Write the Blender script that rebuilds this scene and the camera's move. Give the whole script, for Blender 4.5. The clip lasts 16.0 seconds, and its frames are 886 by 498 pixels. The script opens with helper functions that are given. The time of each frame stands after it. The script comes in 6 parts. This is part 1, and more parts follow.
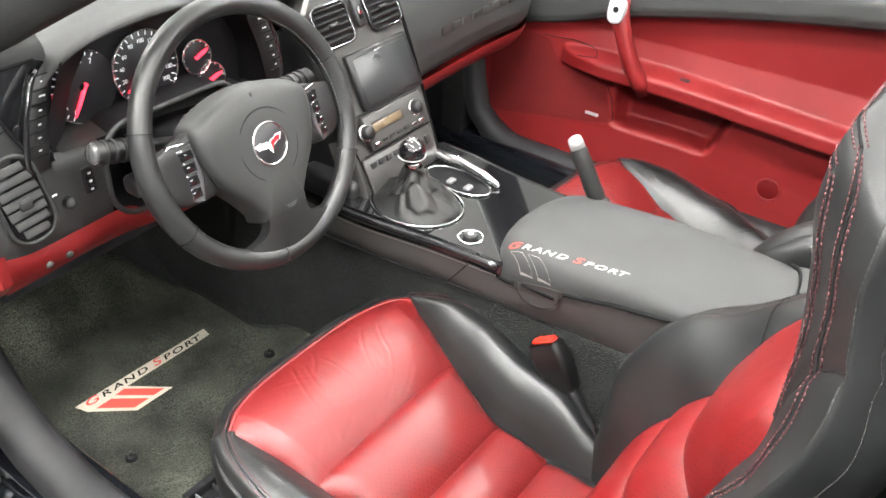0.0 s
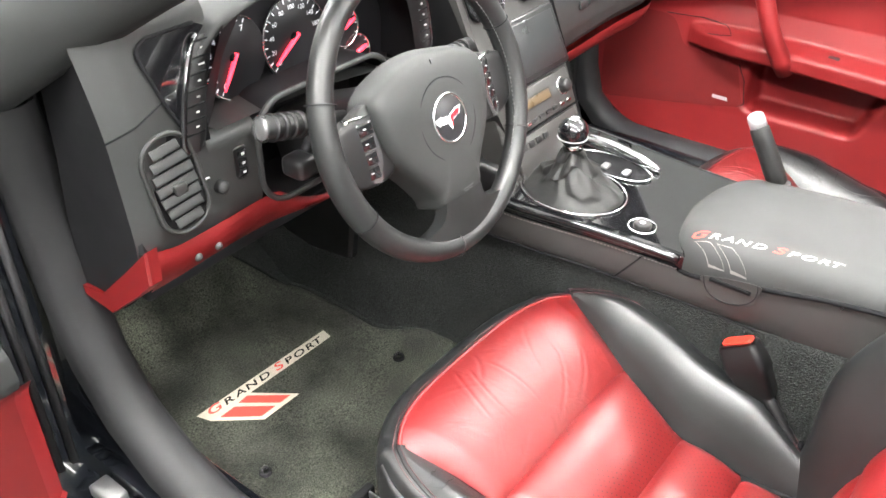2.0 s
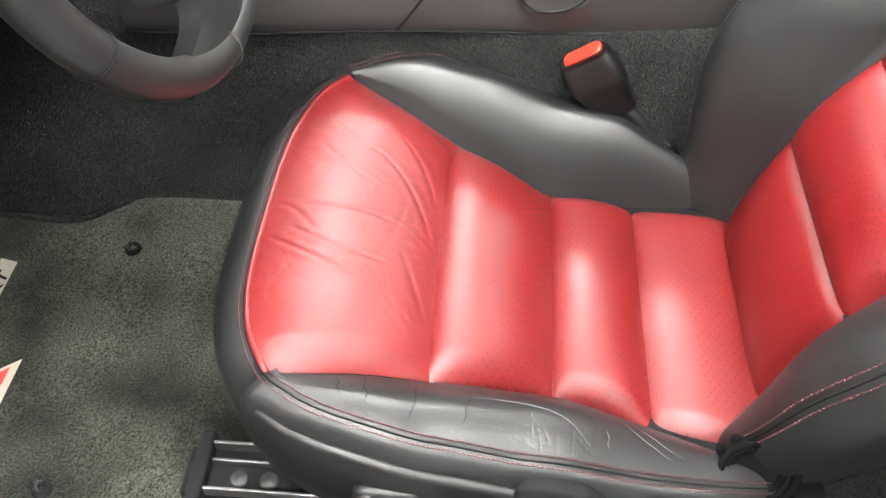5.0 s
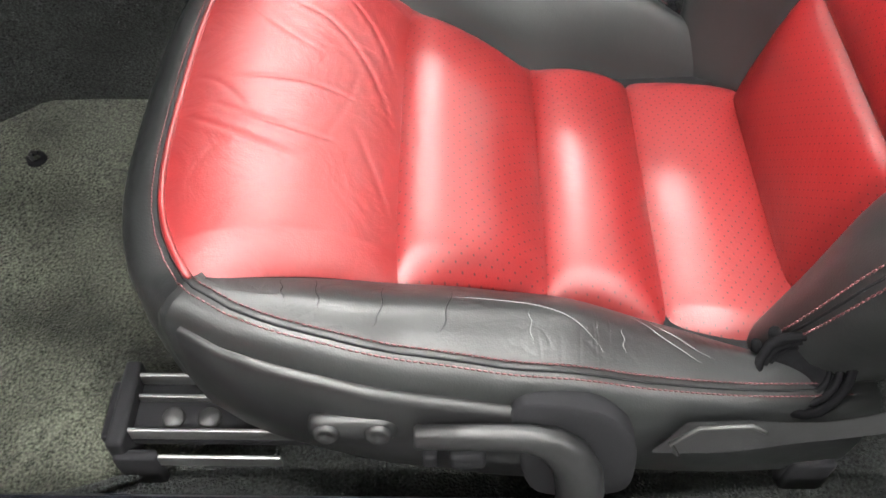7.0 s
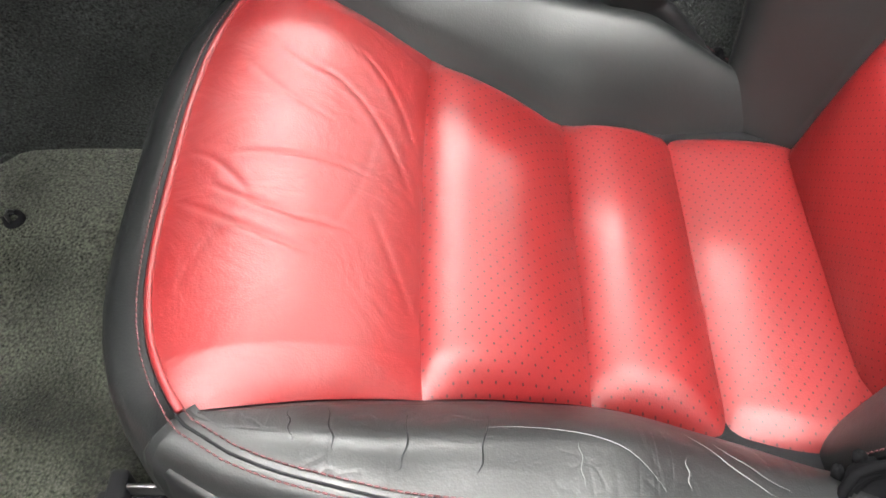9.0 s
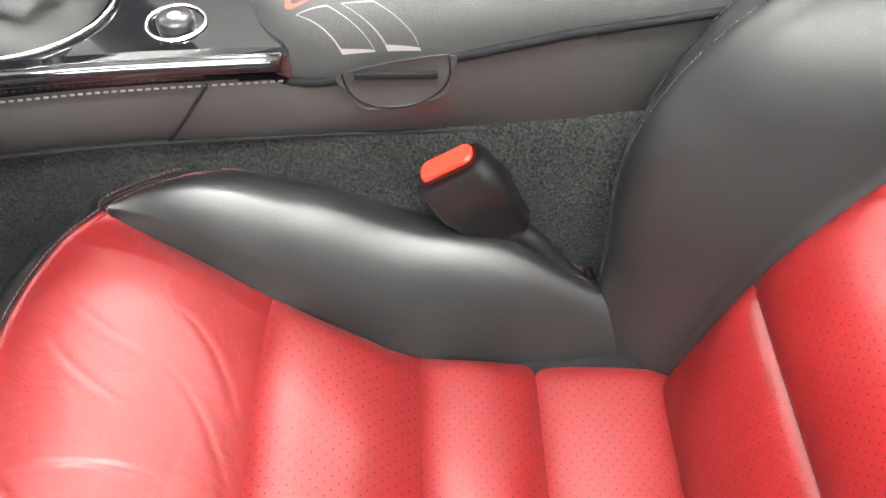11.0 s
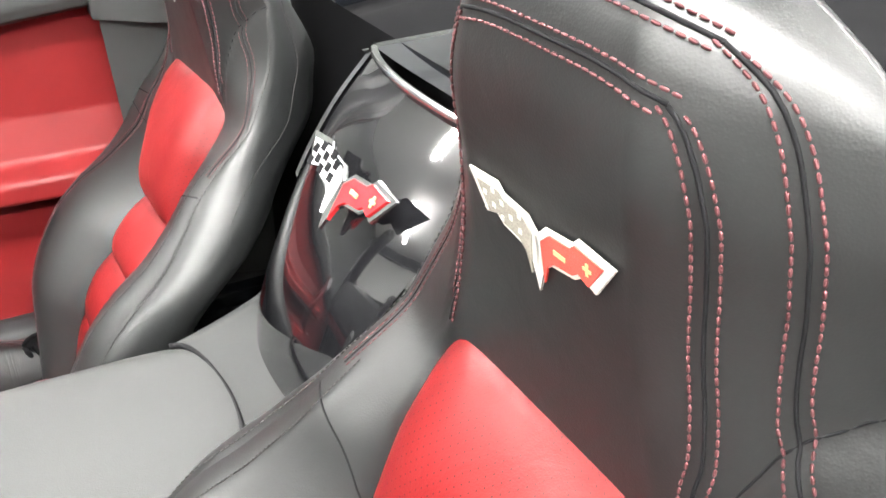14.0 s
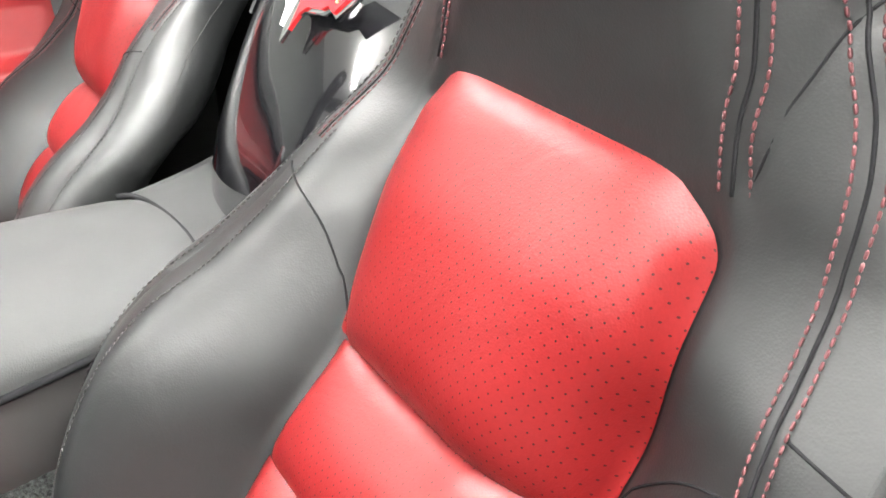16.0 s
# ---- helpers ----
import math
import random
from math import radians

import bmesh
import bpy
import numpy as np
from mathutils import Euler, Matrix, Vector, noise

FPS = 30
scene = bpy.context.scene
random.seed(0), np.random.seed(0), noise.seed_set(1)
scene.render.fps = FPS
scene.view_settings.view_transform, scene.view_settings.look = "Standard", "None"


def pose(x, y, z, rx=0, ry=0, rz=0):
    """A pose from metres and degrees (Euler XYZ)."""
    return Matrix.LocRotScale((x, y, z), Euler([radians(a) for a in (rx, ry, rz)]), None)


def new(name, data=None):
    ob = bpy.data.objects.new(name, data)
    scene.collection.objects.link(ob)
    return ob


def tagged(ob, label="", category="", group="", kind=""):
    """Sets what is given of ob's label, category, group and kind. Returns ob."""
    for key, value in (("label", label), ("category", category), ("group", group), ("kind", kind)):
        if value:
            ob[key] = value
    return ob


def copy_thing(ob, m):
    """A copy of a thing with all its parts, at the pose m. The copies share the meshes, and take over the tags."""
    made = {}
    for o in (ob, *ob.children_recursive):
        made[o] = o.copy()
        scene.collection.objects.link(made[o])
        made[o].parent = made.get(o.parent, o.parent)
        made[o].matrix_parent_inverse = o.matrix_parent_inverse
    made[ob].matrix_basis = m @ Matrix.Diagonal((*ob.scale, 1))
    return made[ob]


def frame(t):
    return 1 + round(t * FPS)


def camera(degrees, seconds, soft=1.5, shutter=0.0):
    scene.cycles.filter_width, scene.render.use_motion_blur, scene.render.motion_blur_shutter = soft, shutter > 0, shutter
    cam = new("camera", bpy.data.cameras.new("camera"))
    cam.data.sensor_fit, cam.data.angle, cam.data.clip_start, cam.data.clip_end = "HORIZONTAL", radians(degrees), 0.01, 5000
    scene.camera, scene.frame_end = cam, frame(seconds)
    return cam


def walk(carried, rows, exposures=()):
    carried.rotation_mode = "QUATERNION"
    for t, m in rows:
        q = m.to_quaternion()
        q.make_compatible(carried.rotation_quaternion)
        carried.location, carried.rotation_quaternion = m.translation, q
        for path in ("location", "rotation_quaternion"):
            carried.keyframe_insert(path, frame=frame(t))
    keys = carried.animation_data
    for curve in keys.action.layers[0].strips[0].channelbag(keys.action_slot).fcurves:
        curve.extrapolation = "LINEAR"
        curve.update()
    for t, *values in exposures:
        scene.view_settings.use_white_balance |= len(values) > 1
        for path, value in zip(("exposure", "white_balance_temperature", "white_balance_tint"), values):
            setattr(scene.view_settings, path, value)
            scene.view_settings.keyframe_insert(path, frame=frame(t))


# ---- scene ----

# camera: t, eye x y z, heading, pitch, lean
cam = camera(53.5, 16.0, soft=1.6)
ROWS = [
    (0, -1.0518, -0.4717, 1.2897, -54.55, -34.49, 1.93),
    (0.5, -0.9939, -0.4804, 1.2794, -52.43, -34.64, 1.31),
    (1, -1.0021, -0.4630, 1.2816, -51.26, -34.52, 0.72),
    (1.5, -1.0479, -0.3556, 1.2695, -50.97, -34.49, 0.67),
    (2, -1.0902, -0.2464, 1.1927, -52.78, -34.30, 0.63),
    (2.5, -1.0341, -0.1669, 1.0855, -60.47, -34.01, 0.74),
    (3, -0.9531, -0.0869, 1.0190, -66.89, -35.81, 0.54),
    (3.5, -0.9374, -0.0287, 1.0080, -72.83, -39.69, 0.79),
    (4, -0.9319, 0.0336, 1.0103, -79.52, -42.68, 0.80),
    (4.5, -0.9302, 0.0630, 1.0030, -82.92, -46.11, 0.75),
    (5, -0.9150, 0.0686, 0.9884, -85.85, -48.07, 0.12),
    (7.5, -0.8448, 0.0873, 0.8275, -89.85, -52.14, 0.37),
    (8, -0.8308, 0.1013, 0.8235, -89.64, -52.18, 0.40),
    (10.5, -0.6089, 0.0603, 0.8604, -91.64, -52.23, 0.70),
    (11, -0.5895, 0.0036, 0.8848, -92.92, -50.36, 1.35),
    (11.5, -0.5717, -0.0281, 0.8949, -93.72, -47.48, 0.39),
    (12, -0.5456, -0.0481, 0.9171, -101.70, -45.60, 3.13),
    (12.5, -0.5699, -0.0993, 0.9724, -104.92, -41.01, 1.84),
    (13, -0.5882, -0.1146, 1.0622, -111.95, -36.96, 2.51),
    (13.5, -0.6133, -0.1228, 1.0921, -117.08, -32.94, 2.65),
    (14, -0.6403, -0.1499, 1.0991, -120.97, -30.80, 1.62),
    (14.5, -0.6723, -0.1616, 1.0840, -123.50, -30.69, 1.26),
    (15, -0.6897, -0.1652, 1.0439, -124.68, -30.69, 0.96),
    (15.5, -0.7045, -0.1441, 1.0127, -125.11, -30.48, 0.91),
    (16, -0.6582, -0.1076, 0.9294, -125.50, -29.85, 2.03),
]
EXPOSURES = [(0, 0.55), (1.0, 0.7), (1.5, 0.85), (2.0, 0.93), (3.0, 1.0), (3.5, 0.95), (4.5, 0.7), (5, 0.68), (8, 0.62), (10.5, 0.65), (11, 0.88), (11.5, 1.1), (12.5, 0.64), (13, 0.54), (13.5, 0.8), (14, 0.95), (14.5, 0.85), (15, 0.9), (15.5, 1.05), (16, 0.95)]
walk(cam, [(t, pose(x, y, z) @ pose(0, 0, 0, 0, 0, yaw) @ pose(0, 0, 0, 90 + pitch) @ pose(0, 0, 0, 0, 0, roll)) for t, x, y, z, yaw, pitch, roll in ROWS], EXPOSURES)

# ---- light: a bright showroom with rows of ceiling panels ----
world = bpy.data.worlds.new("world")
scene.world = world
world.use_nodes = True
world.node_tree.nodes["Background"].inputs[0].default_value = (0.9, 0.95, 1.0, 1)
world.node_tree.nodes["Background"].inputs[1].default_value = 0.02


# ---- materials ----
def shader(name, color, rough=0.5, metal=0.0, spec=0.5, coat=0.0, grain=0.0, grain_size=300.0, stain=0.12, stain_size=14.0,
           bump_size=600.0, bump=0.15, dist=0.0006, emit=None, sheen=0.0, rough_var=0.08):
    """A procedural surface: colour varied at two scales, roughness varied, fine relief."""
    m = bpy.data.materials.new(name)
    m.use_nodes = True
    nt = m.node_tree
    b = nt.nodes["Principled BSDF"]
    tc = nt.nodes.new("ShaderNodeTexCoord")
    big = nt.nodes.new("ShaderNodeTexNoise")
    big.inputs["Scale"].default_value, big.inputs["Detail"].default_value = stain_size, 5
    fine = nt.nodes.new("ShaderNodeTexNoise")
    fine.inputs["Scale"].default_value, fine.inputs["Detail"].default_value = grain_size, 3
    rel = nt.nodes.new("ShaderNodeTexNoise")
    rel.inputs["Scale"].default_value, rel.inputs["Detail"].default_value = bump_size, 2
    for n in (big, fine, rel):
        nt.links.new(tc.outputs["Object"], n.inputs["Vector"])

    def mixed(source, lo, hi, last):
        ramp = nt.nodes.new("ShaderNodeMapRange")
        ramp.inputs["From Min"].default_value, ramp.inputs["From Max"].default_value = 0.3, 0.7
        ramp.inputs["To Min"].default_value, ramp.inputs["To Max"].default_value = lo, hi
        nt.links.new(source.outputs["Fac"], ramp.inputs["Value"])
        mul = nt.nodes.new("ShaderNodeVectorMath")
        mul.operation = "SCALE"
        if last is None:
            mul.inputs[0].default_value = color[:3]
        else:
            nt.links.new(last, mul.inputs[0])
        nt.links.new(ramp.outputs["Result"], mul.inputs["Scale"])
        return mul.outputs[0]

    c = mixed(big, 1 - stain, 1 + stain, None)
    c = mixed(fine, 1 - grain, 1 + grain, c)
    nt.links.new(c, b.inputs["Base Color"])
    rr = nt.nodes.new("ShaderNodeMapRange")
    rr.inputs["From Min"].default_value, rr.inputs["From Max"].default_value = 0.3, 0.7
    rr.inputs["To Min"].default_value, rr.inputs["To Max"].default_value = max(rough - rough_var, 0.02), min(rough + rough_var, 1)
    nt.links.new(big.outputs["Fac"], rr.inputs["Value"])
    nt.links.new(rr.outputs["Result"], b.inputs["Roughness"])
    b.inputs["Metallic"].default_value = metal
    b.inputs["Specular IOR Level"].default_value = spec
    b.inputs["Coat Weight"].default_value = coat
    b.inputs["Coat Roughness"].default_value = 0.03
    b.inputs["Sheen Weight"].default_value = sheen
    if bump:
        bp = nt.nodes.new("ShaderNodeBump")
        bp.inputs["Strength"].default_value, bp.inputs["Distance"].default_value = bump, dist
        nt.links.new(rel.outputs["Fac"], bp.inputs["Height"])
        nt.links.new(bp.outputs["Normal"], b.inputs["Normal"])
    if emit:
        b.inputs["Emission Color"].default_value, b.inputs["Emission Strength"].default_value = (*emit[:3], 1), emit[3]
    return m


def leather(name, color, rough, holes=0, wrinkle=0.3, lines=(), gloss=0.5):
    """Hide with pebble grain and soft wrinkles; holes: size of the punched pinholes in rows on the UV map."""
    m = shader(name, color, rough=rough, spec=gloss, stain=0.07, stain_size=9, grain=0.05, grain_size=420, bump=0)
    nt = m.node_tree
    b = nt.nodes["Principled BSDF"]
    tc = nt.nodes.new("ShaderNodeTexCoord")
    pebble = nt.nodes.new("ShaderNodeTexVoronoi")
    pebble.inputs["Scale"].default_value = 750
    crease = nt.nodes.new("ShaderNodeTexNoise")
    crease.inputs["Scale"].default_value, crease.inputs["Detail"].default_value = 22, 6
    crease.inputs["Distortion"].default_value = 1.6
    for n in (pebble, crease):
        nt.links.new(tc.outputs["Object"], n.inputs["Vector"])
    b1 = nt.nodes.new("ShaderNodeBump")
    b1.inputs["Strength"].default_value, b1.inputs["Distance"].default_value = 0.16, 0.0004
    nt.links.new(pebble.outputs["Distance"], b1.inputs["Height"])
    b2 = nt.nodes.new("ShaderNodeBump")
    b2.inputs["Strength"].default_value, b2.inputs["Distance"].default_value = wrinkle, 0.004
    nt.links.new(crease.outputs["Fac"], b2.inputs["Height"])
    nt.links.new(b1.outputs["Normal"], b2.inputs["Normal"])
    nt.links.new(b2.outputs["Normal"], b.inputs["Normal"])
    # thin sitting creases: (stretch, turn, place of the mask, width, depth)
    last = b2
    for scale, turn, seed, width, deep in lines:
        mp = nt.nodes.new("ShaderNodeMapping")
        mp.inputs["Scale"].default_value = scale
        mp.inputs["Rotation"].default_value = (0, 0, radians(turn))
        nt.links.new(tc.outputs["Object"], mp.inputs["Vector"])
        wv = nt.nodes.new("ShaderNodeTexNoise")
        wv.inputs["Scale"].default_value, wv.inputs["Detail"].default_value, wv.inputs["Distortion"].default_value = 1.0, 2.0, 0.3
        nt.links.new(mp.outputs[0], wv.inputs["Vector"])
        off = nt.nodes.new("ShaderNodeMath")
        off.operation = "SUBTRACT"
        off.inputs[1].default_value = 0.5
        nt.links.new(wv.outputs["Fac"], off.inputs[0])
        mag = nt.nodes.new("ShaderNodeMath")
        mag.operation = "ABSOLUTE"
        nt.links.new(off.outputs[0], mag.inputs[0])
        cut = nt.nodes.new("ShaderNodeMapRange")
        cut.inputs["From Min"].default_value, cut.inputs["From Max"].default_value = 0.0, width
        cut.inputs["To Min"].default_value, cut.inputs["To Max"].default_value = 1.0, 0.0
        nt.links.new(mag.outputs[0], cut.inputs["Value"])
        shift = nt.nodes.new("ShaderNodeVectorMath")
        shift.inputs[1].default_value = (seed, seed * 0.7, 0)
        nt.links.new(tc.outputs["Object"], shift.inputs[0])
        where = nt.nodes.new("ShaderNodeTexNoise")
        where.inputs["Scale"].default_value, where.inputs["Detail"].default_value = 11, 1
        nt.links.new(shift.outputs[0], where.inputs["Vector"])
        fade = nt.nodes.new("ShaderNodeMapRange")
        fade.inputs["From Min"].default_value, fade.inputs["From Max"].default_value = 0.48, 0.60
        nt.links.new(where.outputs["Fac"], fade.inputs["Value"])
        mask = nt.nodes.new("ShaderNodeMath")
        mask.operation = "MULTIPLY"
        nt.links.new(cut.outputs["Result"], mask.inputs[0])
        nt.links.new(fade.outputs["Result"], mask.inputs[1])
        b3 = nt.nodes.new("ShaderNodeBump")
        b3.invert = True
        b3.inputs["Strength"].default_value, b3.inputs["Distance"].default_value = deep, 0.0012
        nt.links.new(mask.outputs[0], b3.inputs["Height"])
        nt.links.new(last.outputs["Normal"], b3.inputs["Normal"])
        nt.links.new(b3.outputs["Normal"], b.inputs["Normal"])
        last = b3
    if holes:
        old = b.inputs["Base Color"].links[0].from_socket
        sep = nt.nodes.new("ShaderNodeVectorMath")
        sep.operation = "SCALE"
        sep.inputs["Scale"].default_value = 1 / 0.0058
        nt.links.new(tc.outputs["UV"], sep.inputs[0])
        rot = nt.nodes.new("ShaderNodeVectorRotate")
        rot.rotation_type = "Z_AXIS"
        rot.inputs["Angle"].default_value = radians(45)
        nt.links.new(sep.outputs[0], rot.inputs["Vector"])
        fr = nt.nodes.new("ShaderNodeVectorMath")
        fr.operation = "FRACTION"
        nt.links.new(rot.outputs[0], fr.inputs[0])
        flat = nt.nodes.new("ShaderNodeVectorMath")
        flat.operation = "MULTIPLY"
        flat.inputs[1].default_value = (1, 1, 0)
        nt.links.new(fr.outputs[0], flat.inputs[0])
        away = nt.nodes.new("ShaderNodeVectorMath")
        away.operation = "DISTANCE"
        away.inputs[1].default_value = (0.5, 0.5, 0)
        nt.links.new(flat.outputs[0], away.inputs[0])
        dot = nt.nodes.new("ShaderNodeMapRange")
        dot.inputs["From Min"].default_value, dot.inputs["From Max"].default_value = 0.088 * holes, 0.135 * holes
        dot.inputs["To Min"].default_value, dot.inputs["To Max"].default_value = 0.05 + 0.5 * (1 - holes), 1.0
        nt.links.new(away.outputs["Value"], dot.inputs["Value"])
        mul = nt.nodes.new("ShaderNodeVectorMath")
        mul.operation = "SCALE"
        nt.links.new(old, mul.inputs[0])
        nt.links.new(dot.outputs["Result"], mul.inputs["Scale"])
        nt.links.new(mul.outputs[0], b.inputs["Base Color"])
    return m


RED = (0.118, 0.0056, 0.0062)
M_RED = leather("red leather", RED, 0.45, gloss=0.50, wrinkle=0.30)
M_REDP = leather("perforated red leather", RED, 0.45, gloss=0.50, holes=1.0, wrinkle=0.15)
M_REDF = leather("finely perforated red leather", RED, 0.40, gloss=0.32, holes=0.85, wrinkle=0.15)
M_BLK = leather("black leather", (0.0078, 0.0084, 0.0087), 0.44, gloss=0.54, wrinkle=0.10)
M_CREASE = leather("creased black leather", (0.0072, 0.0077, 0.0081), 0.42, gloss=0.54, wrinkle=0.14, lines=(((6, 42, 6), 6, 5.3, 0.045, 0.16), ((26, 22, 12), 35, 2.2, 0.03, 0.14)))
M_CRACK = shader("pale worn leather", (0.075, 0.076, 0.076), 0.6, bump=0.2)
M_BOOT = leather("soft black boot leather", (0.0075, 0.0075, 0.0075), 0.55, gloss=0.35, wrinkle=0.3)
M_LID = shader("grained grey vinyl", (0.029, 0.030, 0.030), 0.60, spec=0.3, bump=0.35, bump_size=900, dist=0.0008)
M_DASH = shader("grey soft-touch dash plastic", (0.019, 0.020, 0.020), 0.55, spec=0.4, bump=0.3, bump_size=900, dist=0.0006)
M_PANEL = shader("grey side-panel plastic", (0.025, 0.0243, 0.0238), 0.46, bump=0.3, bump_size=1100, dist=0.0005)
M_PLAS = shader("black satin plastic", (0.0065, 0.0065, 0.007), 0.40, spec=0.40, bump=0.12, bump_size=900)
M_MATT = shader("matt black plastic", (0.007, 0.007, 0.008), 0.75, spec=0.12, bump=0.2)
M_PAD = shader("gloss silver-grey trim", (0.05, 0.05, 0.052), 0.10, coat=0.8, bump=0)
M_GLOSS = shader("gloss black lacquer", (0.006, 0.006, 0.007), 0.06, coat=1.0, bump=0, rough_var=0.02)
M_PAINT = shader("black metallic car paint", (0.006, 0.007, 0.009), 0.12, coat=1.0, bump=0, grain=0.2, grain_size=1500)
M_CHROME = shader("chrome", (0.85, 0.85, 0.86), 0.07, metal=1.0, bump=0, stain=0.03, rough_var=0.03)
M_STEEL = shader("bare steel", (0.36, 0.36, 0.36), 0.42, metal=1.0, bump=0.05)
M_DULL = shader("dull zinc", (0.06, 0.06, 0.06), 0.6, metal=0.8, bump=0.1)
M_SILVER = shader("silver painted plastic", (0.42, 0.42, 0.43), 0.35, metal=0.4, bump=0.05)
M_CARPET = shader("dark grey carpet", (0.0150, 0.0162, 0.0156), 0.95, spec=0.1, grain=0.95, grain_size=430, stain=0.25, stain_size=18, bump=0.9, bump_size=420, dist=0.004, sheen=0.02)
M_MAT = shader("dusty grey-green mat pile", (0.033, 0.035, 0.027), 0.95, spec=0.1, grain=0.95, grain_size=400, stain=0.85, stain_size=9, bump=0.9, bump_size=480, dist=0.004, sheen=0.05)
# blacker than real cloth: shade behind and beside the seats is in the colour
M_SHADECLOTH = shader("black cloth with shade in its colour", (0.0035, 0.0035, 0.004), 0.95, spec=0.05, bump=0.4, bump_size=500, grain=0.3, grain_size=500)
M_GRILLE = shader("dull red speaker cover", (0.098, 0.0075, 0.0078), 0.65, spec=0.2, bump=0.4, bump_size=1600, dist=0.0004)
M_RVIN = shader("red moulded vinyl", (0.125, 0.0058, 0.0066), 0.50, spec=0.35, bump=0.25, bump_size=1000, dist=0.0005)
M_RUB = shader("black rubber seal", (0.014, 0.014, 0.015), 0.6, spec=0.3, bump=0.2)
M_DSTITCH = shader("dark grey thread", (0.022, 0.020, 0.020), 0.8, bump=0)
M_STITCH = shader("dusty red thread", (0.075, 0.018, 0.021), 0.75, bump=0)
M_GSTITCH = shader("grey thread", (0.20, 0.18, 0.175), 0.8, bump=0)
M_EMBW = shader("white embroidery", (0.45, 0.435, 0.40), 0.8, bump=0.5, bump_size=1200, grain=0.12, grain_size=900)
M_EMBR = shader("red embroidery", (0.55, 0.05, 0.035), 0.75, bump=0.5, bump_size=1200, grain=0.15, grain_size=900)
M_EMBG = shader("olive grey embroidery", (0.20, 0.19, 0.16), 0.8, bump=0.5, bump_size=1200, grain=0.2, grain_size=900)
M_BEIGE = shader("sand embroidery", (0.48, 0.43, 0.36), 0.8, bump=0.5, bump_size=1200, grain=0.2, grain_size=900)
M_WHITE = shader("white enamel", (0.8, 0.8, 0.8), 0.25, bump=0)
M_REDE = shader("red enamel", (0.55, 0.02, 0.025), 0.2, coat=0.6, bump=0)
M_REFL = shader("red reflector plastic", (0.085, 0.004, 0.005), 0.25, bump=0.3, bump_size=400)
M_REDB = shader("orange-red button plastic", (0.75, 0.035, 0.02), 0.35, bump=0)
M_GOLD = shader("gold enamel", (0.5, 0.36, 0.16), 0.35, bump=0)
M_SCREEN = shader("unlit display glass", (0.014, 0.015, 0.016), 0.34, bump=0)
M_LCD = shader("amber display, unlit", (0.085, 0.060, 0.034), 0.3, bump=0)
M_FACE = shader("black gauge face", (0.010, 0.010, 0.012), 0.45, bump=0)
M_NEEDLE = shader("lit red needle", (0.6, 0.02, 0.03), 0.4, bump=0, emit=(1, 0.03, 0.06, 3.0))
M_MARK = shader("lit white gauge marks", (0.7, 0.7, 0.7), 0.5, bump=0, emit=(0.9, 0.9, 1, 0.35))
M_SMARK = shader("pale print", (0.45, 0.45, 0.45), 0.5, bump=0)
M_ROOM = shader("grey painted wall", (0.13, 0.135, 0.13), 0.8, bump=0.1, bump_size=60, stain=0.04)
M_PALE = shader("white painted wall", (0.72, 0.73, 0.71), 0.7, bump=0.1, bump_size=60, stain=0.05)
M_DARKWALL = shader("charcoal painted wall", (0.06, 0.062, 0.065), 0.7, bump=0.1, bump_size=60, stain=0.08)
M_CEIL = shader("white ceiling board", (0.80, 0.80, 0.79), 0.9, bump=0, stain=0.03)
M_FLOOR = shader("grey epoxy floor", (0.14, 0.145, 0.14), 0.22, bump=0, stain=0.15, stain_size=2, grain=0.1, grain_size=60)
M_LAMP = shader("lit diffuser", (0.9, 0.9, 0.9), 0.5, bump=0, emit=(1.0, 0.985, 0.95, 135.0))

# ---- building tools ----
ORIGIN = {}


def thing(name, at, label, category, group="", kind=""):
    ob = new(name)
    ob.location = at
    ob.empty_display_size = 0.05
    ORIGIN[ob] = Vector(at)
    return tagged(ob, label, category, group, kind)


def solid(name, geo, mat, parent=None, label="", smooth=True, category="", kind="", group=""):
    """One mesh object from (verts, faces[, uvs]) given in world metres, under a thing or part."""
    verts, faces = geo[0], geo[1]
    o = ORIGIN.get(parent, Vector((0, 0, 0)))
    me = bpy.data.meshes.new(name)
    me.from_pydata([(v[0] - o[0], v[1] - o[1], v[2] - o[2]) for v in verts], [], faces)
    if len(geo) > 2:
        layer = me.uv_layers.new(name="UVMap")
        for loop in me.loops:
            layer.data[loop.index].uv = geo[2][loop.vertex_index]
    me.materials.append(mat)
    if smooth:
        me.polygons.foreach_set("use_smooth", [True] * len(me.polygons))
    me.update()
    ob = new(name, me)
    if parent is not None:
        ob.parent = parent
        ORIGIN[ob] = o
    else:
        ORIGIN[ob] = Vector((0, 0, 0))
    return tagged(ob, label, category, group, kind)


def join(*geos):
    V, F, U = [], [], []
    for g in geos:
        k = len(V)
        V += list(g[0])
        F += [tuple(i + k for i in f) for f in g[1]]
        U += list(g[2]) if len(g) > 2 else [(0, 0)] * len(g[0])
    return V, F, U


def moved(geo, m):
    return ([tuple(m @ Vector(v)) for v in geo[0]],) + tuple(geo[1:])


def flipped(geo):
    return (geo[0], [tuple(reversed(f)) for f in geo[1]]) + tuple(geo[2:])


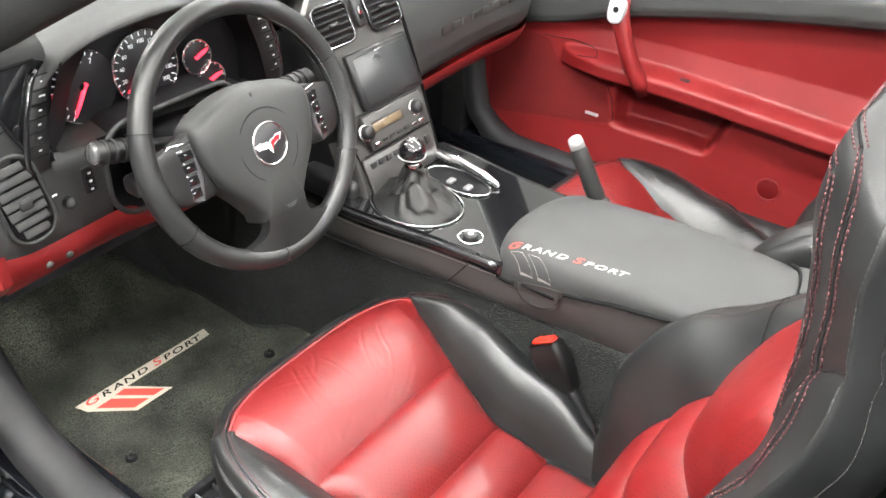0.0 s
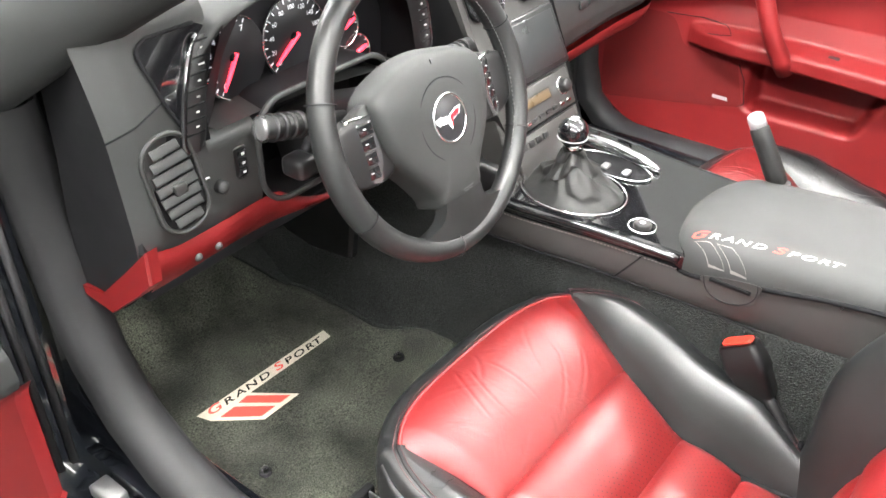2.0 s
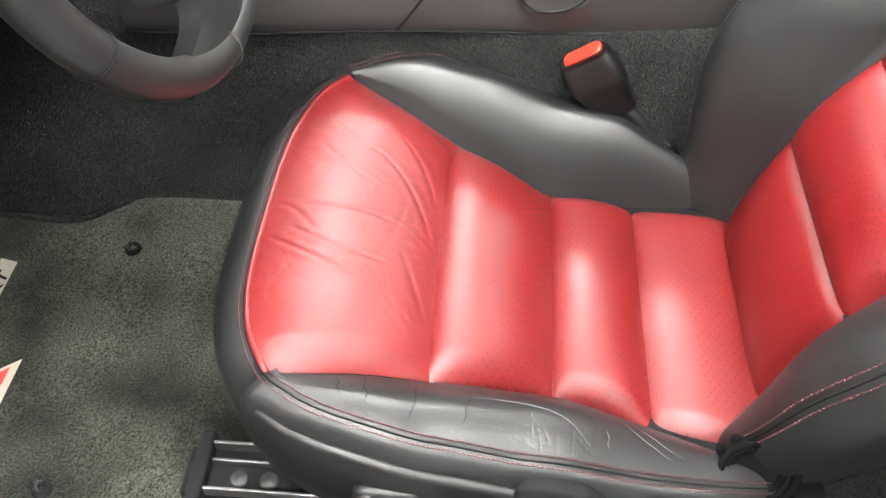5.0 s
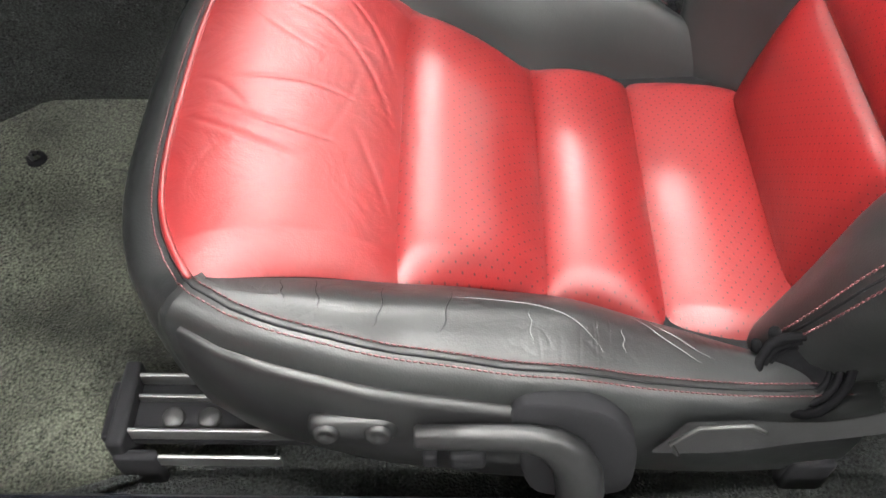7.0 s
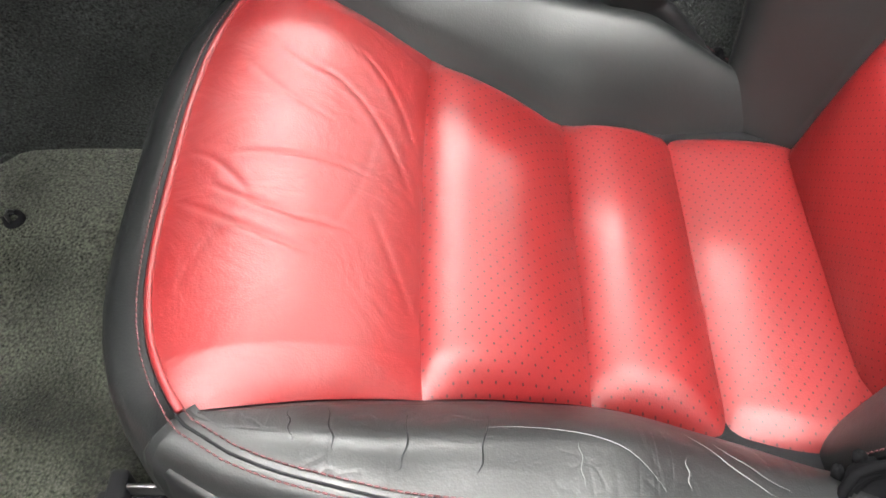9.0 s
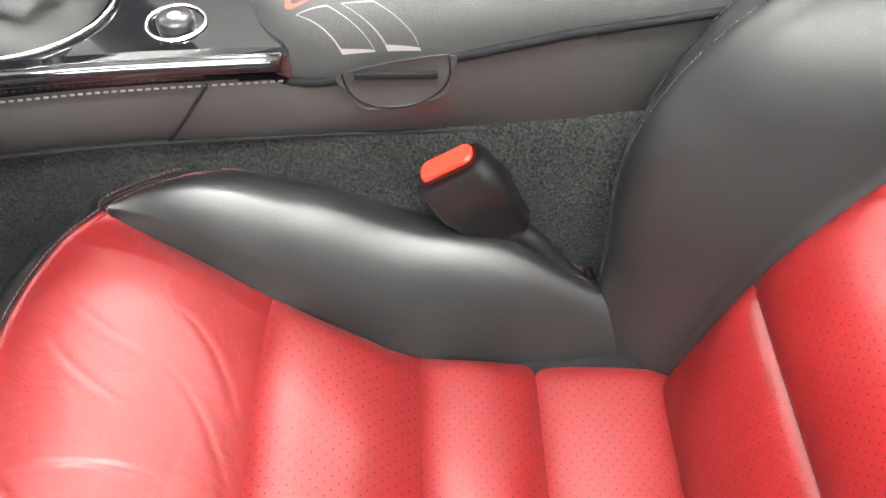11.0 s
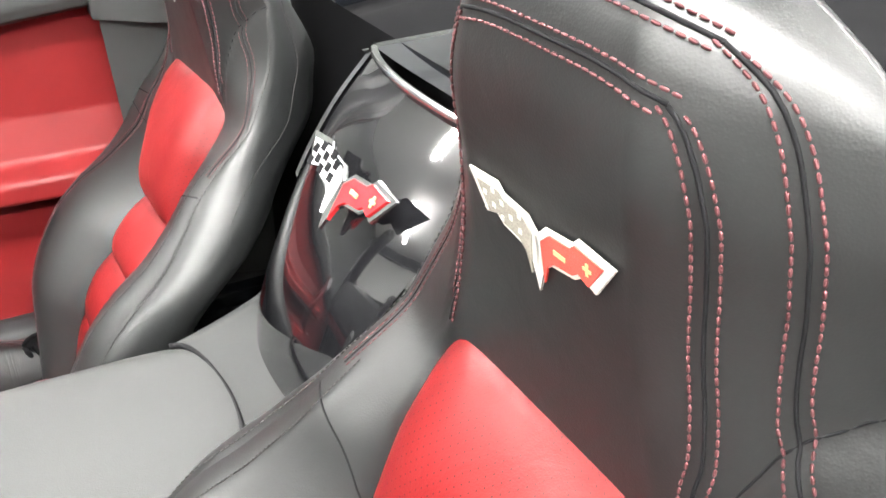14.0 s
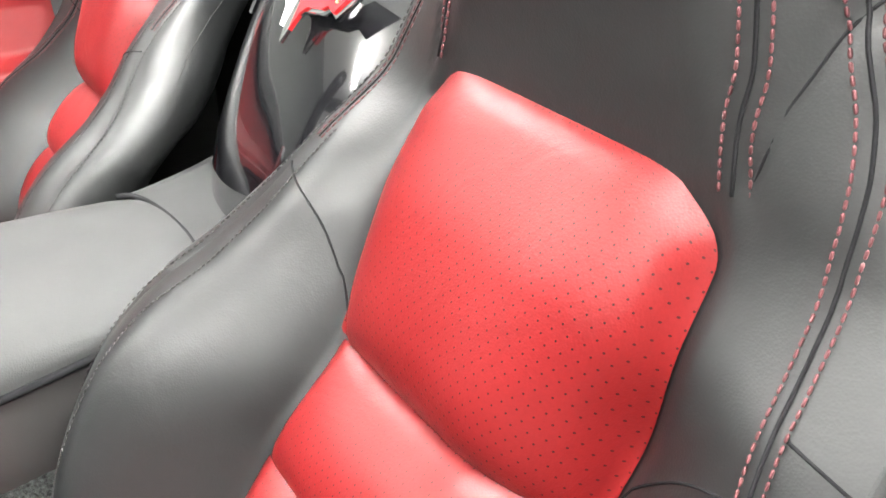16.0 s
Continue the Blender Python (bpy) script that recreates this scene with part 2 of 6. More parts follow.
def spline(xs, ys):
    """A smooth curve through a few knots, flat past the ends."""
    xs, ys = np.array(xs, float), np.array(ys, float)
    d = np.diff(ys) / np.diff(xs)
    s = np.zeros(len(xs))
    s[0], s[-1] = d[0], d[-1]
    for i in range(1, len(xs) - 1):
        s[i] = 0 if d[i - 1] * d[i] <= 0 else 2 * d[i - 1] * d[i] / (d[i - 1] + d[i])

    def f(x):
        x = min(max(x, xs[0]), xs[-1])
        i = min(int(np.searchsorted(xs, x, side="right")) - 1, len(xs) - 2)
        h = xs[i + 1] - xs[i]
        t = (x - xs[i]) / h
        return float((1 + 2 * t) * (1 - t) ** 2 * ys[i] + t * (1 - t) ** 2 * h * s[i] + t * t * (3 - 2 * t) * ys[i + 1] + t * t * (t - 1) * h * s[i + 1])

    return f


def grid(f, nu, nv, loop_u=False, uv=None):
    """f(u, v) for u, v from 0 to 1, as a sheet of quads."""
    V, U, F = [], [], []
    for j in range(nv + 1):
        for i in range(nu + (0 if loop_u else 1)):
            V.append(tuple(f(i / nu, j / nv)))
            U.append(uv(i / nu, j / nv) if uv else (i / nu, j / nv))
    w = nu if loop_u else nu + 1
    for j in range(nv):
        for i in range(nu):
            a, b = j * w + i, j * w + (i + 1) % w
            F.append((a, b, b + w, a + w))
    return V, F, U


def box(cx, cy, cz, sx, sy, sz, bevel=0.004, seg=2):
    """A box with rounded edges, by its middle and full sizes."""
    bm = bmesh.new()
    bmesh.ops.create_cube(bm, size=1)
    bmesh.ops.scale(bm, vec=(sx, sy, sz), verts=bm.verts)
    if bevel:
        bmesh.ops.bevel(bm, geom=list(bm.edges), offset=min(bevel, 0.49 * min(sx, sy, sz)), segments=seg, affect="EDGES", profile=0.5)
    bmesh.ops.translate(bm, vec=(cx, cy, cz), verts=bm.verts)
    out = [tuple(v.co) for v in bm.verts], [tuple(v.index for v in f.verts) for f in bm.faces]
    bm.free()
    return out


def tube(points, radius, sides=8, closed=False, caps=True):
    """A round bar along points; radius a number or one for each point."""
    P = [Vector(p) for p in points]
    n = len(P)
    V, F = [], []
    up = None
    for i, p in enumerate(P):
        a = P[(i + 1) % n] if closed or i < n - 1 else p
        b = P[i - 1] if closed or i > 0 else p
        t = (a - b).normalized()
        if up is None:
            up = t.orthogonal().normalized()
        up = (up - t * up.dot(t)).normalized()
        side = t.cross(up)
        r = radius[i] if isinstance(radius, (list, tuple)) else radius
        for k in range(sides):
            q = 2 * math.pi * k / sides
            V.append(tuple(p + (up * math.cos(q) + side * math.sin(q)) * r))
    for i in range(n if closed else n - 1):
        for k in range(sides):
            a, b = i * sides + k, i * sides + (k + 1) % sides
            c, d = ((i + 1) % n) * sides + (k + 1) % sides, ((i + 1) % n) * sides + k
            F.append((a, b, c, d))
    if caps and not closed:
        F.append(tuple(reversed(range(sides))))
        F.append(tuple(range((n - 1) * sides, n * sides)))
    return V, F


def lathe(profile, n=32):
    """Spin (radius, height) about z."""
    V, F = [], []
    m = len(profile)
    for k in range(n):
        c, s = math.cos(2 * math.pi * k / n), math.sin(2 * math.pi * k / n)
        V += [(r * c, r * s, z) for r, z in profile]
    for k in range(n):
        for j in range(m - 1):
            a, b = k * m + j, ((k + 1) % n) * m + j
            F.append((a, b, b + 1, a + 1))
    return V, F


def slab(outline, depth, bevel=0.0):
    """A flat plate in xy from an outline (counter-clockwise), its top at z 0, with softened top edge."""
    n = len(outline)
    c = (sum(p[0] for p in outline) / n, sum(p[1] for p in outline) / n)
    rings = [(0, -depth), (0, -bevel), (bevel, 0)] if bevel else [(0, -depth), (0, 0)]
    V, F = [], []
    for inset, z in rings:
        for x, y in outline:
            dx, dy = x - c[0], y - c[1]
            l = math.hypot(dx, dy) or 1
            V.append((x - dx / l * inset, y - dy / l * inset, z))
    for r in range(len(rings) - 1):
        for i in range(n):
            a, b = r * n + i, r * n + (i + 1) % n
            F.append((a, b, b + n, a + n))
    F.append(tuple(range((len(rings) - 1) * n, len(rings) * n)))
    F.append(tuple(reversed(range(n))))
    return V, F


def rounded(w, h, r, n=5, cx=0.0, cy=0.0):
    """Outline of a rectangle with round corners."""
    out = []
    for sx, sy, q in ((1, 1, 0), (-1, 1, 90), (-1, -1, 180), (1, -1, 270)):
        for k in range(n + 1):
            a = radians(q + 90 * k / n)
            out.append((cx + sx * (w / 2 - r) + r * math.cos(a), cy + sy * (h / 2 - r) + r * math.sin(a)))
    return out


def dashes(points, length=0.0030, gap=0.0008, width=0.0007, lift=0.0006):
    """A row of sewing stitches along points, each a small raised thread."""
    P = [Vector(p) for p in points]
    geos, run, step = [], 0.0, length + gap
    seg = [(P[i + 1] - P[i]).length for i in range(len(P) - 1)]
    total = sum(seg)

    def at(s):
        i = 0
        while i < len(seg) - 1 and s > seg[i]:
            s -= seg[i]
            i += 1
        return P[i] + (P[i + 1] - P[i]) * min(s / max(seg[i], 1e-9), 1)

    while run + length < total:
        a, b = at(run), at(run + length)
        mid = (a + b) / 2
        geos.append(tube([a, a * 0.8 + b * 0.2, mid, a * 0.2 + b * 0.8, b], [width * 0.5, width, width, width, width * 0.5], 4))
        run += step
    return join(*geos) if geos else ([], [])


def frame_at(origin, xaxis, zaxis):
    """A local frame: x along xaxis, z along zaxis."""
    z = Vector(zaxis).normalized()
    x = Vector(xaxis)
    x = (x - z * x.dot(z)).normalized()
    y = z.cross(x)
    m = Matrix((x, y, z)).transposed().to_4x4()
    m.translation = Vector(origin)
    return m

# ---- the room ----
def room():
    def sheet(name, x0, x1, y0, y1, z0, z1, mat, label, category):
        solid(name, box((x0 + x1) / 2, (y0 + y1) / 2, (z0 + z1) / 2, x1 - x0, y1 - y0, z1 - z0, 0), mat, None, label, False, category, "structure")

    sheet("floor", -5.2, 5.2, -6.2, 6.2, -0.1, 0, M_FLOOR, "polished grey epoxy showroom floor", "floor")
    sheet("ceiling", -5.2, 5.2, -6.2, 6.2, 3.2, 3.3, M_CEIL, "flat white showroom ceiling", "ceiling")
    sheet("wall_west", -5.2, -5.0, -6, 6, 0.0, 3.2, M_ROOM, "plain grey painted showroom wall", "wall")
    sheet("wall_east", 5.0, 5.2, -6, 6, 0.0, 3.2, M_ROOM, "plain grey painted showroom wall", "wall")
    sheet("wall_south", -5.2, 5.2, -6.2, -6, 0.0, 3.2, M_DARKWALL, "plain charcoal painted showroom wall", "wall")
    sheet("wall_north", -5.2, 5.2, 6, 6.2, 0.0, 3.2, M_PALE, "plain white painted showroom wall", "wall")
    sheet("beam", -5.0, 5.0, 5.78, 6.0, 2.85, 3.2, M_DARKWALL, "dark beam where the wall meets the ceiling", "beam")
    first = None
    for x in (-2.6, -0.75, 2.2):
        for y in (-3.2, 0.0, 3.2):
            if first is None:
                first = thing("ceiling_light", (x, y, 2.85), "long white tube light hung below the ceiling, switched on", "ceiling light", "hanging tube lights")
                solid("housing", box(x, y, 2.905, 0.10, 1.9, 0.03, 0.006), M_WHITE, first, "white lamp housing")
                solid("diffuser", box(x, y, 2.862, 0.16, 1.86, 0.05, 0.015), M_LAMP, first, "glowing white diffuser")
                for dy in (-0.75, 0.75):
                    solid("hanger", tube([(x, y + dy, 2.92), (x, y + dy, 3.2)], 0.006, 8), M_STEEL, first, "thin steel hanger")
            else:
                copy_thing(first, pose(x, y, 2.85))


room()

# ---- seats ----
SEAT = -0.352
FLOOR_Z = 0.19
cush_z = spline([-0.22, -0.09, 0, 0.10, 0.16, 0.221], [0.285, 0.302, 0.318, 0.365, 0.398, 0.421])
cush_red = spline([-0.22, -0.09, 0, 0.05, 0.10, 0.17, 0.221], [0.134, 0.129, 0.128, 0.137, 0.150, 0.172, 0.188])
# bolsters: the console side stands up, the door side is worn flat by getting in and out
cush_out = spline([-0.22, -0.136, -0.05, 0.05, 0.12, 0.184, 0.215, 0.221], [0.156, 0.178, 0.212, 0.226, 0.226, 0.215, 0.205, 0.194])
cush_rise = spline([-0.22, -0.136, -0.05, 0.05, 0.12, 0.18, 0.221], [0.010, 0.052, 0.078, 0.072, 0.050, 0.025, 0.0])
worn_red = spline([-0.22, -0.15, -0.078, 0, 0.05, 0.10, 0.17, 0.221], [0.176, 0.166, 0.146, 0.131, 0.138, 0.151, 0.172, 0.188])
worn_out = spline([-0.22, -0.136, -0.05, 0.05, 0.12, 0.184, 0.215, 0.221], [0.200, 0.213, 0.222, 0.228, 0.228, 0.219, 0.206, 0.195])
worn_rise = spline([-0.22, -0.136, -0.05, 0.0, 0.05, 0.12, 0.18, 0.221], [0.036, 0.044, 0.058, 0.067, 0.056, 0.032, 0.010, 0.0])


def swell(k, top=0.62, end=0.78):
    """Rise of a bolster from its seam (k 0) over the crest to its outer seam (k 1)."""
    if k < top:
        return math.sin(math.pi / 2 * k / top) ** 1.05
    return 1 - (1 - end) * ((k - top) / (1 - top)) ** 2


def cushion(a, y):
    """A point on the cushion: a 0 middle, 1 edge of the red, 2 outer seam (minus: the door side)."""
    s, k = (1 if a >= 0 else -1), abs(a)
    edge, rise = (cush_out, cush_rise) if s > 0 else (worn_out, worn_rise)
    half = (cush_red if s > 0 else worn_red)(y)
    x = min(k, 1) * half + max(k - 1, 0) * (edge(y) - half)
    up = swell(k - 1) if s > 0 else swell(k - 1, 0.72, 0.90)
    z = cush_z(y) + (rise(y) * up if k > 1 else 0) - 0.006 * max(0, 1 - abs(k - 1) / 0.15)
    front = max(0.0, (y + 0.05) / 0.271)
    bow = front ** 3 * (0.048 * (1 - (x / 0.2) ** 4) - (0.010 * min(k, 1) ** 2 if s > 0 else 0))
    return Vector((SEAT + s * x, y + bow, z - 0.22 * max(bow, 0)))


back_y = spline([0.27, 0.35, 0.427, 0.53, 0.605, 0.70, 0.76, 0.82, 0.90, 0.955, 1.0, 1.035], [-0.180, -0.200, -0.218, -0.264, -0.316, -0.364, -0.392, -0.388, -0.376, -0.366, -0.370, -0.386])
back_red = spline([0.27, 0.427, 0.53, 0.605, 0.655, 0.70, 0.74, 0.765, 0.81, 0.87, 0.95, 1.0, 1.035], [0.118, 0.111, 0.104, 0.096, 0.101, 0.106, 0.107, 0.098, 0.080, 0.066, 0.062, 0.056, 0.030])
back_out = spline([0.27, 0.36, 0.427, 0.50, 0.56, 0.62, 0.675, 0.72, 0.80, 0.87, 0.92, 0.96, 0.985, 1.01, 1.025, 1.035], [0.165, 0.195, 0.214, 0.226, 0.224, 0.206, 0.182, 0.173, 0.166, 0.160, 0.155, 0.151, 0.145, 0.131, 0.108, 0.066])
# wings stand forward low down; beside the headrest the cover falls back
back_rise = spline([0.27, 0.36, 0.459, 0.517, 0.558, 0.602, 0.64, 0.675, 0.72, 0.78, 0.82, 0.87, 0.96, 1.035], [0.05, 0.065, 0.084, 0.082, 0.074, 0.054, 0.040, 0.030, 0.010, -0.020, -0.042, -0.055, -0.060, -0.05])
wing_out = spline([0.27, 0.36, 0.427, 0.50, 0.56, 0.62, 0.675, 0.72, 0.80, 0.845, 0.88, 0.92, 0.96, 0.985, 1.01, 1.025, 1.035], [0.165, 0.195, 0.214, 0.226, 0.226, 0.220, 0.213, 0.208, 0.196, 0.180, 0.162, 0.155, 0.151, 0.145, 0.131, 0.108, 0.066])
worn_wing = spline([0.27, 0.36, 0.459, 0.517, 0.558, 0.602, 0.64, 0.675, 0.72, 0.78, 0.82, 0.87, 0.96, 1.035], [0.04, 0.050, 0.058, 0.055, 0.047, 0.031, 0.019, 0.010, -0.002, -0.023, -0.042, -0.055, -0.060, -0.05])


def backrest(a, z, lift=0.0):
    """A point on the front of the backrest and headrest."""
    s, k = (1 if a >= 0 else -1), abs(a)
    x = min(k, 1) * back_red(z) + max(k - 1, 0) * ((back_out if s > 0 else wing_out)(z) - back_red(z))
    e = 0.004
    t = Vector((0, back_y(min(z + e, 1.035)) - back_y(z - e), 2 * e)).normalized()
    n = Vector((0, t.z, -t.y))
    n = Vector((0, 0.94, 0.34)) * 0.5 + n * 0.5
    q, r = max(k - 1, 0), (back_rise if s > 0 else worn_wing)(z)
    rise = r * swell(q, 0.75, 0.88) if r > 0 else r * q ** 1.25
    rise -= 0.006 * max(0, 1 - abs(k - 1) / 0.12) * max(0.0, min(1.0, (0.775 - z) / 0.03))
    # the door side of the red panel rolls back to its seam with the wing
    if s < 0:
        roll = max(0.0, min(1.0, (k - 0.25) / 0.75))
        rise -= 0.042 * roll ** 2 * (1 - 0.75 * min(q, 1)) * roll_in(z)
    # the shoulder seam pulls a shallow valley into the cover
    if k > 1.15:
        rise -= 0.004 * math.exp(-((z - shoulder_z(k)) / 0.007) ** 2)
    return Vector((SEAT + s * x, back_y(z), z)) + n * (rise + lift)


roll_in = spline([0.42, 0.52, 0.60, 0.65, 0.70, 0.75], [0.0, 0.6, 1.0, 0.85, 0.3, 0.0])
shoulder_z = spline([1.15, 1.27, 1.36, 1.445, 1.547, 1.644, 1.76, 1.89, 2.0], [0.766, 0.793, 0.814, 0.829, 0.846, 0.857, 0.866, 0.8765, 0.8825])
wing_z = spline([1.03, 1.10, 1.4, 1.8, 2.0], [0.620, 0.638, 0.664, 0.676, 0.680])


# sitting creases on the front panel: from (a, y), over a middle, to (a, y); depth in millimetres
CREASES = [(-0.24, 0.216, -0.38, 0.185, -0.48, 0.154, 1.2), (-0.18, 0.204, -0.30, 0.171, -0.34, 0.138, 1.3), (-0.04, 0.196, -0.02, 0.163, -0.04, 0.130, 1.0),
           (-0.64, 0.210, -0.44, 0.200, -0.20, 0.172, 0.4), (0.50, 0.166, 0.30, 0.130, -0.12, 0.108, 0.9), (0.68, 0.146, 0.54, 0.124, 0.24, 0.108, 0.9),
           (-0.20, 0.130, -0.48, 0.116, -0.68, 0.108, 0.8), (-0.02, 0.216, -0.10, 0.199, -0.28, 0.182, 0.8), (0.22, 0.130, -0.16, 0.138, -0.46, 0.154, 0.6),
           (0.46, 0.200, 0.30, 0.176, 0.20, 0.150, 0.7), (0.62, 0.196, 0.50, 0.170, 0.46, 0.148, 0.6)]


def arc_of(c, n=12):
    """Points of a crease along a parabola through its three places."""
    out = []
    for i in range(n + 1):
        t = i / n
        q0, q1, q2 = (1 - t) * (1 - 2 * t), 4 * t * (1 - t), t * (2 * t - 1)
        out.append((c[0] * q0 + c[2] * q1 + c[4] * q2, c[1] * q0 + c[3] * q1 + c[5] * q2))
    return out


def crease_field(nu, nv, v0, v1):
    """Depth of the creases on an even grid of the front panel, in metres."""
    uu, vv = np.meshgrid(np.linspace(-1, 1, nu + 1), np.linspace(v0, v1, nv + 1))
    x, y = uu * 0.165, vv
    total = np.zeros_like(x)
    for c in CREASES:
        pts = arc_of(c)
        near = np.full_like(x, 9.0)
        along = np.zeros_like(x)
        for i in range(len(pts) - 1):
            ax, ay, bx, by = pts[i][0] * 0.165, pts[i][1], pts[i + 1][0] * 0.165, pts[i + 1][1]
            dx, dy = bx - ax, by - ay
            t = np.clip(((x - ax) * dx + (y - ay) * dy) / (dx * dx + dy * dy), 0, 1)
            d = np.hypot(x - ax - t * dx, y - ay - t * dy)
            along = np.where(d < near, (i + t) / (len(pts) - 1), along)
            near = np.minimum(near, d)
        fade = np.clip(4 * along * (1 - along), 0, 1) ** 0.6
        total += c[6] * 0.00075 * fade * (np.exp(-(near / 0.0016) ** 2) - 0.45 * np.exp(-((near - 0.0045) / 0.003) ** 2))
    return total


def insert(surface, v0, v1, bulge, mat, seat, dome=False, fine=False):
    """One padded red panel between two seams of a seat surface."""
    nu, nv = (230, 90) if fine else (56, 40)
    cut = crease_field(nu, nv, v0, v1) if fine else None

    def f(u, v):
        y = v0 + (v1 - v0) * v
        a = 2 * u - 1
        if dome:
            a *= 1.03 - 0.30 * (1 - math.sqrt(max(0.0, 1 - max(0.0, (v - 0.78) / 0.22) ** 2)))
        pad = (1 - abs(2 * v - 1) ** (4 if dome else 2.4)) * (1 - abs(2 * u - 1) ** (5 if dome else 14 if surface is cushion else 6))
        p = surface(a, y)
        if surface is cushion:
            sunk = cut[int(round(v * nv)), int(round(u * nu))] if fine else 0
            return p + Vector((0, 0.10, 1)) * (0.0015 - (0.0015 * abs(2 * v - 1) ** 14 if y < 0.19 else 0) + bulge * pad - sunk)
        return p + Vector((0, 0.94, 0.34)) * (0.0015 - 0.0025 * abs(2 * v - 1) ** 14 + bulge * pad)

    def uv(u, v):
        return ((2 * u - 1) * 0.12, v0 + (v1 - v0) * v)
    return grid(f, nu, nv, uv=uv)


def under_panel(a, z):
    """True where the red panels cover the backrest."""
    k = max(0.0, ((z - 0.607) / 0.166 - 0.74) / 0.26)
    return z < 0.758 and abs(a) < 0.92 - 0.26 * k ** 2.6


def skirt(rim, outward, profile):
    """A band round a rim: profile of (out, along) steps; outward: for each rim point its side and its way in."""
    V, F = [], []
    n, m = len(rim), len(profile)
    for p, (o, d) in zip(rim, outward):
        V += [tuple(p + o * a + d * b) for a, b in profile]
    for i in range(n - 1):
        for j in range(m - 1):
            q = i * m + j
            F.append((q, q + 1, q + m + 1, q + m))
    return V, F


def sides_of(rim, flat):
    """Outward directions along a rim that runs round from one side over the end to the other; flat: the axis to leave out."""
    out = []
    for i in range(len(rim)):
        t = rim[min(i + 1, len(rim) - 1)] - rim[max(i - 1, 0)]
        t[flat] = 0
        t.normalize()
        o = Vector((t.y, -t.x, 0)) if flat == 2 else Vector((t.z, 0, -t.x))
        out.append(o)
    return out


def puffed(outline, rise, sink=0.0, m=None):
    """A cushion-like plate: rings that shrink to the middle while rising by rise."""
    n = len(outline)
    cx, cy = sum(p[0] for p in outline) / n, sum(p[1] for p in outline) / n
    V, F = [], []
    steps = [(1.0, -sink), (1.0, 0.0), (0.985, 0.28), (0.95, 0.55), (0.88, 0.75), (0.7, 0.92), (0.4, 0.99), (0.1, 1.0)]
    for k, h in steps:
        V += [(cx + (x - cx) * k, cy + (y - cy) * k, h if h < 0 else h * rise) for x, y in outline]
    for r in range(len(steps) - 1):
        for i in range(n):
            a, b = r * n + i, r * n + (i + 1) % n
            F.append((a, b, b + n, a + n))
    F.append(tuple(range((len(steps) - 1) * n, len(steps) * n)))
    g = (V, F)
    return moved(g, m) if m is not None else g


def smooth_loop(points, n=6):
    """A closed rounded outline through corner points."""
    out, k = [], len(points)
    for i in range(k):
        p0, p1, p2, p3 = (Vector((*points[(i + d) % k], 0)) for d in (-1, 0, 1, 2))
        for j in range(n):
            t = j / n
            q = 0.5 * ((2 * p1) + (p2 - p0) * t + (2 * p0 - 5 * p1 + 4 * p2 - p3) * t * t + (3 * p1 - p0 - 3 * p2 + p3) * t ** 3)
            out.append((q.x, q.y))
    return out


WING = [(0, 0), (-0.04, 0.56), (0.12, 0.72), (0.47, 0.76), (0.55, 0.84), (1.0, 0.80), (0.77, 0.44), (0.60, 0.50), (0.50, 0.42), (0.19, 0.37), (0.07, 0.26)]


def emblem(parent, m, size, base, left, right, dark, thick=0.002, gold=None, check=0.10):
    """Crossed flags as plain shapes: a rimmed checked wing and a rimmed red wing."""
    for s, mat in ((-1, left), (1, right)):
        out = [(s * x * size, y * size) for x, y in WING]
        if s < 0:
            out.reverse()
        solid("flag", moved(slab(out, thick, thick * 0.4), m), base, parent, "pale rimmed flag shape", False)
        c = (s * 0.42 * size, 0.58 * size)
        inner = [(c[0] + (x - c[0]) * 0.78, c[1] + (y - c[1]) * 0.74) for x, y in out]
        solid("flag_field", moved(slab(inner, thick, 0.0002), m @ Matrix.Translation((0, 0, thick * 0.5))), mat, parent, "red flag field" if s > 0 else "checked flag field", False)
        if s < 0:
            for i in range(5):
                for j in range(2):
                    solid("check", moved(box(s * (0.22 + 0.13 * i) * size, (0.66 + 0.07 * (i % 2) - 0.15 * j) * size, thick * 0.55, check * size, check * size, thick * 0.3, 0), m), dark, parent, "", False)
        elif gold is not None:
            solid("badge", moved(join(box(0.33 * size, 0.565 * size, thick * 0.6, 0.15 * size, 0.045 * size, thick * 0.4, 0), box(0.68 * size, 0.635 * size, thick * 0.6, 0.03 * size, 0.12 * size, thick * 0.4, 0), box(0.68 * size, 0.635 * size, thick * 0.6, 0.10 * size, 0.03 * size, thick * 0.4, 0)), m), gold, parent, "gold mark", False)


